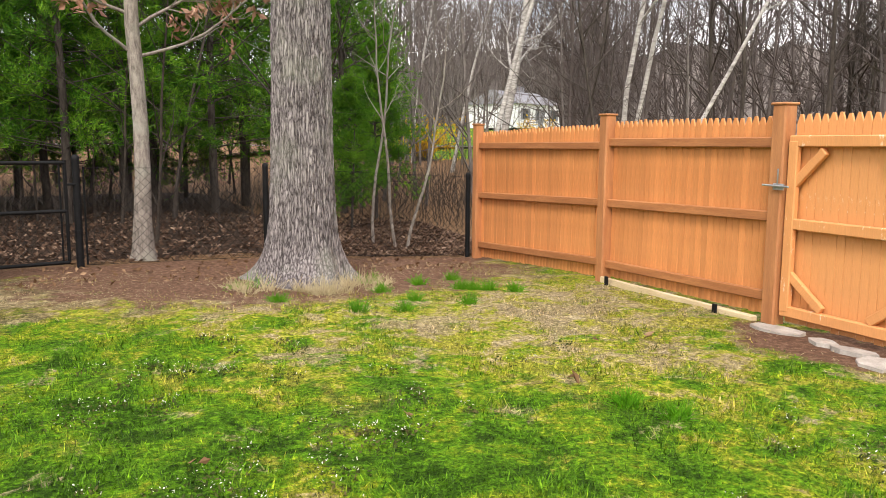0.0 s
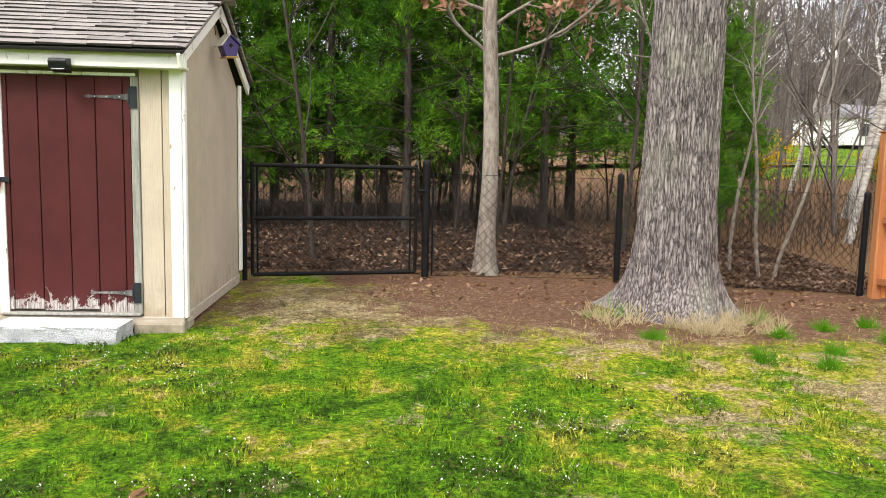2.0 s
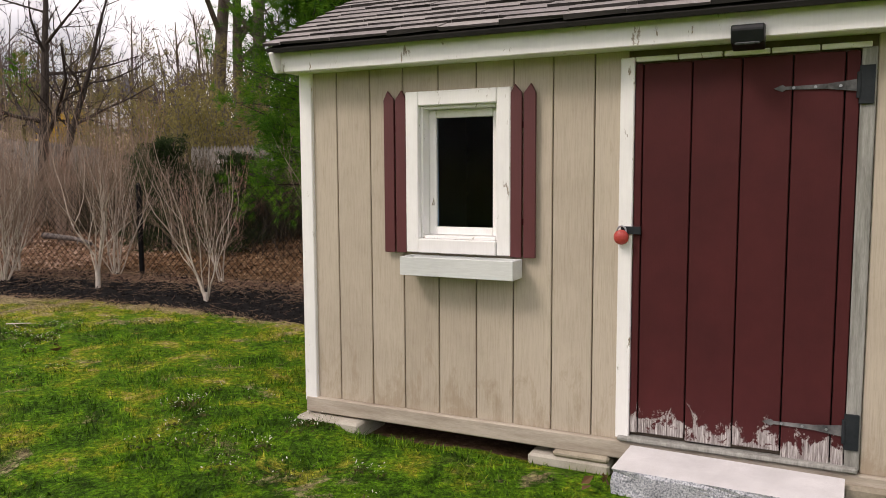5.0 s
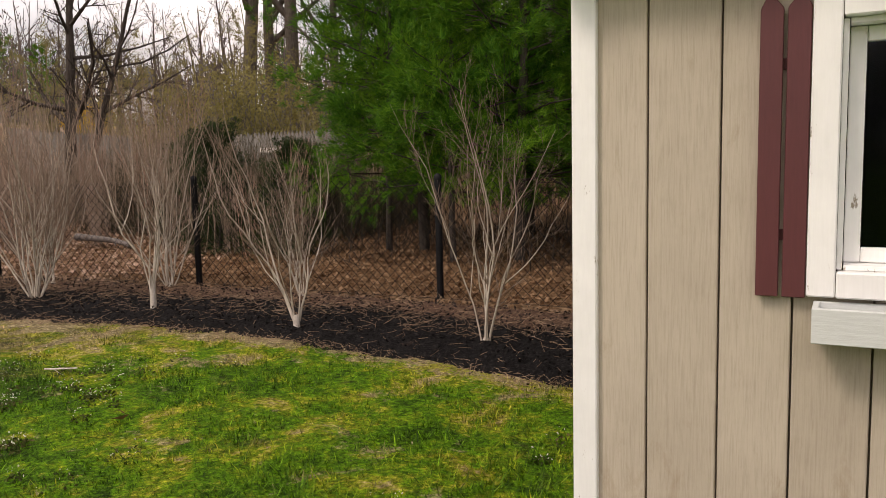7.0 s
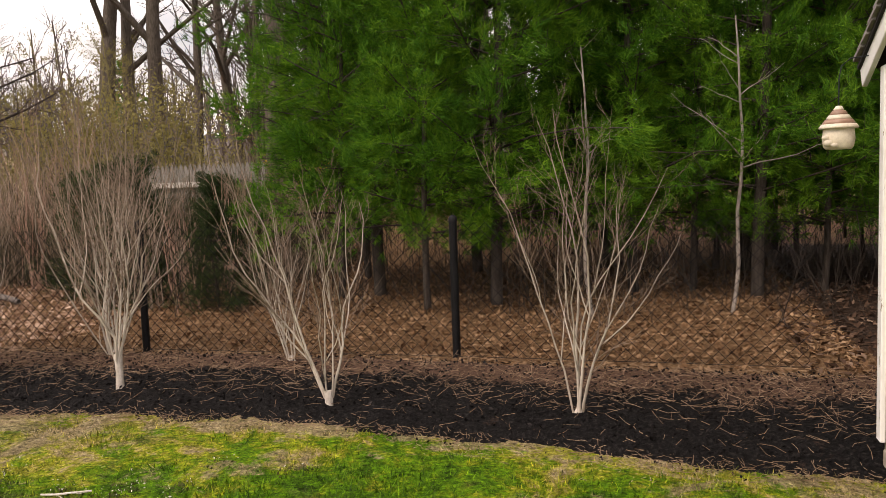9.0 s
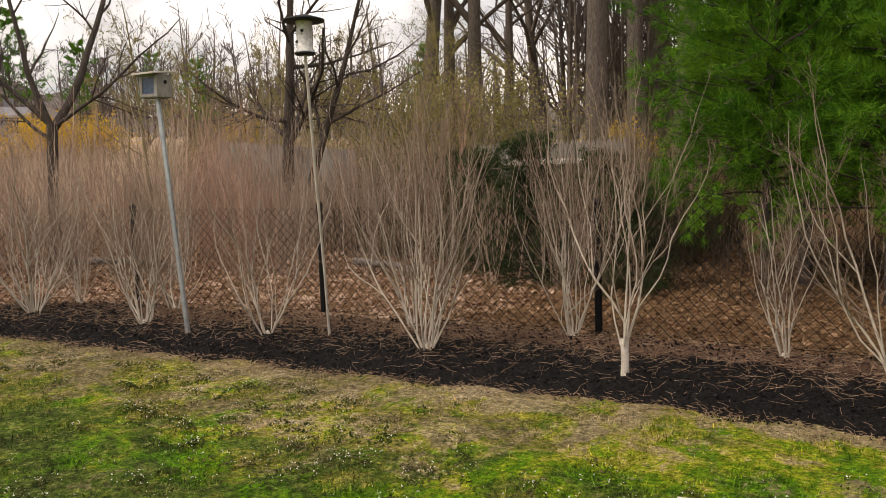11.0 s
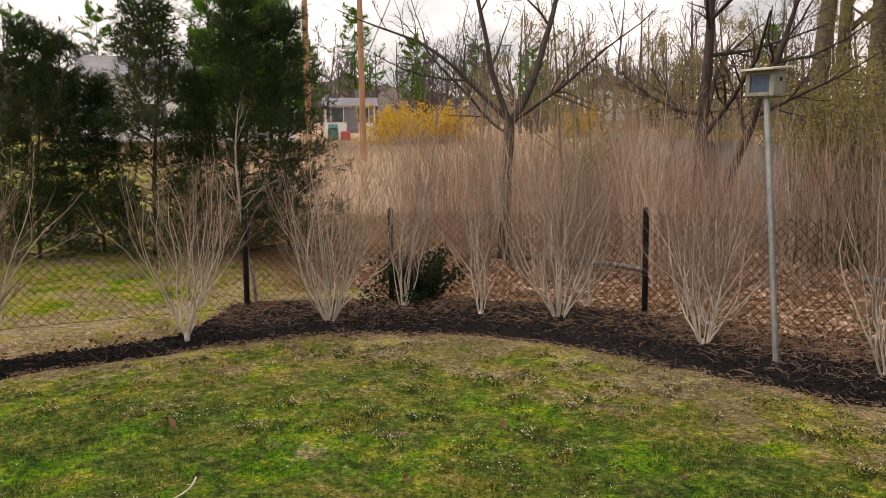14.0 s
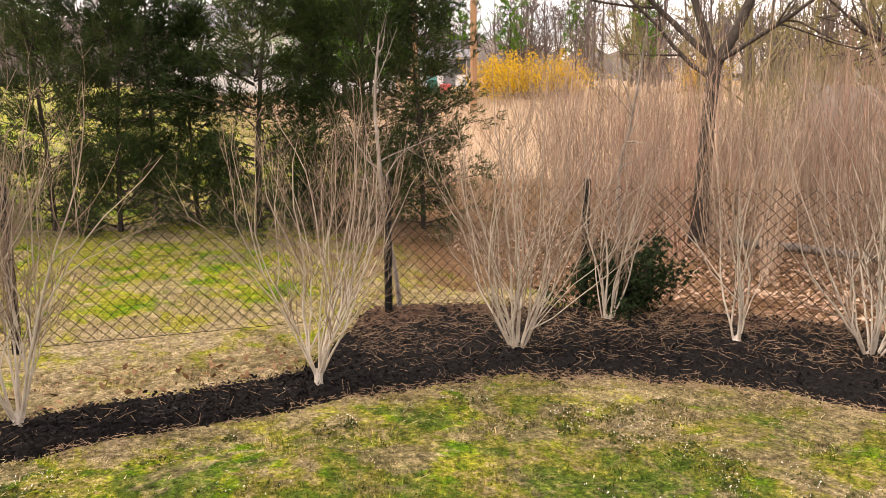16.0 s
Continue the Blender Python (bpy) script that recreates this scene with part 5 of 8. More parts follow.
def build_wood_fence():
    f = thing("wooden_fence", "orange-stained stockade fence of pointed pickets", "fence")
    posts = [(2.60, -0.17, 1.685, 0.115), (-0.31, -0.04, 1.725, 0.125), (-2.56, -0.03, 1.74, 0.13)]
    for y, z, top, w in posts:
        p = part("post", box(w, w, top - z + 0.3, (FX - 0.02, y, (top + z - 0.3) / 2), 0.012), CEDARPOST, f)
        part("post_cap", box(w + 0.022, w + 0.022, 0.02, (FX - 0.02, y, top + 0.008), 0.006), CEDARPOST, p)
    board_bay(f, 2.54, -0.24, -0.12, 0.03, 1.605, 1.652, CEDARWOOD)
    board_bay(f, -0.38, -2.49, 0.06, 0.07, 1.678, 1.668, CEDARWOOD)
    def rail(y0, y1, z0, z1):
        L = math.hypot(y1 - y0, z1 - z0)
        b = box(0.045, L, 0.082, (0, 0, 0), 0.008)
        part("rail", b, CEDARRAIL, f, m=Matrix.Translation((FX - 0.022, (y0 + y1) / 2, (z0 + z1) / 2)) @ Matrix.Rotation(math.atan2(z1 - z0, y1 - y0), 4, "X"))
    for z0, z1 in ((1.404, 1.417), (0.732, 0.825), (0.05, 0.194)):
        rail(-0.25, 2.54, z1, z0)
    for z0, z1 in ((1.452, 1.452), (0.826, 0.870), (0.186, 0.228)):
        rail(-2.495, -0.365, z1, z0)
    kb = thing("kick_board", "pale raw board along the foot of the fence", "board")
    part("plank", box(0.035, 2.08, 0.075, (FX - 0.10, -1.43, 0.025), 0.006), NEWWOOD, kb)
    part("plank", box(0.06, 0.42, 0.07, (FX - 0.13, -2.26, 0.03), 0.006), NEWWOOD, kb)
    for y in (-0.58, -2.09):
        s = tagged(part("ground_stake", box(0.02, 0.05, 0.11, (FX - 0.175, y, 0.04), 0.004), BLACKMETAL, None), "short black stake holding the kick board", "stake", "stakes at the fence")
    g = thing("wooden_gate", "worn orange wooden gate with diagonal braces", "gate")
    y0, y1 = -2.65, -3.78
    board_bay(g, y0, y1, 0.05, 0.05, 1.675, 1.675, CEDARGATE)
    fx = FX - 0.03
    for z in (1.462, 0.828, 0.142):
        part("gate_rail", box(0.05, y0 - y1, 0.085, (fx, (y0 + y1) / 2, z), 0.008), CEDARGATE, g)
    for y in (y0 - 0.04, y1 + 0.04):
        part("gate_stile", box(0.052, 0.085, 1.33, (fx - 0.003, y, 0.80), 0.008), CEDARGATE, g)
    for (ya, za), (yb, zb) in (((-2.70, 1.13), (-2.96, 1.39)), ((-2.70, 0.44), (-3.02, 0.20)), ((-3.73, 1.13), (-3.47, 1.39)), ((-3.73, 0.44), (-3.41, 0.20))):
        L = math.hypot(yb - ya, zb - za)
        part("brace", box(0.04, L, 0.07, (0, 0, 0), 0.006), CEDARGATE, g, m=Matrix.Translation((fx, (ya + yb) / 2, (za + zb) / 2)) @ Matrix.Rotation(math.atan2(zb - za, yb - ya), 4, "X"))
    lt = part("latch", box(0.02, 0.10, 0.05, (FX - 0.095, -2.61, 1.11), 0.004), STEEL, g, "galvanised gate latch")
    part("latch_bar", rod((FX - 0.115, -2.47, 1.12), (FX - 0.115, -2.72, 1.115), 0.008, 8), STEEL, lt)
    part("latch_lever", rod((FX - 0.11, -2.61, 1.13), (FX - 0.12, -2.62, 1.25), 0.006, 8), STEEL, lt)
    end = thing("fence_post", "orange-stained square post past the gate", "post")
    part("shaft", box(0.13, 0.13, 2.0, (FX - 0.02, -3.91, 0.75), 0.012), CEDARPOST, end)
    part("post_cap", box(0.15, 0.15, 0.02, (FX - 0.02, -3.91, 1.758), 0.006), CEDARPOST, end)


build_wood_fence()


def flagstone(seed, x, y, sx, sy, turn):
    rng = random.Random(seed)
    o = []
    for i in range(7):
        a = 2 * math.pi * i / 7
        r = rng.uniform(0.7, 1.2)
        o.append((sx / 2 * r * math.cos(a), sy / 2 * r * math.sin(a)))
    bm = bmesh.new()
    lo = [bm.verts.new((a * 1.02, b * 1.02, -0.03)) for a, b in o]
    hi = [bm.verts.new((a, b, 0.012 + rng.uniform(-0.006, 0.006))) for a, b in o]
    bm.faces.new(hi)
    bm.faces.new(lo[::-1])
    for i in range(7):
        j = (i + 1) % 7
        bm.faces.new((lo[i], lo[j], hi[j], hi[i]))
    tagged(part("flagstone", bm, STONE, None, m=pose(x, y, gz(x, y) + 0.01, rng.uniform(-3, 3), rng.uniform(-3, 3), turn)), "flat broken grey flagstone at the wooden gate", "stone", "stones at the gate")


for k, q in enumerate(((6.66, -2.80, 0.22, 0.46, 12), (6.68, -3.20, 0.20, 0.24, -15), (6.66, -3.45, 0.18, 0.34, 25), (6.55, -3.75, 0.30, 0.34, 10))):
    flagstone(k, *q)


# ---------------------------------------------------------------- trees
def big_trunk():
    """Old oak: flared foot and deep, split bark ridges."""
    t = thing("oak_tree", "large oak trunk with deeply furrowed grey bark", "tree", pose(3.98, 0.98, gz(3.98, 0.98)))
    n, H = 300, 5.2
    z = np.concatenate([np.linspace(-0.12, 2.9, 260), np.linspace(2.92, H, 50)])
    a = np.linspace(0, 2 * np.pi, n, endpoint=False)
    A, Zz = np.meshgrid(a, z)
    r = 0.315 + 0.20 * np.exp(-np.maximum(Zz, -0.1) / 0.20) + 0.075 * np.exp(-Zz / 0.9) - 0.006 * Zz
    lobes = 0.30 * np.cos(5 * A + 0.6) + 0.35 * np.cos(3 * A - 1.0) + 0.2 * np.cos(7 * A + 2)
    r = r + 0.20 * np.exp(-np.maximum(Zz, 0) / 0.20) * lobes + 0.018 * lobes * np.exp(-Zz / 1.2)
    d, ridge = np.zeros_like(r), np.zeros_like(r)
    for i in range(len(z)):
        zi = z[i]
        for j in range(n):
            aj = a[j]
            wob = noise.noise((2.6 * math.cos(aj), 2.6 * math.sin(aj), zi * 2.1))
            qa = aj + 0.15 * wob
            q = (math.cos(qa), math.sin(qa))
            f1 = abs(noise.noise((q[0] * 14.5, q[1] * 14.5, zi * 2.2)))
            f2 = abs(noise.noise((q[0] * 24 + 5, q[1] * 24, zi * 5)))
            f3 = noise.noise((q[0] * 30, q[1] * 30, zi * 26))
            g1, g2 = min(1, f1 * 3.0), min(1, f2 * 3.0)
            d[i, j] = 0.021 * g1 + 0.008 * g2 + 0.004 * f3
            ridge[i, j] = 0.70 * g1 * (0.45 + 0.55 * g2) + 0.18 * f3 + 0.12
    r = r + d - 0.03
    v = np.stack([r * np.cos(A) + 0.03 * Zz / 3, r * np.sin(A), Zz], -1).reshape(-1, 3)
    kk = len(z)
    i = np.arange(kk - 1)[:, None] * n + np.arange(n)[None]
    i2 = np.arange(kk - 1)[:, None] * n + (np.arange(n)[None] + 1) % n
    f = np.stack([i, i2, i2 + n, i + n], -1).reshape(-1, 4)
    me = np_mesh("trunk", v, f, OAKRIDGE, True)
    attribute(me, "ridge", ridge.ravel())
    part("trunk", me, None, t)
    rng = np.random.default_rng(2)
    s = np.array([[0.05, 0, 4.6], [0.05, 0, 5.0], [0.05, 0.0, 5.1], [0.05, 0, 4.9]])
    P0 = lines(rng, s, np.array([[0.5, 0.3, 1.0], [-0.6, 0.2, 1.0], [0.1, -0.3, 1.2], [0.0, 0.7, 0.9]]), np.array([5.0, 5.0, 6.0, 5.0]), 9, 0.4, 0.1)
    R0 = np.linspace(0.17, 0.06, 9)[None].repeat(4, 0)
    P1, R1 = offshoots(rng, P0, R0, 8, 0.2, 1, 45, 0.5, 6, 0.3, 0.12)
    P2, R2 = offshoots(rng, P1, R1, 6, 0.2, 1, 40, 0.45, 4, 0.2, 0.12)
    v, f = joined([tubes(P0, R0, 8), tubes(P1, R1, 5), tubes(P2, R2, 3)])
    part("crown", np_mesh("crown", v, f, GREYBARK, True), GREYBARK, t)


big_trunk()


def young_oak():
    """Slim oak behind the fence that still holds its dead leaves."""
    x, y = 2.57, 3.10
    t = thing("young_oak_tree", "slim grey oak holding curled dead leaves", "tree", pose(x, y, gz(x, y)))
    rng = np.random.default_rng(11)
    P = np.array([[(0, 0, -0.1), (-0.01, 0, 0.12), (0.0, 0, 0.5), (0.02, 0, 1.0), (0.02, 0, 1.6), (0.0, 0, 2.2), (-0.03, 0, 2.8), (-0.03, 0, 3.6), (0.0, 0, 4.6), (0.05, 0, 6.5), (0.1, 0, 9)]], float)
    R = np.array([[0.20, 0.135, 0.105, 0.092, 0.086, 0.083, 0.08, 0.074, 0.066, 0.05, 0.03]])
    v, f = tubes(P, R, 22)
    v = v * (1 + 0.02 * np.sin(v[:, 2:3] * 9 + 3 * np.arctan2(v[:, 1:2], v[:, 0:1])) * np.array([1, 1, 0]))
    part("trunk", np_mesh("trunk", v, f, YOUNGBARK, True), YOUNGBARK, t)
    s = np.array([[0, 0, 2.42], [-0.02, 0, 2.44], [0, 0, 2.75], [-0.02, 0, 2.9], [0, 0, 3.3], [0, 0, 3.5], [0, 0, 3.8], [0, 0, 4.3]])
    w = np.array([[1.0, -0.25, 0.10], [-0.8, -0.2, 0.75], [0.9, 0.0, 0.6], [-0.9, -0.3, 0.35], [0.8, -0.4, 0.35], [-0.6, 0.5, 0.5], [0.2, -0.9, 0.5], [0.7, 0.4, 0.5]])
    P0 = lines(rng, s, w, np.array([2.3, 1.5, 1.9, 1.6, 2.0, 1.7, 1.8, 1.6]), 9, 0.25, 0.13)
    R0 = np.linspace(0.022, 0.006, 9)[None].repeat(8, 0)
    P1, R1 = offshoots(rng, P0, R0, 9, 0.2, 1, 42, 0.42, 6, 0.1, 0.16)
    P2, R2 = offshoots(rng, P1, R1, 5, 0.2, 1, 40, 0.5, 4, 0.0, 0.16)
    v, f = joined([tubes(P0, R0, 6), tubes(P1, R1, 4), tubes(P2, R2, 3)])
    part("crown", np_mesh("crown", v, f, YOUNGBARK, True), YOUNGBARK, t)
    tips = np.concatenate([P1[:, 3:].reshape(-1, 3), P2[:, 1:].reshape(-1, 3)])
    cl = tips[rng.integers(0, len(tips), 240)]
    at = (cl[:, None] + rng.normal(0, 0.055, (240, 9, 3))).reshape(-1, 3)
    at = at[at[:, 2] > 2.35]
    v, f = leaves(rng, at, 0.055)
    part("dead_leaves", np_mesh("dead_leaves", v, f, OAKLEAF), OAKLEAF, t, "curled tan dead leaves")


young_oak()


def bare_tree(name, seed, H, r0, mat, n1=12, n2=7, n3=5, first=0.35, lean=(0, 0), angle=48, rise_=0.5, levels=3, sides=8):
    """Mesh data for a leafless tree: trunk, and limbs with their twigs."""
    rng = np.random.default_rng(seed)
    P0 = lines(rng, np.zeros((1, 3)) - np.array([[0, 0, 0.1]]), np.array([[lean[0], lean[1], 1.0]]), np.array([H]), 12, 0.15, 0.035)
    R0 = (r0 * np.linspace(1, 0.12, 12) ** 0.8)[None]
    R0[0, 0] *= 1.45
    trunk = np_mesh("trunk", *tubes(P0, R0, sides), mat, True)
    P1, R1 = offshoots(rng, P0, R0, n1, first, 0.98, angle, 0.42, 7, rise_, 0.10)
    bits = [tubes(P1[:, ::2], R1[:, ::2], 4)]
    P2, R2 = offshoots(rng, P1, R1, n2, 0.15, 1, 42, 0.48, 4, rise_ * 0.6, 0.16)
    bits.append(tubes(P2, R2, 3))
    if levels > 2:
        P3, R3 = offshoots(rng, P2, np.maximum(R2, 0.004), n3, 0.1, 1, 40, 0.55, 3, 0.2, 0.2)
        bits.append(tubes(P3, R3, 3))
    limbs = np_mesh("crown", *joined(bits), mat, True)
    return trunk, limbs


def plant(name, meshes, label, category, x, y, turn=0.0, s=1.0, group="", names=("trunk", "crown"), sz=None, sink=0.0):
    t = thing(name, label, category, Matrix.Translation((x, y, gz(x, y) - sink)) @ Matrix.Rotation(radians(turn), 4, "Z") @ Matrix.Diagonal((s, s, sz or s, 1)), group)
    for nm, me in zip(names, meshes):
        part(nm, me, None, t)
    return t


def pine_mesh(seed, H, L, z0, per=6, length=0.17, width=0.030, tuft=7, droop=0.12, step=0.42, mat=None, side=7, spread=0.55):
    """White pine: whorls of level limbs, side shoots, fans of long needles."""
    rng = np.random.default_rng(seed)
    P0 = lines(rng, np.array([[0, 0, -0.1]]), np.array([[0, 0, 1.0]]), np.array([H]), 12, 0.1, 0.02)
    R0 = (0.0095 * H * np.linspace(1, 0.1, 12))[None]
    R0 = np.minimum(R0, 0.10)
    trunk = np_mesh("trunk", *tubes(P0, R0, 8), DARKBARK, True)
    st, wy, ln = [], [], []
    z = z0
    while z < H * 0.97:
        k = (H - z) / (H - z0)
        m = rng.integers(4, 7)
        a0 = rng.uniform(0, 6.28)
        for i in range(m):
            a = a0 + 6.283 * i / m + rng.normal(0, 0.25)
            st.append((0, 0, z + rng.normal(0, 0.06)))
            wy.append((math.cos(a), math.sin(a), 0.18 + 0.5 * (1 - k)))
            ln.append(L * (0.25 + 0.75 * k ** 0.8) * rng.uniform(0.42, 1.22))
        z += step * rng.uniform(0.75, 1.2)
    P1 = lines(rng, np.array(st), np.array(wy), np.array(ln), 7, -droop, 0.07)
    R1 = 0.018 * np.linspace(1, 0.25, 7)[None].repeat(len(P1), 0)
    P2, R2 = offshoots(rng, P1, R1, side, 0.15, 1.0, 48, 0.40, 4, 0.15, 0.1)
    limbs = np_mesh("branchwork", *joined([tubes(P1[:, ::2], R1[:, ::2], 3), tubes(P2[:, ::3], R2[:, ::3], 3)]), DARKBARK, True)
    at, way = [], []
    for P, k0 in ((P1, 3), (P2, 1)):
        T = np.gradient(P, axis=1)
        for i in range(k0, P.shape[1]):
            at.append(P[:, i])
            way.append(T[:, i])
    at, way = np.concatenate(at), np.concatenate(way)
    rep = np.repeat(np.arange(len(at)), 2)
    at, way = at[rep] + rng.normal(0, 0.08, (len(rep), 3)), unit(way[rep]) + np.array([0, 0, 0.25])
    v, f = sprigs(rng, at, way, per, length, width, spread)
    return trunk, limbs, np_mesh("foliage", v, f, mat or PINE)


PINES = [pine_mesh(21, 7.5, 1.75, 1.0, 21, 0.14, 0.0085), pine_mesh(22, 9.0, 2.1, 1.4, 19, 0.14, 0.0085), pine_mesh(23, 6.0, 1.6, 0.8, 12, 0.13, 0.010), pine_mesh(24, 10.5, 2.3, 1.5, 7, 0.18, 0.020), pine_mesh(25, 6.5, 2.0, 0.5, 7, 0.17, 0.020, 7, 0.12, 0.38)]
PINES.append(pine_mesh(26, 5.4, 1.55, 1.0, 21, 0.14, 0.0085, 7, 0.18, 0.36))
TN = ("trunk", "branchwork", "foliage")
rp = random.Random(4)
# (x, y, kind, scale)
PINE_AT = [(-7.9, 6.9, 5, 0.95), (-6.6, 6.3, 5, 0.85), (-5.1, 8.1, 5, 0.9), (-3.7, 8.0, 5, 0.85), (-8.2, 8.6, 5, 1.1), (-2.2, 8.1, 5, 0.85), (-5.9, 6.7, 0, 1.0), (-7.5, 7.2, 1, 0.95), (-6.7, 9.2, 1, 1.0), (-4.4, 7.8, 0, 1.0), (-3.0, 7.6, 1, 0.9), (-4.9, 9.8, 1, 1.1),
           (-2.9, 9.9, 3, 1.0), (-1.3, 7.9, 0, 1.0), (-0.9, 10.2, 1, 1.1), (0.3, 8.6, 3, 0.9), (1.3, 10.6, 1, 1.0), (1.7, 7.6, 3, 0.82), (2.7, 9.2, 1, 1.0), (3.4, 11.6, 3, 1.0), (4.3, 8.8, 3, 0.9),
           (5.3, 11.0, 3, 0.95), (-2.2, 13.0, 3, 1.1), (0.6, 13.6, 3, 1.1), (3.0, 14.4, 3, 1.1), (6.0, 14.5, 3, 1.0), (-5.5, 13.0, 3, 1.1), (7.2, 9.6, 3, 0.85), (8.6, 13.5, 3, 0.9),
           (6.3, 6.4, 5, 0.5), (7.5, 8.4, 5, 0.68), (-5.0, 11.6, 4, 1.0), (-2.6, 11.4, 4, 1.0), (-0.4, 12.0, 4, 1.0), (1.8, 12.4, 4, 1.0), (4.2, 12.6, 4, 0.95)]
for x, y, k, s in PINE_AT:
    plant("pine_tree", PINES[k], "feathery white pine with long green needles", "pine", x, y, rp.uniform(0, 360), s, "pines behind the yard", TN)

CEDARS = [pine_mesh(31, 5.2, 1.45, 0.1, 5, 0.13, 0.016, 7, 0.0, 0.30, JUNIPER, 10, 0.38), pine_mesh(32, 4.8, 1.45, 0.1, 5, 0.13, 0.016, 7, -0.1, 0.31, JUNIPER, 10, 0.38), pine_mesh(33, 5.6, 1.5, 0.1, 5, 0.13, 0.016, 7, 0.0, 0.33, JUNIPER, 10, 0.38)]
for x, y, k, s in ((-20.4, 1.5, 2, 0.70), (-20.8, 0.85, 0, 0.84), (-21.2, -0.46, 0, 0.86), (-21.6, -1.15, 1, 0.60), (-21.4, -2.1, 2, 0.62), (-21.7, -2.8, 0, 0.72), (-22.4, -5.6, 1, 0.9),
                   (-21.0, 0.25, 1, 0.62), (-21.9, -1.6, 2, 0.60), (-22.2, -3.7, 1, 0.54), (-22.6, -4.6, 0, 0.56)):
    plant("cedar_tree", CEDARS[k], "ragged dark green cedar with bare lower limbs", "cedar", x, y, rp.uniform(0, 360), s, "cedars past the side fence", TN)
for x, y, s in ((-10.7, 6.6, 0.60), (-11.8, 7.2, 0.54), (-9.8, 7.3, 0.50), (-12.9, 8.3, 0.54), (-9.2, 6.2, 0.42), (-10.5, 8.4, 0.50)):
    plant("cedar_shrub", CEDARS[1], "low dark green juniper behind the fence", "shrub", x, y, rp.uniform(0, 360), s, "junipers behind the fence", TN, sz=s * 0.72, sink=0.1)

# tall leafless trees across the back
TALL = [bare_tree("tall", 41, 17, 0.34, TALLBARK, 11, 6, 4, 0.28), bare_tree("tall", 42, 15, 0.27, TALLBARK, 11, 6, 4, 0.22, (0.05, 0)), bare_tree("tall", 43, 18, 0.40, TALLBARK, 10, 6, 4, 0.35)]
MID = [bare_tree("mid", 51, 9, 0.045, GREYBARK, 12, 6, 4, 0.15), bare_tree("mid", 52, 8, 0.034, DARKBARK, 12, 6, 4, 0.12, (0.08, 0.04)), bare_tree("mid", 53, 7, 0.028, GREYBARK, 12, 6, 4, 0.12, (-0.1, 0.05)), bare_tree("mid", 54, 10, 0.055, DARKBARK, 12, 6, 4, 0.2)]
DARKMID = [bare_tree("mid", 55, 9, 0.044, DARKBARK, 12, 5, 3, 0.12), bare_tree("mid", 56, 8, 0.042, DARKBARK, 13, 5, 3, 0.10, (0.08, 0.04)), bare_tree("mid", 57, 7, 0.034, TWIGDARK, 12, 5, 3, 0.10, (-0.1, 0.05))]
BIRCH = [bare_tree("birch", 61, 11, 0.075, BIRCHBARK, 10, 6, 3, 0.35, (0.0, 0.0)), bare_tree("birch", 62, 11, 0.065, BIRCHBARK, 9, 6, 3, 0.4, (0.22, 0.0)), bare_tree("birch", 63, 10, 0.06, BIRCHBARK, 9, 6, 3, 0.4, (0.40, 0.0))]


def polar(ex, ey, az, d):
    return ex - d * math.sin(radians(az)), ey + d * math.cos(radians(az))


for az, d, k, s in ((34.8, 30, 0, 1.0), (33.4, 31, 1, 1.0), (31.4, 30, 0, 1.0), (29.3, 33, 1, 0.9), (22.7, 26, 2, 1.0), (20.2, 28, 0, 1.05), (16.6, 25, 2, 1.0), (13, 30, 0, 1), (26.5, 36, 1, 1.0), (10.5, 24, 2, 0.95), (8.2, 27, 0, 1.0), (14.6, 34, 2, 1.0), (11.8, 36, 1, 1.1), (18.3, 33, 0, 1.0), (6.0, 31, 2, 1.0)):
    x, y = polar(-6.25, -2.55, az, d)
    plant("tall_tree", TALL[k], "tall leafless tree with a dark straight trunk", "tree", x, y, rp.uniform(0, 360), s, "tall trees across the back")

def maple_tree():
    """A short bole that forks low into wide limbs."""
    x, y = -18.6, 4.6
    t = thing("maple_tree", "wide leafless tree with forking grey limbs", "tree", pose(x, y, gz(x, y), 0, 0, 58))
    rng = np.random.default_rng(71)
    B = np.array([[(0, 0, -0.1), (0.02, 0, 0.7), (0.05, 0, 1.5), (0.10, 0, 2.35)]])
    part("trunk", np_mesh("trunk", *tubes(B, np.array([[0.14, 0.098, 0.088, 0.09]]), 10), DARKBARK, True), None, t)
    s = np.array([[0.10, 0, 2.25], [0.08, 0, 2.3], [0.09, 0.0, 2.28], [0.06, 0, 2.1], [0.08, 0, 2.32]])
    w = np.array([[0.62, 0.1, 1.0], [-0.35, 0.0, 1.0], [1.0, -0.3, 0.75], [-0.9, 0.3, 0.70], [-0.75, 0.5, 0.8]])
    P0 = lines(rng, s, w, np.array([4.6, 4.2, 3.0, 3.0, 4.0]), 10, 0.35, 0.12)
    R0 = np.array([0.074, 0.055, 0.034, 0.031, 0.045])[:, None] * np.linspace(1, 0.2, 10)[None]
    P1, R1 = offshoots(rng, P0, R0, 9, 0.15, 1, 50, 0.42, 6, 0.4, 0.14)
    P2, R2 = offshoots(rng, P1, R1, 7, 0.15, 1, 45, 0.5, 4, 0.3, 0.15)
    P3, R3 = offshoots(rng, P2, R2, 3, 0.2, 1, 40, 0.5, 3, 0.2, 0.15)
    for P, R in zip(P0, R0):
        part("limb", np_mesh("limb", *tubes(P[None], R[None], 7), DARKBARK, True), None, t)
    part("crown", np_mesh("crown", *joined([tubes(P1, R1, 4), tubes(P2, R2, 3), tubes(P3, R3, 3)]), DARKBARK, True), None, t)


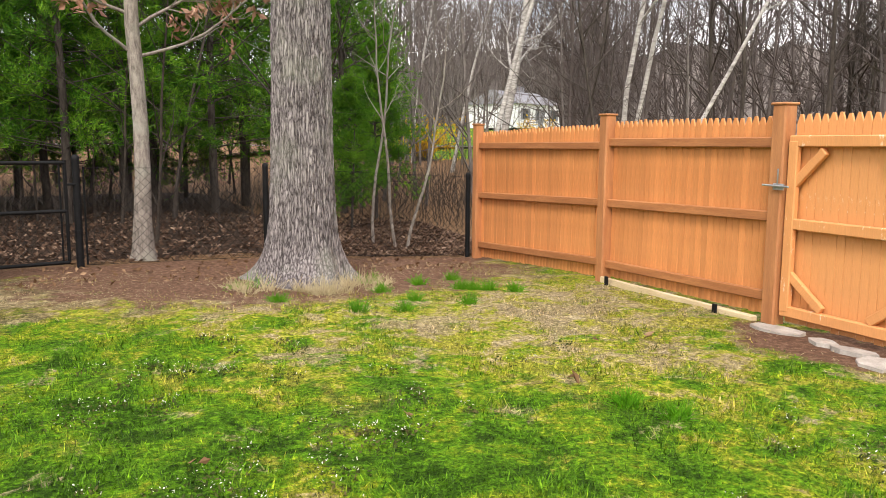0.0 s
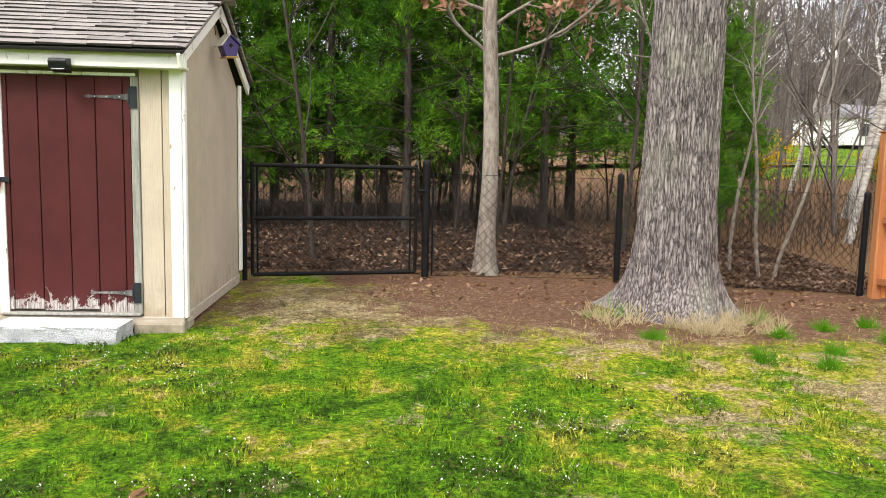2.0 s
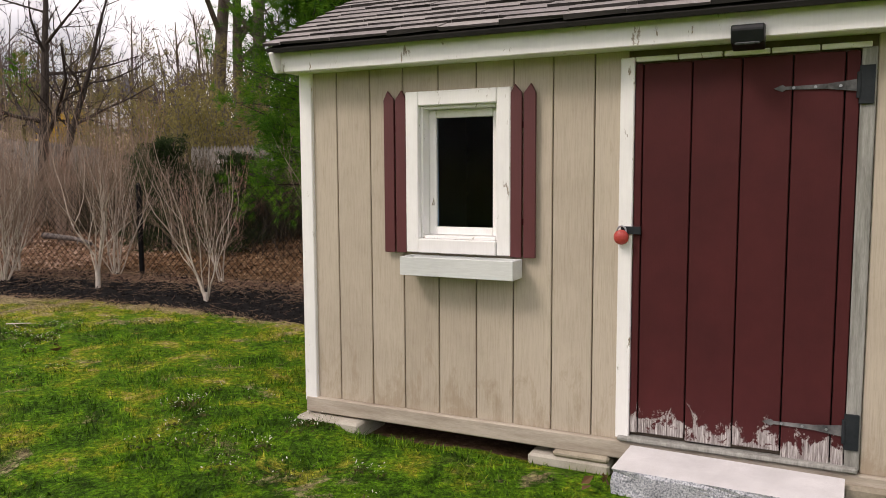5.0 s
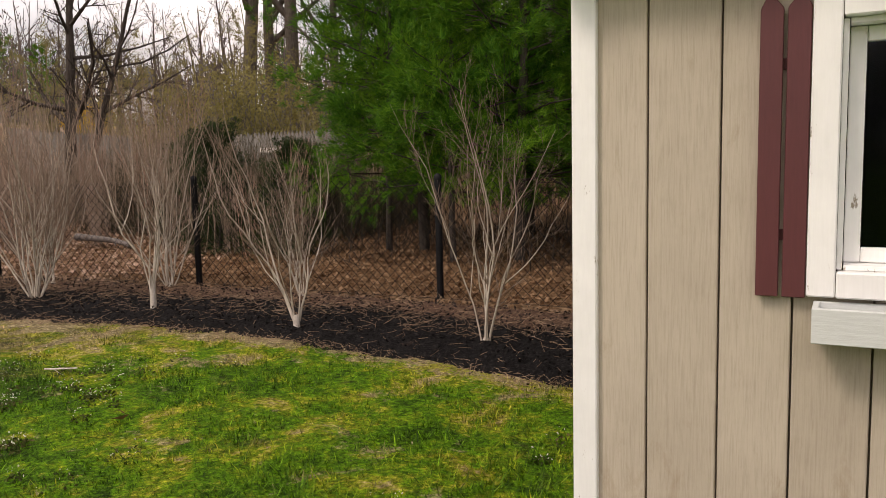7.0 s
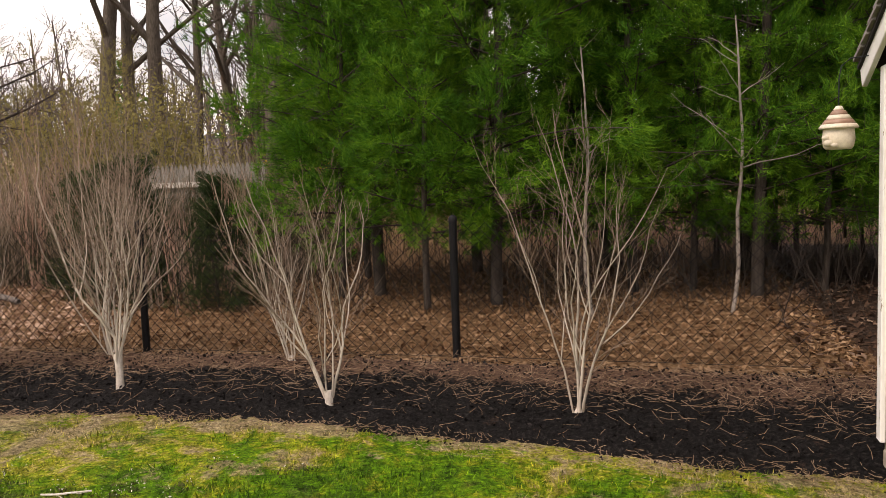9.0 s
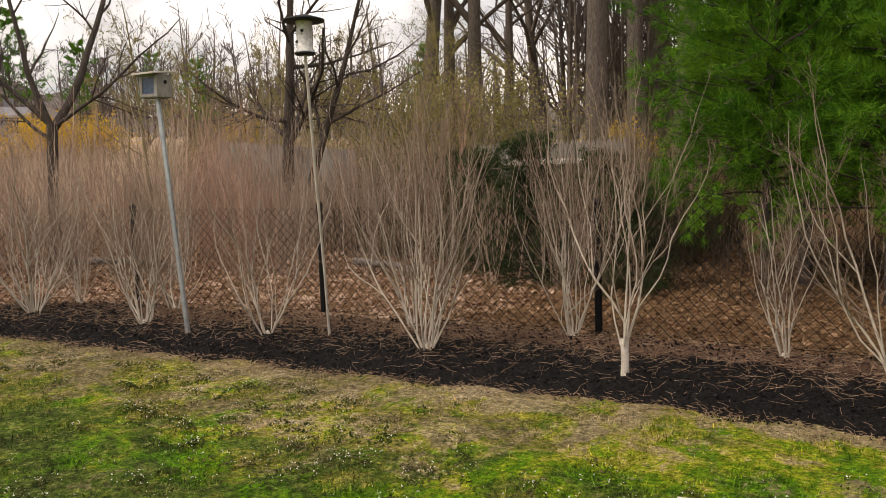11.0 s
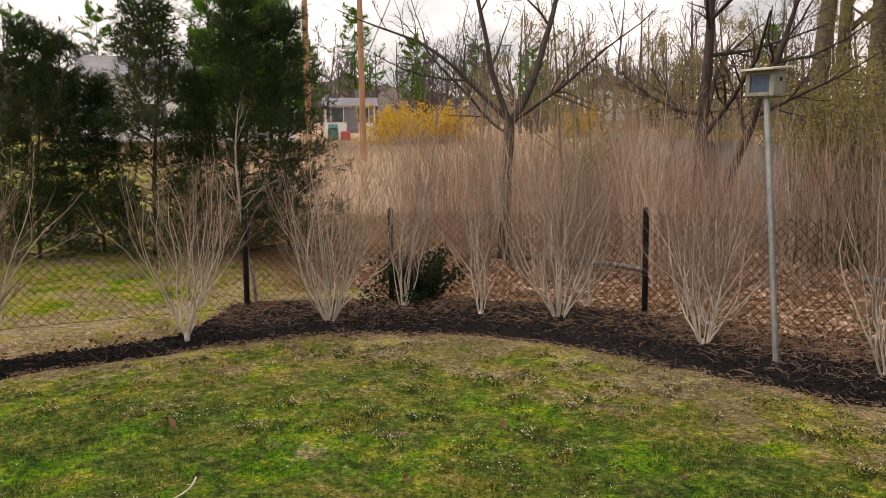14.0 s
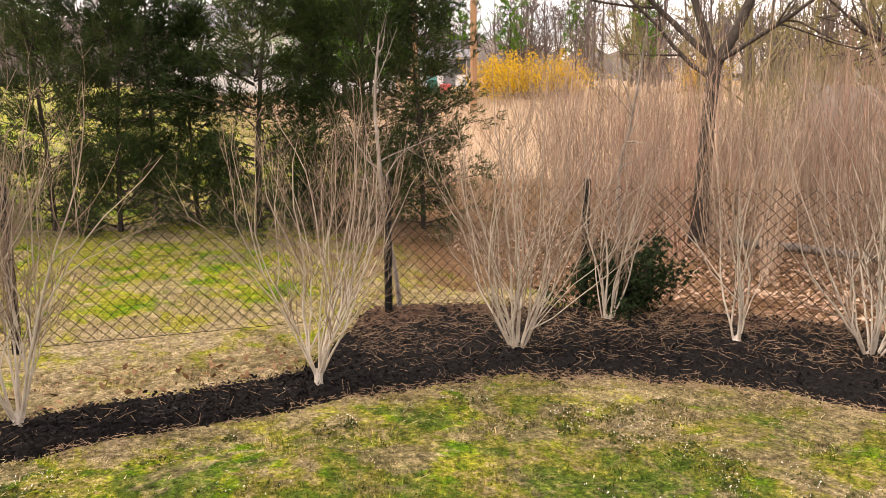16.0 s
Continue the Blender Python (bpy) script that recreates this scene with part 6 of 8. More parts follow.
maple_tree()
FORK = bare_tree("fork", 72, 7.5, 0.165, DARKBARK, 12, 9, 6, 0.22, (0.10, 0.06), 62, 0.35)
plant("leaning_tree", FORK, "dark leaning tree with arching twiggy limbs", "tree", -19.6, 10.9, 0)
FORK2 = bare_tree("fork", 73, 6.0, 0.11, DARKBARK, 9, 7, 5, 0.3, (0.35, 0.0), 45, 0.6)
plant("leaning_tree", FORK2, "dark slanting tree beside a broken stump", "tree", -18.9, 10.6, 10)

BUDDING = [bare_tree("bud", 91, 5.6, 0.055, TWIGOLIVE, 16, 8, 5, 0.08), bare_tree("bud", 92, 5.0, 0.045, TWIGUMBER, 16, 8, 5, 0.06, (0.08, 0.05)), bare_tree("bud", 93, 6.2, 0.060, TWIGOLIVE, 16, 8, 5, 0.10, (-0.06, 0.04))]
for k, (trunk_me, crown_me) in enumerate(BUDDING):
    co = np.zeros(len(crown_me.vertices) * 3, np.float32)
    crown_me.vertices.foreach_get("co", co)
    co = co.reshape(-1, 3)
    rk = np.random.default_rng(95 + k)
    BUDDING[k] = (trunk_me, crown_me, np_mesh("foliage", *leaves(rk, co[rk.integers(0, len(co), 2600)] + rk.normal(0, 0.04, (2600, 3)), 0.030), OLIVE))
rb = random.Random(33)
for i in range(20):
    x, y = polar(-5.0, -2.5, 33 + i * 1.35 + rb.uniform(-0.6, 0.6), rb.uniform(19, 33))
    plant("budding_tree", BUDDING[i % 3], "small olive-brown tree coming into bud", "tree", x, y, rb.uniform(0, 360), rb.uniform(0.62, 1.0), "budding trees at the field edge", ("trunk", "crown", "foliage"))


def in_gap(x, y):
    """The open lane through the trees towards the white house."""
    a = math.degrees(math.atan2(x - 1.95, y + 6.6))
    return 19.5 < a < 33.0


# woods behind and beside: saplings, trees, birches
WOOD_AT = []
rw = random.Random(12)
while len(WOOD_AT) < 46:
    x, y = rw.uniform(-3.5, 13), rw.uniform(4.2, 20)
    if all(math.hypot(x - a, y - b) > 0.9 for a, b in WOOD_AT) and not (1.9 < x < 3.3 and y < 4.6) and not (in_gap(x, y) and len(WOOD_AT) % 5):
        WOOD_AT.append((x, y))
for i, (x, y) in enumerate(WOOD_AT):
    plant("woodland_tree", DARKMID[i % 3], "thin leafless woodland tree", "tree", x, y, rw.uniform(0, 360), rw.uniform(0.55, 0.95), "thin trees in the woods")
for i in range(52):
    x, y = rw.uniform(12, 32), rw.uniform(-5, 26)
    if in_gap(x, y):
        continue
    plant("woodland_tree", MID[i % 4], "grey leafless tree beyond the wooden fence", "tree", x, y, rw.uniform(0, 360), rw.uniform(0.85, 1.35), "trees beyond the fence")
for az, d, k, turn in ((-25.4, 30, 1, -10), (-22.6, 34, 0, 30), (-27.6, 17, 1, 20), (-37.6, 19, 0, 0), (-37.4, 18.6, 1, -35), (-40.0, 18.5, 2, -40)):
    x, y = polar(1.99, -6.87, az, d)
    plant("birch_tree", BIRCH[k], "leaning birch with peeling white bark", "birch", x, y, turn, 1.0, "birches beyond the fence")


BIGBIRCH = bare_tree("birch", 64, 14, 0.125, BIRCHBARK, 12, 6, 4, 0.22, (0.20, 0.0), 60, 0.3)
x, y = polar(1.99, -6.87, -28.3, 23)
plant("birch_tree", BIGBIRCH, "thick leaning birch with peeling white bark", "birch", x, y, -25, 1.0, "birches beyond the fence")


# ---------------------------------------------------------------- shrubs of the bed
def vase_shrub(t, seed, h, spread, stems, trunk=0.0, fan=11):
    """A few leaders from one foot that fork low and again, then break into fine twigs."""
    rng = np.random.default_rng(seed)
    lead = max(5, int(stems * 0.62))
    a = np.arange(lead) * 2.4 + rng.uniform(-0.5, 0.5, lead)
    tilt = 1.50 * spread * np.sqrt(rng.uniform(0.03, 1, lead))
    way = np.stack([np.cos(a) * np.sin(tilt), np.sin(a) * np.sin(tilt), np.cos(tilt)], -1)
    s = np.stack([0.032 * np.cos(a) * rng.uniform(0.2, 1, lead), 0.032 * np.sin(a) * rng.uniform(0.2, 1, lead), np.full(lead, trunk - 0.05)], -1)
    P0 = lines(rng, s, way, h * rng.uniform(0.72, 1.10, lead) - trunk, 12, 2.2, 0.125)
    R0 = rng.uniform(0.0062, 0.0110, lead)[:, None] * np.linspace(1, 0.16, 12)[None]
    PF, RF = offshoots(rng, P0, R0, 2, 0.08, 0.50, 30, 0.74, 9, 1.5, 0.14, 0.66, 0.18)
    PA, RA = np.concatenate([P0[:, [0, 1, 3, 4, 6, 7, 8, 10, 11]], PF]), np.concatenate([R0[:, [0, 1, 3, 4, 6, 7, 8, 10, 11]], RF])
    P1, R1 = offshoots(rng, PA, RA, fan, 0.18, 0.95, 36, 0.36, 6, 1.0, 0.14, 0.60)
    P2, R2 = offshoots(rng, P1, R1, 3, 0.2, 0.9, 32, 0.5, 4, 0.4, 0.13, 0.72)
    for P, R in list(zip(P0, R0)) + list(zip(PF, RF)):
        part("stem", np_mesh("stem", *tubes(P[None], R[None], 6), STEMBARK, True), None, t)
    if trunk:
        part("trunk", np_mesh("trunk", *tubes(np.array([[(0, 0, -0.08), (0.006, 0, trunk * 0.5), (0, 0.004, trunk)]]), np.array([[0.034, 0.027, 0.030]]), 9), TWIGPALE, True), None, t)
    else:
        v, f = lathe([(0.060, -0.08), (0.046, -0.01), (0.030, 0.025), (0.006, 0.06)], 12)
        part("root_crown", np_mesh("root_crown", np.array(v), np.array(f), TWIGPALE, True), None, t)
    part("crown", np_mesh("crown", *joined([tubes(P1, R1, 3), tubes(P2, R2, 3)]), TWIGTAN, True), None, t, "fine tan twigs")


SHRUBS = [  # x, y, height, spread, stems, clear trunk
    (-4.53, 2.65, 1.72, 0.09, 9, 0.0), (-6.15, 2.57, 1.70, 0.17, 9, 0.10), (-7.86, 2.69, 1.95, 0.25, 10, 0.28), (-9.62, 2.77, 2.1, 0.40, 24, 0.0),
    (-11.30, 2.56, 1.65, 0.52, 11, 0.0), (-12.83, 2.30, 1.75, 0.36, 22, 0.0), (-14.57, 2.10, 2.0, 0.42, 24, 0.0), (-15.98, 0.02, 2.0, 0.36, 28, 0.0),
    (-15.85, -1.57, 1.8, 0.32, 20, 0.12), (-16.0, -3.25, 1.8, 0.32, 22, 0.10), (-15.95, -5.0, 1.8, 0.35, 20, 0.1),
    (-7.04, 3.80, 1.5, 0.17, 7, 0.0), (-8.76, 3.75, 1.9, 0.20, 17, 0.0), (-10.27, 3.45, 1.5, 0.25, 10, 0.0), (-13.35, 3.05, 1.5, 0.3, 11, 0.0), (-14.85, 2.80, 1.5, 0.3, 10, 0.0), (-15.32, 1.60, 1.9, 0.12, 10, 0.0), (-16.36, 1.20, 1.7, 0.22, 14, 0.0)]
for i, (x, y, h, sp, st, tr) in enumerate(SHRUBS):
    t = thing("bare_shrub", "leafless pale-barked shrub on a single short trunk" if tr > 0.2 else "leafless vase-shaped shrub with pale stems", "shrub", pose(x, y, gz(x, y) + 0.03), "shrubs in the mulch bed")
    vase_shrub(t, 140 + i, h * 1.08, sp, st, tr)


def evergreen_bush():
    x, y = -16.62, 1.62
    t = thing("evergreen_bush", "low dark green bush in the fence corner", "shrub", pose(x, y, gz(x, y)))
    rng = np.random.default_rng(8)
    s = np.zeros((26, 3)) + rng.normal(0, 0.05, (26, 3))
    P0 = lines(rng, s, rng.normal(0, 1, (26, 3)) * np.array([1, 1, 0.1]) + np.array([0, 0, 0.9]), np.full(26, 0.62), 6, 0.4, 0.1)
    R0 = np.full((26, 6), 0.006)
    part("branchwork", np_mesh("branchwork", *tubes(P0, R0, 4), DARKBARK), None, t)
    at = (P0[:, 1:].reshape(-1, 3)[:, None] + rng.normal(0, 0.06, (130, 34, 3))).reshape(-1, 3)
    v, f = leaves(rng, at, 0.028)
    part("foliage", np_mesh("foliage", v, f, HOLLY), None, t)


evergreen_bush()


def sapling(x, y, h, seed, bend):
    rng = np.random.default_rng(seed)
    P0 = lines(rng, np.array([[0, 0, -0.05]]), np.array([[bend, 0, 1.0]]), np.array([h]), 12, 0.1, 0.07)
    R0 = np.linspace(0.025, 0.008, 12)[None]
    P1, R1 = offshoots(rng, P0, R0, 9, 0.45, 1, 55, 0.34, 6, 0.5, 0.14)
    P2, R2 = offshoots(rng, P1, R1, 4, 0.3, 1, 40, 0.4, 4, 0.3, 0.15)
    t = thing("sapling", "thin pale leafless sapling at the wood's edge", "tree", pose(x, y, gz(x, y)), "saplings")
    part("trunk", np_mesh("trunk", *tubes(P0, R0, 7), YOUNGBARK, True), None, t)
    part("crown", np_mesh("crown", *joined([tubes(P1, R1, 4), tubes(P2, R2, 3)]), YOUNGBARK, True), None, t)


sapling(-4.75, 6.2, 3.0, 81, -0.20)
sapling(-3.35, 6.6, 3.1, 82, 0.05)
sapling(-17.42, -0.25, 2.5, 83, -0.05)
sapling(6.0, 4.4, 4.2, 84, 0.06)
sapling(6.35, 3.9, 3.6, 87, 0.16)
sapling(6.2, 3.95, 3.8, 88, -0.12)
sapling(5.2, 4.9, 4.6, 85, -0.04)
sapling(-17.6, 2.4, 2.6, 86, 0.1)


# ---------------------------------------------------------------- brush, thicket and litter
def stems_stuff(name, label, category, seed, n, area, h, mat, r=0.004, lean=0.10, keep=None, per=2):
    rng = np.random.default_rng(seed)
    x, y = rng.uniform(area[0], area[1], n), rng.uniform(area[2], area[3], n)
    if keep is not None:
        k = keep(x, y)
        x, y = x[k], y[k]
    n = len(x)
    s = np.stack([x, y, rise(x, y) - 0.03], -1)
    way = rng.normal(0, lean, (n, 3)) + np.array([0, 0, 1.0])
    L = h * rng.uniform(0.40, 1.15, n) * (0.85 + 0.22 * np.sin(x * 1.7 + np.sin(y * 1.3)) * np.sin(y * 1.9 + 1) + 0.12 * np.sin(x * 5.3 + y * 2))
    P0 = lines(rng, s, way, L, 4, 0.0, 0.07)
    R0 = r * rng.uniform(0.6, 1.3, n)[:, None] * np.linspace(1, 0.35, 4)[None]
    bits = [tubes(P0, R0, 3)]
    if per:
        P1, R1 = offshoots(rng, P0, R0, per, 0.25, 0.95, 30, 0.45, 2, 0.3, 0.1, 0.8)
        bits.append(tubes(P1, R1, 3))
    v, f = joined(bits)
    tagged(new(name, np_mesh(name, v, f, mat)), label, category, kind="stuff")


def thicket_bushes():
    """Upright wild shrubs behind the fence: each clump has its own height, spread and tone."""
    rng = np.random.default_rng(201)
    tones = (TWIGBROWN, TWIGRED, TWIGUMBER)
    bits, spots = [[], [], []], []
    for attempt in range(2600):
        if len(spots) == 140:
            break
        x, y = rng.uniform(-23, -9.4), rng.uniform(3.6, 9.6)
        f = float(fence_side(x, y))
        near = 1.5 if x < -15.5 else 2.0
        if f < near or (x < -18.5 and y < 2.5) or any(math.hypot(x - a, y - b) < 0.55 for a, b in spots):
            continue
        if noise.noise((x * 0.45, y * 0.45, 3.0)) < -0.16 or (x < -14.5 and abs(math.degrees(math.atan2(-(x + 8.3), y + 3.7)) - 61.5) < 2.6):
            continue
        spots.append((x, y))
        k = int(rng.integers(9, 20))
        h = (2.6 if x < -12.8 else 1.7) * rng.uniform(0.62, 1.14) * (1 + 0.35 * noise.noise((x * 0.8, y * 0.8, 8.0)))
        a = rng.uniform(0, 6.283, k)
        tilt = rng.uniform(0.02, 0.34, k)
        q = rng.normal(0, 0.085, (k, 2))
        z = rise(x + q[:, 0], y + q[:, 1]) - 0.03
        st = np.stack([x + q[:, 0], y + q[:, 1], z], -1)
        way = np.stack([np.cos(a) * np.sin(tilt), np.sin(a) * np.sin(tilt), np.cos(tilt)], -1)
        P0 = lines(rng, st, way, h * rng.uniform(0.6, 1.08, k), 6, 0.9, 0.085)
        R0 = rng.uniform(0.0045, 0.0095, k)[:, None] * np.linspace(1, 0.3, 6)[None]
        P1, R1 = offshoots(rng, P0, R0, 5, 0.25, 0.95, 28, 0.40, 4, 0.9, 0.10, 0.62)
        P2, R2 = offshoots(rng, P1[::2], R1[::2], 2, 0.2, 0.9, 28, 0.5, 3, 0.4, 0.1, 0.8)
        bits[int(rng.integers(0, 3))] += [tubes(P0, R0, 3), tubes(P1, R1, 3), tubes(P2, R2, 3)]
    for mat, b, tone in zip(tones, bits, ("tan-brown", "red-brown", "grey-brown")):
        tagged(new("thicket", np_mesh("thicket", *joined(b), mat)), "thicket of upright leafless " + tone + " stems", "thicket", kind="stuff")


thicket_bushes()
stems_stuff("woodland_brush", "dark leafless brush under the trees", "brush", 202, 2700, (-10, 12, 4.2, 13), 1.5, TWIGDARK, 0.0042, 0.34, lambda x, y: fence_side(x, y) > np.where(x > 4.6, 3.4, 1.6), 3)
stems_stuff("woodland_brush", "brown leafless brush beyond the wooden fence", "brush", 203, 1500, (7.5, 26, -6, 20), 2.2, TWIGDARK, 0.006, 0.25, None, 3)


stems_stuff("low_brush", "low grey-brown brush before the old stockade", "brush", 205, 2600, (-23, -14.5, 8.2, 10.9), 1.35, TWIGUMBER, 0.0055, 0.22, None, 3)
stems_stuff("dark_brush", "dark tangled brush before the old stockade", "brush", 206, 3400, (-15.5, -9.0, 7.6, 10.9), 1.75, TWIGTANGLE, 0.0060, 0.30, None, 4)
stems_stuff("budding_brush", "olive-brown budding brush behind the thicket", "brush", 204, 1500, (-27, -5, 11.5, 22), 2.6, TWIGOLIVE, 0.010, 0.22, None, 4)


def litter(name, label, mat, seed, areas, size=0.045):
    rng = np.random.default_rng(seed)
    pts = []
    for n, (x0, x1, y0, y1) in areas:
        x, y = rng.uniform(x0, x1, n), rng.uniform(y0, y1, n)
        k = (fence_side(x, y) > -0.2) | (n < 1000)
        pts.append(np.stack([x, y, rise(x, y) + 0.02], -1)[k])
    v, f = leaves(rng, np.concatenate(pts), size, 0.72)
    tagged(new(name, np_mesh(name, v, f, mat)), label, "leaves", kind="stuff")


# leaves here use the copy darkened for the shade under the pines
litter("leaf_litter", "brown leaves on the woodland floor, darkened as pine shade", SHADELEAF, 91, ((9000, (-3, 8, 2.9, 9)), (7000, (4.2, 8, 2.9, 7.5))))
litter("leaf_litter", "dry tan leaves behind the chain-link fence", LITTER, 92, ((16000, (-10.5, -2.5, 4.0, 10)), (500, (-17, -15.9, -3.5, 1.8)), (900, (-14, -5, 3.0, 4.0)), (420, (1.2, 6.5, 1.2, 2.7))), 0.034)
litter("leaf_litter", "bleached tan leaves under the thicket", PALELEAF, 93, ((15000, (-20, -10, 1.3, 8.5)),))


# ---------------------------------------------------------------- grass
def grass():
    rng = np.random.default_rng(301)
    n = 520000
    x, y = rng.uniform(-20.0, 7.4, n), rng.uniform(-6.2, 3.0, n)
    lit, dirt, field, dry, weedy = masks(x, y)
    d = bed_front(x, y)
    shed = (x > -3.05) & (x < 0.05) & (y > 0.02) & (y < 2.15)
    k = (rng.random(n) > dirt * 1.25) & ((d < 0.03) | ((x < -16.2) & (d > 0.62) & (y < -1.0)) | ((x < -17.8) & (y < 0.8))) & ~shed & ((fence_side(x, y) < -0.05) | (x < -17.8)) & (x < 6.75)
    x, y, dry, weedy = x[k], y[k], dry[k], weedy[k]
    n = len(x)
    clump = np.sin(x * 2.7 + 2 * np.sin(y * 1.9)) * np.sin(y * 3.1 + x)
    h = np.clip(0.022 + 0.014 * clump + rng.normal(0, 0.010, n), 0.008, 0.070) * (1 - 0.4 * dry) * (1 - 0.25 * weedy)
    a = rng.uniform(0, 6.283, n)
    lean = rng.uniform(0.3, 1.9, n) * h
    b = rng.uniform(0.0025, 0.006, n)
    ca, sa = np.cos(a), np.sin(a)
    z = rise(x, y) + 0.0
    v = np.stack([np.stack([x - sa * b, y + ca * b, z - 0.01], -1), np.stack([x + sa * b, y - ca * b, z - 0.01], -1), np.stack([x + ca * lean, y + sa * lean, z + h], -1)], 1).reshape(-1, 3)
    me = np_mesh("grass", v, np.arange(len(v)).reshape(-1, 3), BLADES)
    attribute(me, "dry", np.repeat(dry, 3))
    attribute(me, "weedy", np.repeat(weedy, 3))
    tagged(new("grass", me), "short patchy lawn grass with mossy and dead spots", "grass", kind="stuff")


def weeds():
    """Low dark weeds in clumps, each topped with tiny pale flowers."""
    rng = np.random.default_rng(311)
    n = 3400
    x, y = rng.uniform(-16, 5.5, n), rng.uniform(-5.6, 1.5, n)
    lit, dirt, field, dry, weedy = masks(x, y)
    drift = np.sin(x * 1.3 + 1.7 * np.sin(y * 1.1)) * np.sin(y * 1.5 - 0.7 * x) + 0.85 * smooth(-4, -8, x)
    k = (drift + rng.normal(0, 0.3, n) > 0.62) & (bed_front(x, y) < -0.25) & (dirt < 0.15) & ~((x > -3.2) & (x < 0.2) & (y > -0.15)) & (np.hypot(x - 3, y - 1.4) > 2.6)
    x, y = x[k], y[k]
    n, m, q = len(x), 30, 10
    r = rng.uniform(0.04, 0.13, n)
    a, d = rng.uniform(0, 6.283, (n, m)), np.sqrt(rng.random((n, m))) * r[:, None]
    px, py = x[:, None] + d * np.cos(a), y[:, None] + d * np.sin(a)
    pz = rise(px, py) + rng.uniform(0.008, 0.045, (n, m)) * (1.1 - d / r[:, None])
    v, f = leaves(rng, np.stack([px, py, pz], -1).reshape(-1, 3), 0.013, 0.3)
    tagged(new("weeds", np_mesh("weeds", v, f, WEED)), "low dark green and brown weeds in the lawn", "weeds", kind="stuff")
    a, d = rng.uniform(0, 6.283, (n, q)), np.sqrt(rng.random((n, q))) * r[:, None] * 1.2
    px, py = x[:, None] + d * np.cos(a), y[:, None] + d * np.sin(a)
    pz = rise(px, py) + rng.uniform(0.03, 0.065, (n, q))
    v, f = leaves(rng, np.stack([px, py, pz], -1).reshape(-1, 3), 0.0062)
    tagged(new("weed_flowers", np_mesh("weed_flowers", v, f, SPECK)), "tiny white weed flowers over the lawn", "flowers", kind="stuff")


grass()
weeds()


def tuft(x, y, n, h, r, mat, label, seed, name="grass_tuft"):
    rng = np.random.default_rng(seed)
    q = rng.normal(0, r, (n, 2))
    s = np.stack([q[:, 0], q[:, 1], np.full(n, -0.01)], -1)
    way = np.stack([q[:, 0] * 3, q[:, 1] * 3, np.full(n, 1.0)], -1) + rng.normal(0, 0.35, (n, 3))
    P = lines(rng, s, way, h * rng.uniform(0.5, 1.2, n), 4, -0.9, 0.1)
    v, f = tubes(P, 0.0038 * np.linspace(1, 0.2, 4)[None].repeat(n, 0), 3)
    ob = part(name, np_mesh(name, v, f, mat), None, None, m=pose(x, y, gz(x, y)))
    tagged(ob, label, "grass", "tufts near the oak", "stuff")


for i, (x, y) in enumerate(((5.39, -0.24), (5.30, -0.12), (5.52, -0.3), (5.02, 0.32), (4.5, 0.0), (4.01, -0.76), (3.45, -0.13), (4.37, -0.91), (5.5, 0.51), (4.62, -0.55), (4.58, -3.67), (4.67, -3.97), (5.7, -0.5), (5.0, -0.9))):
    tuft(x, y, 120, 0.12, 0.030, LUSH, "bright green tuft of new grass", 400 + i)
rt = random.Random(43)
for i in range(46):
    a, d = radians(rt.uniform(195, 345)), rt.uniform(0.56, 0.95)
    tuft(3.98 + d * math.cos(a), 0.98 + d * math.sin(a), 22, rt.uniform(0.10, 0.20), 0.045, LUSH if i % 9 == 0 else DRYGRASS, "pale dry grass at the foot of the oak", 430 + i, "dry_grass_tuft")


def thatch():
    """Short dead blades lying flat where the lawn thins out."""
    rng = np.random.default_rng(470)
    n = 60000
    x, y = rng.uniform(-16, 6.8, n), rng.uniform(-5.0, 2.6, n)
    lit, dirt, field, dry, weedy = masks(x, y)
    spot = np.sin(x * 3.1 + 2 * np.sin(y * 2.3)) * np.sin(y * 3.7 + 1.5 * np.sin(x * 1.9)) + 0.35 * rng.normal(0, 1, n)
    k = (bed_front(x, y) < -0.02) & (dry + 0.35 * spot > 0.62) & ~((x > -3.1) & (x < 0.1) & (y > 0)) & (dirt < 0.93) & (fence_side(x, y) < -0.1)
    x, y = x[k], y[k]
    n = len(x)
    a = rng.uniform(0, 6.283, n)
    d = np.stack([np.cos(a), np.sin(a), rng.normal(0.15, 0.2, n)], -1)
    L, w = rng.uniform(0.015, 0.05, n)[:, None], 0.0026
    p = np.stack([x, y, rise(x, y) + rng.uniform(0.008, 0.03, n)], -1)
    s = np.stack([-np.sin(a) * w, np.cos(a) * w, np.zeros(n)], -1)
    v = np.stack([p - s, p + s, p + d * L], 1).reshape(-1, 3)
    tagged(new("dead_thatch", np_mesh("dead_thatch", v, np.arange(len(v)).reshape(-1, 3), DRYGRASS)), "flattened pale dead grass over thin lawn", "thatch", kind="stuff")


thatch()


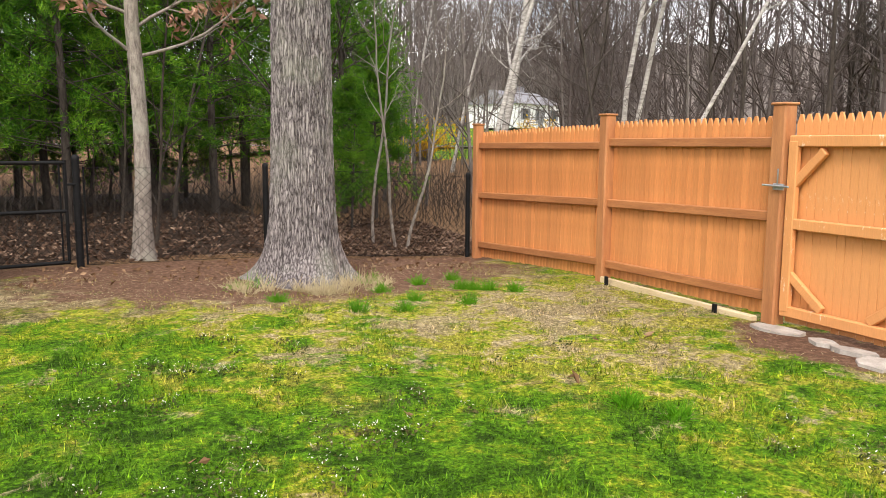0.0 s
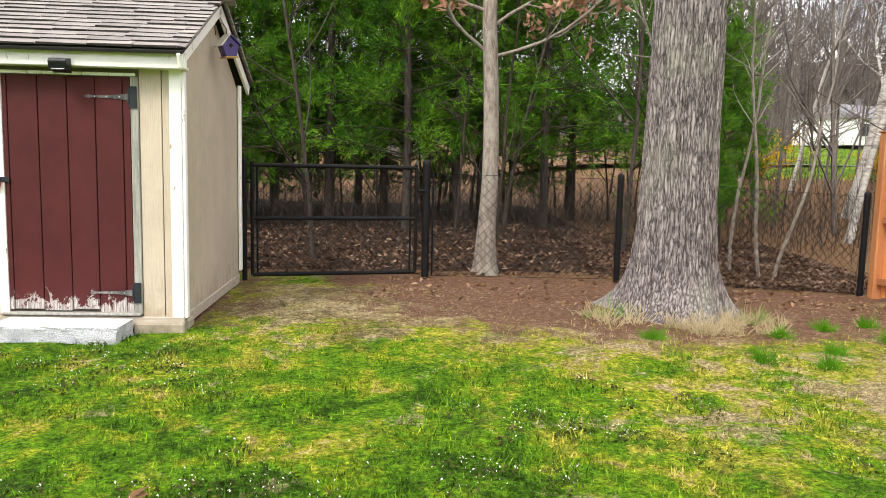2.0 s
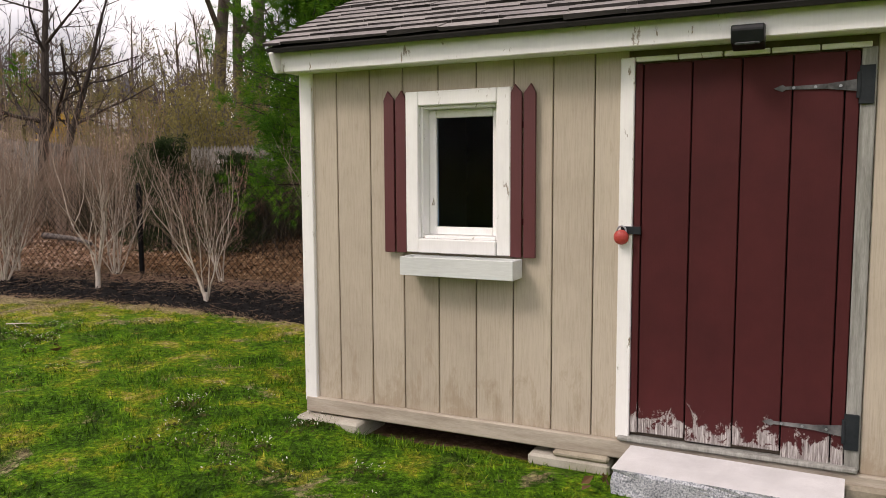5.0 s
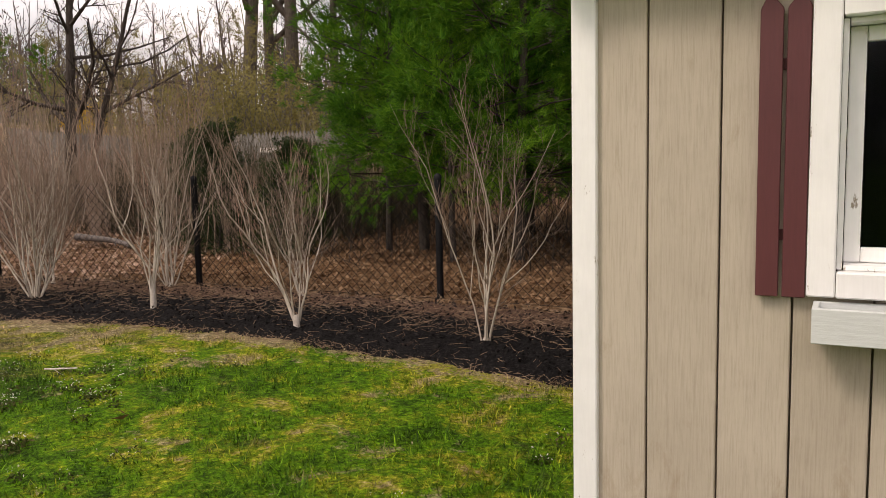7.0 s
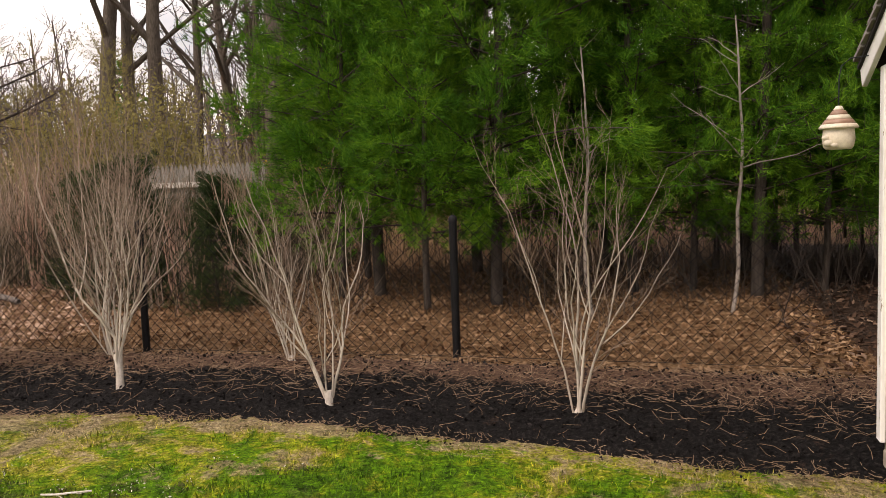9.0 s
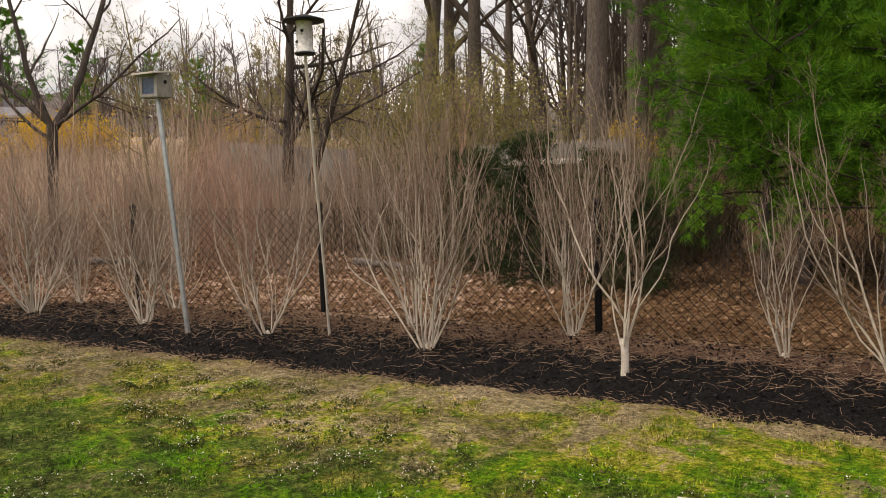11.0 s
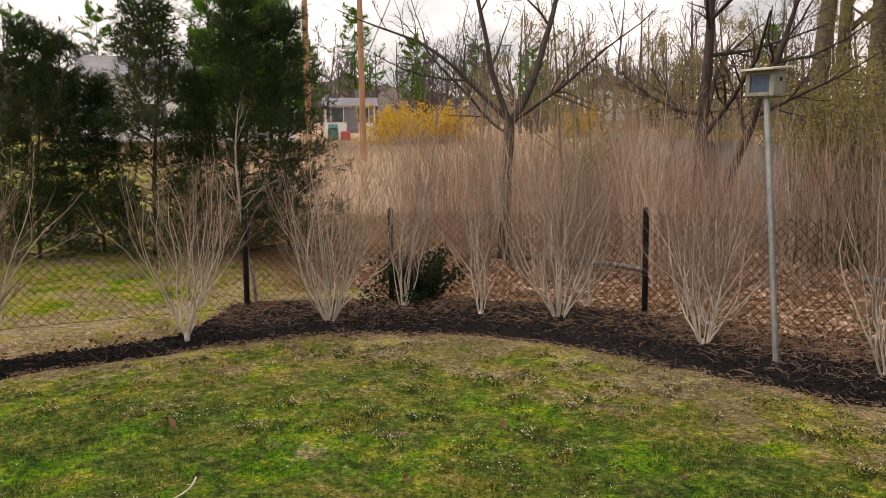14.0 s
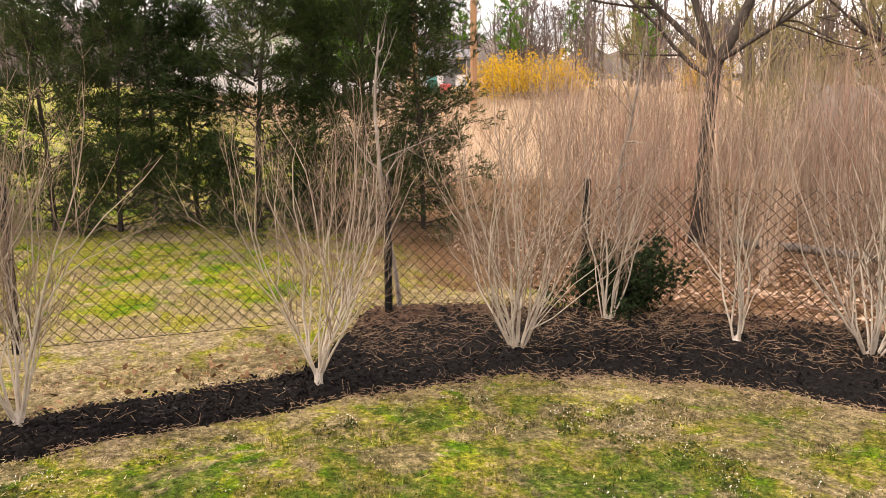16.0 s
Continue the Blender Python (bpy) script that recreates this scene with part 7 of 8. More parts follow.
# ---------------------------------------------------------------- bird boxes and feeder
def nest_box():
    x, y = -12.03, 2.25
    t = thing("nest_box", "weathered wooden nest box on a galvanised pole", "nest box", pose(x, y, gz(x, y) + 0.03))
    part("pole", rod((0, 0, -0.3), (-0.13, -0.10, 2.23), 0.024, 14), STEEL, t)
    m = pose(-0.14, -0.11, 2.22, 0, 2, 0) @ Matrix.Scale(0.86, 4)
    body = part("body", bmesh.new(), BOXWOOD, t, m=m)
    b = bmesh.new()
    box(0.016, 0.19, 0.24, (-0.145, 0, 0.13), 0.003, b)
    box(0.016, 0.19, 0.24, (0.145, 0, 0.13), 0.003, b)
    box(0.272, 0.016, 0.24, (0, 0.087, 0.13), 0.003, b)
    box(0.272, 0.172, 0.016, (0, 0, 0.012), 0.003, b)
    body.data = bm_mesh("body", b, BOXWOOD)
    fr = bmesh.new()
    for sx in (-0.12, 0.12):
        box(0.034, 0.018, 0.236, (sx, -0.088, 0.13), 0.002, fr)
    for sz in (0.03, 0.232):
        box(0.205, 0.018, 0.034, (0, -0.088, sz), 0.002, fr)
    part("front_frame", fr, BOXWOOD, body)
    part("panel", box(0.205, 0.006, 0.17, (0, -0.083, 0.131), 0), BLUEPANE, body, "dark blue front panel")
    # no opening: a flat near-black disc paints the dark of the hole
    part("entrance_hole", rod((0.152, 0.01, 0.17), (0.156, 0.01, 0.17), 0.022, 16), SHADEGAP, body)
    part("roof", box(0.37, 0.30, 0.02, (0, -0.02, 0.272), 0.003, rot=Matrix.Rotation(radians(7), 4, "X")), PALEROOF, body, "pale sloping board roof")


def tube_feeder():
    x, y = -10.78, 2.85
    t = thing("bird_feeder", "white tube feeder with a dark roof on a thin pole", "bird feeder", pose(x, y, gz(x, y) + 0.03))
    P = np.array([[(0, 0, -0.3), (0.04, -0.08, 0.6), (0.14, -0.24, 1.4), (0.28, -0.45, 2.50)]])
    part("pole", np_mesh("pole", *tubes(P, np.full((1, 4), 0.013), 10), PALEPOLE, True), None, t)
    v, f = lathe([(0.0, 0), (0.095, 0.0), (0.095, 0.012), (0.08, 0.02), (0.078, 0.28), (0.085, 0.285), (0.085, 0.30), (0.0, 0.30)], 20)
    body = part("tube", np_mesh("tube", v, f, FEEDWHITE, True), None, t, m=Matrix.Translation((0.28, -0.45, 2.49)) @ Matrix.Scale(0.85, 4))
    for a, z in ((200, 0.22), (250, 0.10), (300, 0.2), (240, 0.24), (180, 0.12)):
        c, s = math.cos(radians(a)), math.sin(radians(a))
        # near-black plug painted as a shaded port opening
        part("port", rod((0.076 * c, 0.076 * s, z), (0.086 * c, 0.086 * s, z), 0.016, 10), SHADEGAP, body)
        part("perch", rod((0.08 * c, 0.08 * s, z - 0.03), (0.12 * c, 0.12 * s, z - 0.03), 0.004, 6), HINGE, body)
    v, f = lathe([(0.0, 0.31), (0.19, 0.295), (0.205, 0.30), (0.20, 0.315), (0.10, 0.345), (0.03, 0.365), (0.0, 0.37)], 24)
    part("roof", np_mesh("roof", v, f, HINGE, True), None, t, "dark domed feeder roof", m=Matrix.Translation((0.28, -0.45, 2.49)) @ Matrix.Scale(0.85, 4))
    part("base_tray", np_mesh("base_tray", *lathe([(0.0, -0.02), (0.10, -0.02), (0.105, 0.0), (0.0, 0.0)], 20), HINGE, True), None, t, m=Matrix.Translation((0.28, -0.45, 2.49)) @ Matrix.Scale(0.85, 4))


def ceramic_house():
    x, y, z = -3.19, 2.17, 1.57
    t = thing("ceramic_birdhouse", "striped cream ceramic birdhouse hanging on a wire hook", "birdhouse", pose(x, y, z))
    v, f = lathe([(0.0, 0.0), (0.058, 0.0), (0.068, 0.012), (0.074, 0.05), (0.070, 0.095), (0.066, 0.105)], 22)
    part("body", np_mesh("body", v, f, CREAM, True), None, t)
    for i in range(5):
        r0, r1, z0 = 0.088 - i * 0.0165, 0.088 - (i + 0.8) * 0.0165, 0.10 + i * 0.022
        v, f = lathe([(0.0, z0), (r0, z0), (r0 + 0.002, z0 + 0.006), (r1 + 0.004, z0 + 0.022), (0, z0 + 0.022)], 20)
        part("roof_tier", np_mesh("roof_tier", v, f, CREAM if i % 2 == 0 else TERRA, True), None, t)
    for q, r in (((-0.055, -0.055, 0.030), 0.020), ((-0.068, -0.050, 0.056), 0.014), ((-0.030, -0.068, 0.018), 0.013)):
        b = bmesh.new()
        bmesh.ops.create_icosphere(b, subdivisions=2, radius=r, matrix=Matrix.Translation(q) @ Matrix.Diagonal((1.2, 0.8, 0.9, 1)))
        part("ornament", b, CREAM, t)
    hook = np.array([[(0, 0, 0.20), (0, 0, 0.28), (0.0, 0, 0.34), (0.01, 0, 0.40), (0.05, 0, 0.435), (0.13, -0.02, 0.44), (0.23, -0.04, 0.43)]])
    part("hook", np_mesh("hook", *tubes(hook, np.full((1, 7), 0.003), 6), HINGE, True), None, t)


def purple_house():
    t = thing("purple_birdhouse", "small purple wooden birdhouse hung on the gable", "birdhouse", pose(0.135, 1.02, 2.10, 0, -6, 38) @ Matrix.Scale(0.86, 4))
    o = [(-0.055, 0.0), (0.055, 0.0), (0.085, 0.10), (0.0, 0.19), (-0.085, 0.10)]
    part("body", prism(o, 0.11, "y", -0.06, 0.003), PURPLE, t)
    part("floor", box(0.13, 0.13, 0.014, (0, -0.005, -0.008), 0.002), OCHRE, t)
    # hole is a near-black disc, its darkness painted on
    part("entrance_hole", rod((0, -0.060, 0.10), (0, -0.064, 0.10), 0.02, 14), SHADEGAP, t)
    for s in (1, -1):
        part("roof", box(0.155, 0.15, 0.012, (s * 0.052, -0.005, 0.153), 0.002, rot=Matrix.Rotation(s * radians(46), 4, "Y")), PURPLE if s > 0 else PALEROOF, t)
    hk = np.array([[(0, 0, 0.205), (0, 0, 0.26), (-0.03, 0, 0.31), (-0.09, 0.0, 0.32), (-0.115, 0.0, 0.28), (-0.115, 0, 0.2)]])
    part("hook", np_mesh("hook", *tubes(hk, np.full((1, 6), 0.005), 6), HINGE, True), None, t)


nest_box()
tube_feeder()
ceramic_house()
purple_house()


# ---------------------------------------------------------------- past the fences
def fallen_log(x, y, L, r, turn, tilt, seed):
    rng = np.random.default_rng(seed)
    P = lines(rng, np.array([[0, 0, 0]]), np.array([[1.0, 0, tilt]]), np.array([L]), 10, 0, 0.04)
    R = (r * np.linspace(1, 0.6, 10))[None]
    P1, R1 = offshoots(rng, P, R, 2, 0.3, 0.95, 50, 0.25, 5, 0.2, 0.12)
    t = thing("fallen_log", "grey fallen log in the thicket", "log", pose(x, y, gz(x, y) + r + 0.12, 0, 0, turn), "fallen logs")
    part("trunk", np_mesh("trunk", *tubes(P, R, 10), GREYBARK, True), None, t)
    for Q, q in zip(P1, R1):
        part("side_limb", np_mesh("side_limb", *tubes(Q[None], q[None], 5), GREYBARK, True), None, t)


fallen_log(-17.9, 4.4, 2.4, 0.06, 12, 0.02, 5)
fallen_log(-13.4, 6.2, 1.2, 0.06, 3, 0.0, 7)


def stump():
    x, y = -19.5, 10.2
    t = thing("broken_stump", "broken pale stump leaning against a tree", "stump", pose(x, y, gz(x, y)))
    P = np.array([[(0.3, 0, 0), (0.15, 0, 0.7), (-0.25, 0, 1.25), (-0.75, 0, 1.75)]])
    part("trunk", np_mesh("trunk", *tubes(P, np.array([[0.26, 0.24, 0.22, 0.17]]), 12), YOUNGBARK, True), None, t)


stump()


def back_stockade():
    """Silvered stockade far behind the thicket."""
    f = thing("stockade_fence", "weathered pale stockade fence behind the thicket", "fence")
    me = bm_mesh("picket", prism([(-0.048, 0), (0.048, 0), (0.048, 1.62), (0.012, 1.72), (-0.012, 1.72), (-0.048, 1.62)], 0.02, "y"), OLDPICKET)
    for i in range(110):
        x = -22.4 + i * 0.103
        y = 11.2 - 0.02 * (x + 20)
        if -17.6 < x < -14.4:
            continue
        part("picket", me, None, f, m=Matrix.Translation((x, y, gz(x, y) + 0.02 + 0.012 * math.sin(i * 3.7))))
    for z in (0.4, 1.3):
        for xa in (-22.45, -21.2, -14.4):
            y = 11.2 - 0.02 * (xa + 20)
            part("rail", box(3.1, 0.06, 0.09, (xa + 1.55, y + 0.055, gz(xa + 1.5, y) + z), 0.005), OLDPICKET, f)

    part("board", box(1.7, 0.04, 0.10, (-12.7, 11.0, gz(-12.7, 11.0) + 1.36), 0.006), PALEROOF, f, "pale horizontal board on the fence")


back_stockade()


def utility_pole(x, y, h, lean, mat=POLEWOOD):
    t = thing("utility_pole", "orange-brown wooden utility pole with guy wires", "utility pole", pose(x, y, gz(x, y)), "utility poles")
    part("shaft", rod((0, 0, -0.5), (lean, 0, h), 0.13, 14, 0.10), mat, t)
    part("crossarm", box(2.2, 0.1, 0.12, (lean * 0.95, 0, h * 0.94), 0.01), mat, t)
    return t


UP1 = polar(-6.63, -2.67, 67.9, 33)
UP2 = polar(-6.63, -2.67, 64.2, 33)
u1 = utility_pole(*UP1, 12, -0.25)
u2 = utility_pole(*UP2, 12, -0.15)
for s, e in (((0, 0, 3.6), (1.1, 2.3, 9.5)), ((0, 0, 6.2), (-1.0, -1.8, 8.8))):
    part("guy_wire", rod(s, e, 0.03, 6), STEEL, u2)


def house(name, label, x, y, w, d, h, turn, rh=1.6, wins=4, lift=0.0):
    t = thing(name, label, "house", pose(x, y, gz(x, y) + lift, 0, 0, turn))
    part("wall", box(w, d, h, (0, 0, h / 2), 0), HOUSEWHITE, t)
    part("roof", prism([(-d / 2 - 0.35, h), (d / 2 + 0.35, h), (0, h + rh)], w + 0.5, "x", -w / 2 - 0.25), HOUSEROOF, t)
    for i in range(wins):
        xx = -w / 2 + (i + 0.5) * w / wins
        for k in range(max(1, int(h // 2.4))):
            wd = part("window", box(0.95, 0.06, 1.2, (xx, -d / 2 - 0.02, 1.5 + 2.6 * k), 0), HOUSEGLASS, t)
            part("window_frame", box(1.15, 0.04, 0.1, (xx, -d / 2 - 0.06, 2.14 + 2.6 * k), 0), HOUSEWHITE, wd)
            for sx in (-0.72, 0.72):
                part("shutter", box(0.32, 0.05, 1.25, (xx + sx, -d / 2 - 0.03, 1.5 + 2.6 * k), 0), HOUSEROOF, wd)
    part("door", box(0.95, 0.07, 2.05, (0.2, -d / 2 - 0.025, 1.02), 0), HOUSEROOF, t)
    part("chimney", box(0.7, 0.6, 1.4, (w * 0.2, 0.4, h + rh), 0), HOUSEROOF, t)
    return t


hx, hy = polar(1.99, -6.87, -29.9, 92)
house("white_house", "white two-storey house with a grey roof beyond the woods", hx, hy, 8.6, 7, 2.6, 25, 1.6, 3, 0.2)
hx, hy = polar(-6.63, -2.67, 63.5, 70)
house("far_house", "small white house at the end of the field", hx, hy, 4.2, 5, 2.2, 62, 0.9, 2, -0.2)
hx, hy = polar(-8.6, -3.93, 72.9, 52)
house("neighbour_house", "white house with a porch behind the cedars", hx, hy, 12, 8, 3.4, 78, 1.8, 5, 0.0)
hx, hy = polar(-0.37, -3.47, 48.0, 85)
house("far_house", "small pale house across the dry field", hx, hy, 8, 6, 2.8, -40, 1.5, 3, 0.5)


def playset():
    x, y = polar(-6.63, -2.67, 65.0, 52)
    t = thing("play_set", "coloured plastic play set with a wooden rail", "play set", pose(x, y, gz(x, y), 0, 0, 65) @ Matrix.Scale(0.6, 4))
    part("slide", box(1.0, 1.6, 0.9, (1.0, 0, 0.5), 0.1), REDPLASTIC, t)
    part("tower", box(1.1, 1.0, 1.3, (-0.3, 0, 0.65), 0.15), GREENPLASTIC, t)
    part("roof", prism([(-0.6, 1.3), (0.6, 1.3), (0, 1.7)], 1.0, "x", -0.8), GREENPLASTIC, t)
    for i in range(7):
        part("post", box(0.1, 0.1, 1.3, (-1.5 - i * 0.55, 0.3, 0.65), 0), POLEWOOD, t)
    part("rail", box(3.6, 0.06, 0.1, (-3.1, 0.36, 1.2), 0), POLEWOOD, t)
    part("rail", box(3.6, 0.06, 0.1, (-3.1, 0.36, 0.6), 0), POLEWOOD, t)


playset()


def flowering_bush(x, y, w, h, seed, label="yellow forsythia in bloom", mat=FORSYTHIA, n=4200, cat="bush", name="forsythia_bush"):
    rng = np.random.default_rng(seed)
    t = thing(name, label, cat, pose(x, y, gz(x, y)))
    k = 70
    s = rng.normal(0, 0.12 * w, (k, 3)) * np.array([1, 1, 0])
    P0 = lines(rng, s, rng.normal(0, 0.55, (k, 3)) + np.array([0, 0, 1]), h * rng.uniform(0.7, 1.15, k), 7, -0.2, 0.1)
    P0[:, :, :2] *= w / max(1e-6, 2.2 * np.abs(P0[:, :, :2]).max()) * 1.6
    R0 = 0.018 * np.linspace(1, 0.3, 7)[None].repeat(k, 0)
    part("branchwork", np_mesh("branchwork", *tubes(P0, R0, 4), GREYBARK), None, t)
    pts = P0[:, 2:].reshape(-1, 3)
    at = pts[rng.integers(0, len(pts), n)] + rng.normal(0, 0.10 * h / 2, (n, 3))
    v, f = leaves(rng, at, 0.06 * max(1, h / 2) if mat is FORSYTHIA else 0.05)
    part("blossom", np_mesh("blossom", v, f, mat), None, t)


for az, d, w, h, ex, ey, sd in ((-23.2, 36, 3.0, 1.9, 1.99, -6.87, 1), (-31.4, 38, 2.4, 1.9, 1.99, -6.87, 2), (57.0, 42, 6.0, 2.2, -8.6, -3.93, 3), (55.0, 43, 5.0, 2.0, -8.6, -3.93, 4), (58.6, 45, 4.0, 2.0, -8.6, -3.93, 5), (49.0, 50, 3.0, 2.0, -5.55, -2.35, 6)):
    flowering_bush(*polar(ex, ey, az, d), w, h, sd)
flowering_bush(*polar(-6.63, -2.67, 19.8, 27), 3.2, 2.1, 7)
for az, d, w, h, sd in ((31, 20, 4.0, 3.6, 21), (35, 21, 4.5, 3.8, 22), (38, 22, 4.0, 3.4, 23)):
    flowering_bush(*polar(-5.55, -2.35, az, d), w, h, sd, "tall olive budding bush at the field edge", OLIVE, 7000, "bush", "budding_bush")

rd = box(60, 3.2, 0.04, (0, 0, 0), 0)
rx_, ry_ = polar(1.99, -6.87, -27, 50)
tagged(part("far_road", rd, ASPHALT, None, m=pose(rx_, ry_, gz(rx_, ry_) + 0.05, 0, 0, 20)), "pale road past the woods", "road", kind="structure")


def far_woods(seed, n, az0, az1, d0, d1, h0, h1, label, per1=11, per2=5, r0=0.06, r1=0.17, mat=TWIGGREY, o=(-4, -3), lane=True):
    """A treeline: trunks, limbs and twigs of many leafless trees."""
    rng = np.random.default_rng(seed)
    az = np.radians(rng.uniform(az0, az1, n))
    d = rng.uniform(d0, d1, n)
    x, y = o[0] - d * np.sin(az), o[1] + d * np.cos(az)
    a = np.degrees(np.arctan2(x - 1.95, y + 6.6))
    k = (a < 19) | (a > 33.5) | (not lane)
    x, y, n = x[k], y[k], int(k.sum())
    s = np.stack([x, y, rise(x, y) - 0.2], -1)
    P0 = lines(rng, s, rng.normal(0, 0.06, (n, 3)) + np.array([0, 0, 1]), rng.uniform(h0, h1, n), 4, 0.1, 0.03)
    R0 = rng.uniform(r0, r1, n)[:, None] * np.linspace(1, 0.2, 4)[None]
    P1, R1 = offshoots(rng, P0, R0, per1, 0.1, 1, 45, 0.42, 3, 0.4, 0.08)
    P2, R2 = offshoots(rng, P1, R1, per2, 0.1, 1, 40, 0.55, 2, 0.3, 0.1, 0.8)
    R2 = np.maximum(R2, 0.0004 * d0)
    v, f = joined([tubes(P0, R0, 4), tubes(P1, R1, 3), tubes(P2, R2, 3)])
    tagged(new("far_woods", np_mesh("far_woods", v, f, mat)), label, "woods", kind="stuff")


far_woods(500, 260, -18, 56, 50, 95, 5.0, 9.6, "distant grey leafless woods around the field")
far_woods(506, 70, 30, 52, 60, 92, 5.0, 7.5, "grey leafless woods at the far side of the field")
far_woods(502, 230, 54, 115, 88, 106, 6.5, 11, "distant grey leafless woods behind the houses")
far_woods(503, 150, -38, -16, 98, 120, 13, 24, "hazy leafless woods behind the white house", 9, 5, 0.08, 0.2, TWIGGREY, (1.99, -6.87), False)
far_woods(505, 40, -34, -18, 18, 60, 7, 14, "thin leafless trees in front of the white house", 10, 6, 0.025, 0.07, GREYBARK, (1.99, -6.87), False)
far_woods(504, 110, 9, 25.5, 29, 46, 9, 15, "dark leafless woods behind the pines", 10, 5, 0.05, 0.13, TALLBARK, (-6.3, -2.6))
far_woods(501, 260, -85, -33, 24, 55, 7, 13, "grey leafless woods beyond the wooden fence", 13, 6, 0.03, 0.10)


def wooded_hill():
    """Low wooded rise that closes the horizon all round."""
    n, m = 720, 9
    a = np.linspace(0, 2 * np.pi, n, endpoint=False)
    h = np.array([11.0 + 4.5 * max(0.0, min(1.0, (math.degrees(t if t < math.pi else t - 2 * math.pi) - 52) / 12)) + 5.0 * max(0.0, min(1.0, (-20 - math.degrees(t if t < math.pi else t - 2 * math.pi)) / 8)) + 1.6 * noise.noise((math.cos(t) * 3, math.sin(t) * 3, 0)) + 1.6 * noise.noise((math.cos(t) * 22, math.sin(t) * 22, 4)) + 1.2 * noise.noise((math.cos(t) * 80, math.sin(t) * 80, 9)) for t in a])
    V = []
    for k in range(m):
        u = k / (m - 1)
        d = 112 + 30 * u + 2.0 * np.sin(a * 60 + k)
        V.append(np.stack([-4 - d * np.sin(a), -3 + d * np.cos(a), -1 + (h + 2.0) * np.sin(u * math.pi / 2) + 0.5 * np.sin(a * 140 + 2 * k) * u], -1))
    V = np.concatenate(V)
    i = (np.arange(m - 1)[:, None] * n + np.arange(n)[None]).ravel()
    j = (np.arange(m - 1)[:, None] * n + (np.arange(n)[None] + 1) % n).ravel()
    hill = surface("hazy_wooded_hill", (0.095, 0.08, 0.072), (0.17, 0.145, 0.13), 0.12, 1.4, 1.0, stretch=(1, 1, 0.6), bumps=0.6, dist=0.6, vary=0.0)
    tagged(new("backdrop", np_mesh("backdrop", V, np.stack([i, j, j + n, i + n], -1), hill, True)), "hazy brown wooded rise on the horizon", "hill", kind="structure")


wooded_hill()
FARPINE = pine_mesh(35, 11.0, 3.0, 3.4, 6, 0.24, 0.045, 5, 0.1, 0.85)
for i in range(34):
    az = -20 + i * 3.6 + rp.uniform(-1.5, 1.5)
    if az < 52 and i % 4:
        continue
    x, y = polar(-5, -3, az, rp.uniform(52, 88) if az < 52 else rp.uniform(86, 98))
    plant("far_pine", FARPINE, "distant dark pine above the treeline", "pine", x, y, rp.uniform(0, 360), rp.uniform(0.55, 0.8) if az < 52 else rp.uniform(0.85, 1.25), "pines on the skyline", TN)


def tall_dry_grass():
    """Standing dead grass over the rising field."""
    rng = np.random.default_rng(480)
    n = 14000
    d, a = rng.uniform(0, 1, n) ** 0.8 * 34 + 15.5, np.radians(rng.uniform(38, 84, n))
    x, y = -6 - d * np.sin(a), -3 + d * np.cos(a)
    k = (masks(x, y)[2] > 0.45) | ((x < -19) & (y > 1.5))
    x, y = x[k], y[k]
    n = len(x)
    s = np.stack([x, y, rise(x, y) - 0.02], -1)
    P = lines(rng, s, rng.normal(0, 0.25, (n, 3)) + np.array([0, 0, 1]), rng.uniform(0.2, 0.75, n), 3, -0.3, 0.12)
    v, f = tubes(P, 0.008 * np.linspace(1, 0.3, 3)[None].repeat(n, 0), 3)
    tagged(new("tall_dry_grass", np_mesh("tall_dry_grass", v, f, FIELDGRASS)), "standing tan dead grass on the field", "grass", kind="stuff")


tall_dry_grass()


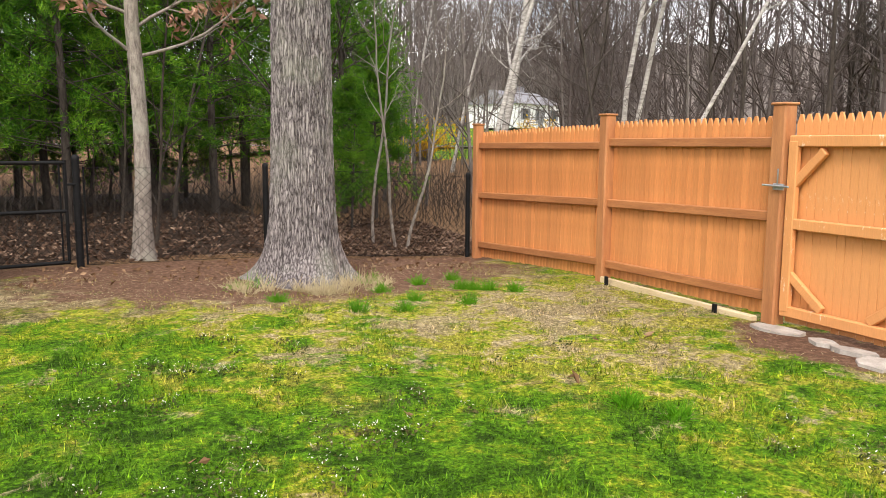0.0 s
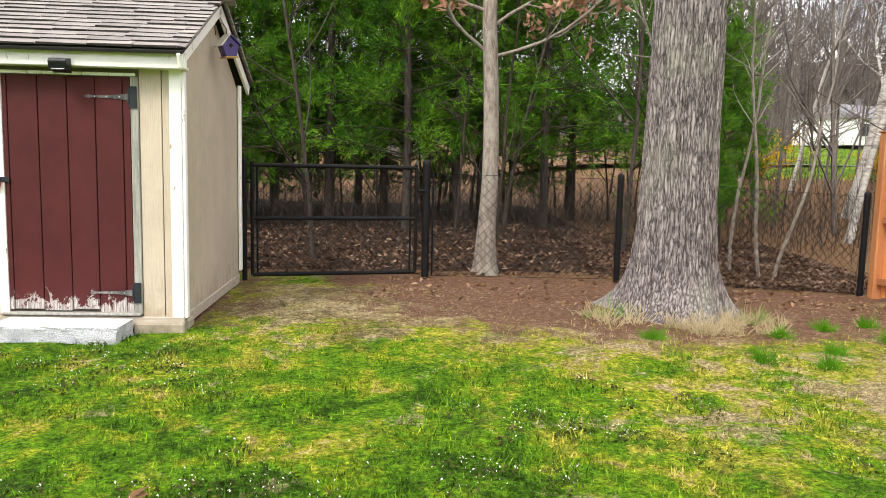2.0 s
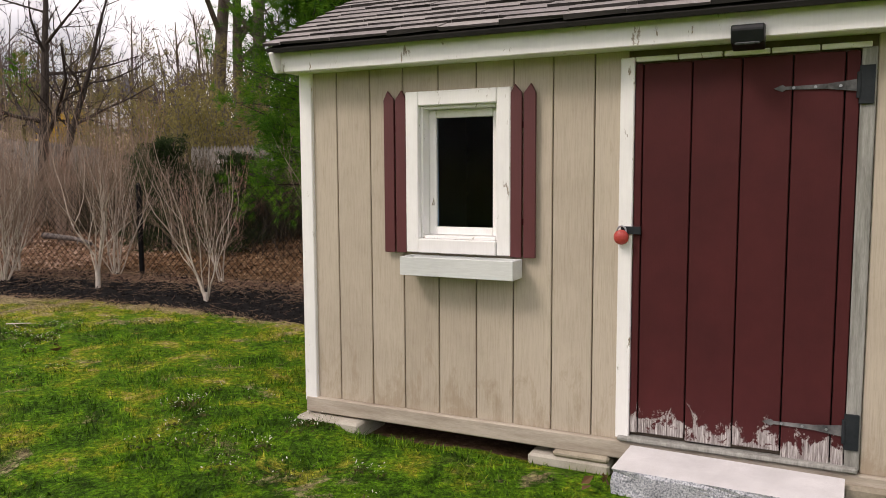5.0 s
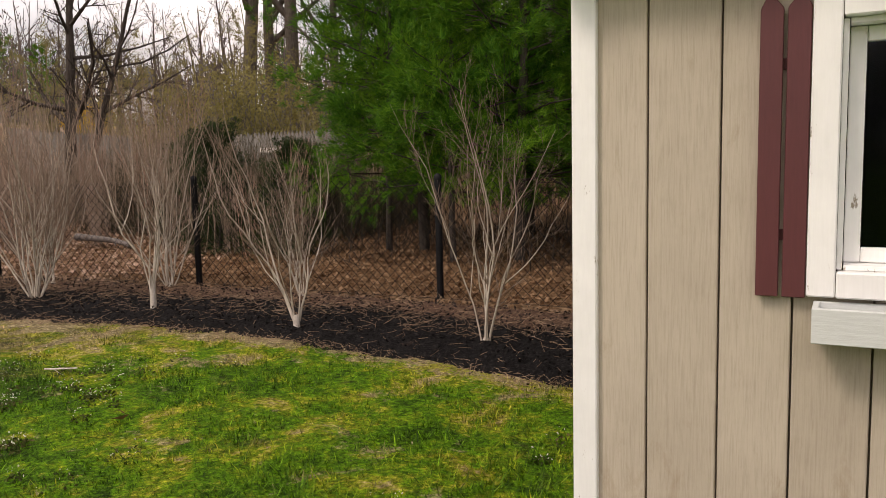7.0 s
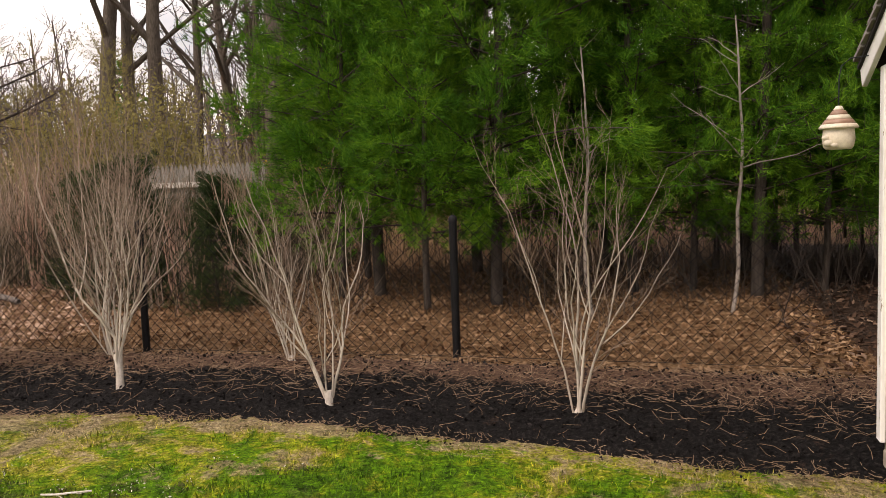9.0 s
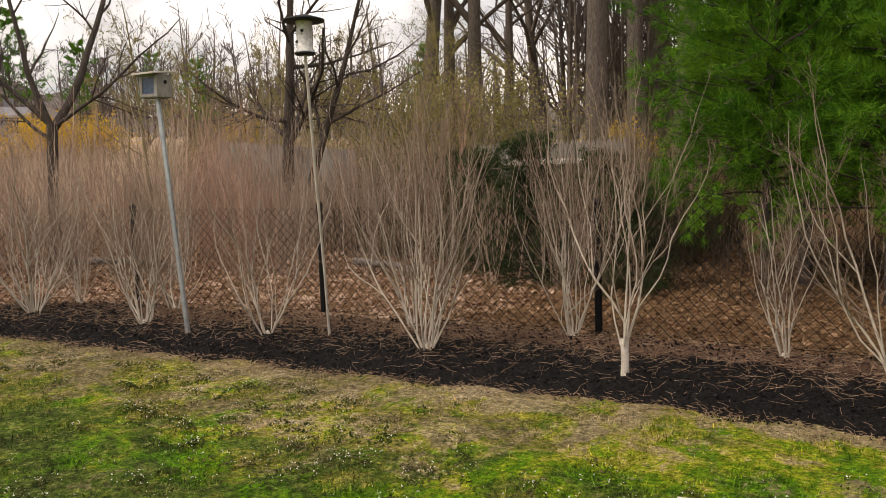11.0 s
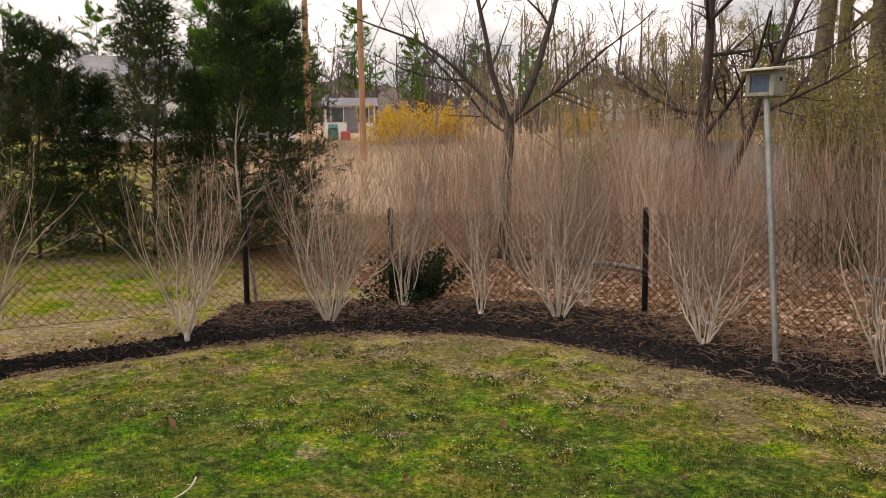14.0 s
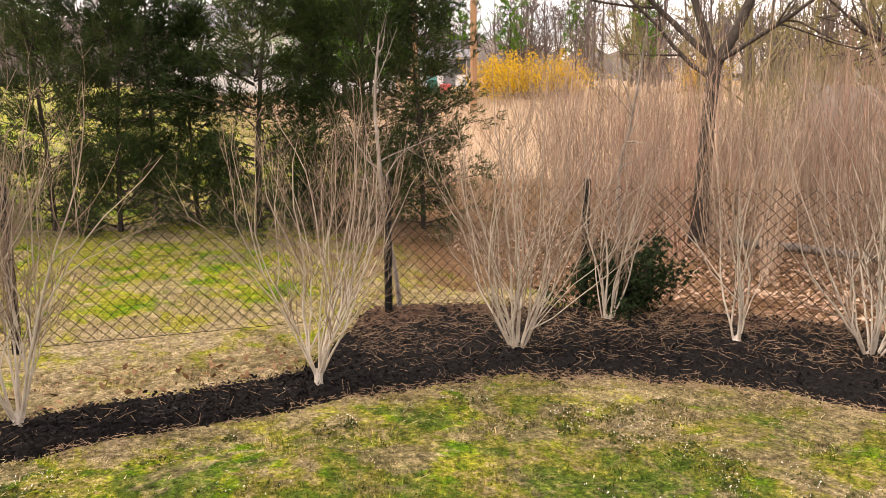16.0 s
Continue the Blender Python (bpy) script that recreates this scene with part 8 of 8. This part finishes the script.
for az, d, s in ((69.8, 42, 1.5), (71.6, 40, 1.8), (73.6, 41, 1.7)):
    x, y = polar(-6.63, -2.67, az, d)
    plant("far_pine", PINES[5], "green pine at the edge of the field", "pine", x, y, rp.uniform(0, 360), s, "pines at the field edge", TN)


# ---------------------------------------------------------------- small things on the lawn
def dead_leaf(x, y, seed, s=0.06):
    rng = np.random.default_rng(seed)
    v, f = leaves(rng, np.zeros((2, 3)) + rng.normal(0, 0.012, (2, 3)), s * 0.8, 0.5)
    tagged(part("dead_leaf", np_mesh("dead_leaf", v, f, LITTER), None, None, m=pose(x, y, gz(x, y) + 0.045)), "curled brown leaf on the grass", "leaf", "fallen leaves on the lawn")


for i, (x, y) in enumerate(((4.55, -3.2), (5.6, -2.6), (5.2, -2.5), (3.4, -3.4), (2.3, -3.6), (0.6, -2.9), (-1.25, -0.35), (-1.3, -0.42), (-10.5, -1.1), (-9.4, -2.0), (-11.8, -1.6), (-10.9, -0.4), (-8.0, 0.1), (-12.2, -0.6), (-13.4, -2.4), (-5.6, 0.4), (-12.9, -3.1), (-11.6, -2.8))):
    dead_leaf(x, y, 600 + i)


def stick(x, y, turn, L, seed):
    rng = np.random.default_rng(seed)
    P = lines(rng, np.zeros((1, 3)), np.array([[1, 0, 0.05]]), np.array([L]), 6, 0, 0.2)
    P[:, :, 2] = np.abs(P[:, :, 2]) * 0.3
    P1, R1 = offshoots(rng, P, np.full((1, 6), 0.005), 2, 0.3, 0.8, 40, 0.4, 3, 0, 0.1)
    v, f = joined([tubes(P, np.full((1, 6), 0.005), 5), tubes(P1, R1, 4)])
    tagged(part("stick", np_mesh("stick", v, f, TWIGPALE), None, None, m=pose(x, y, gz(x, y) + 0.03, 0, 0, turn)), "broken pale twig lying on the grass", "stick", "twigs on the lawn")


for i, (x, y, a, L) in enumerate(((-12.3, -2.7, 120, 0.26), (-11.9, -2.4, 30, 0.14), (-6.9, 0.9, 10, 0.26), (-2.3, -1.6, 150, 0.14))):
    stick(x, y, a, L, 700 + i)
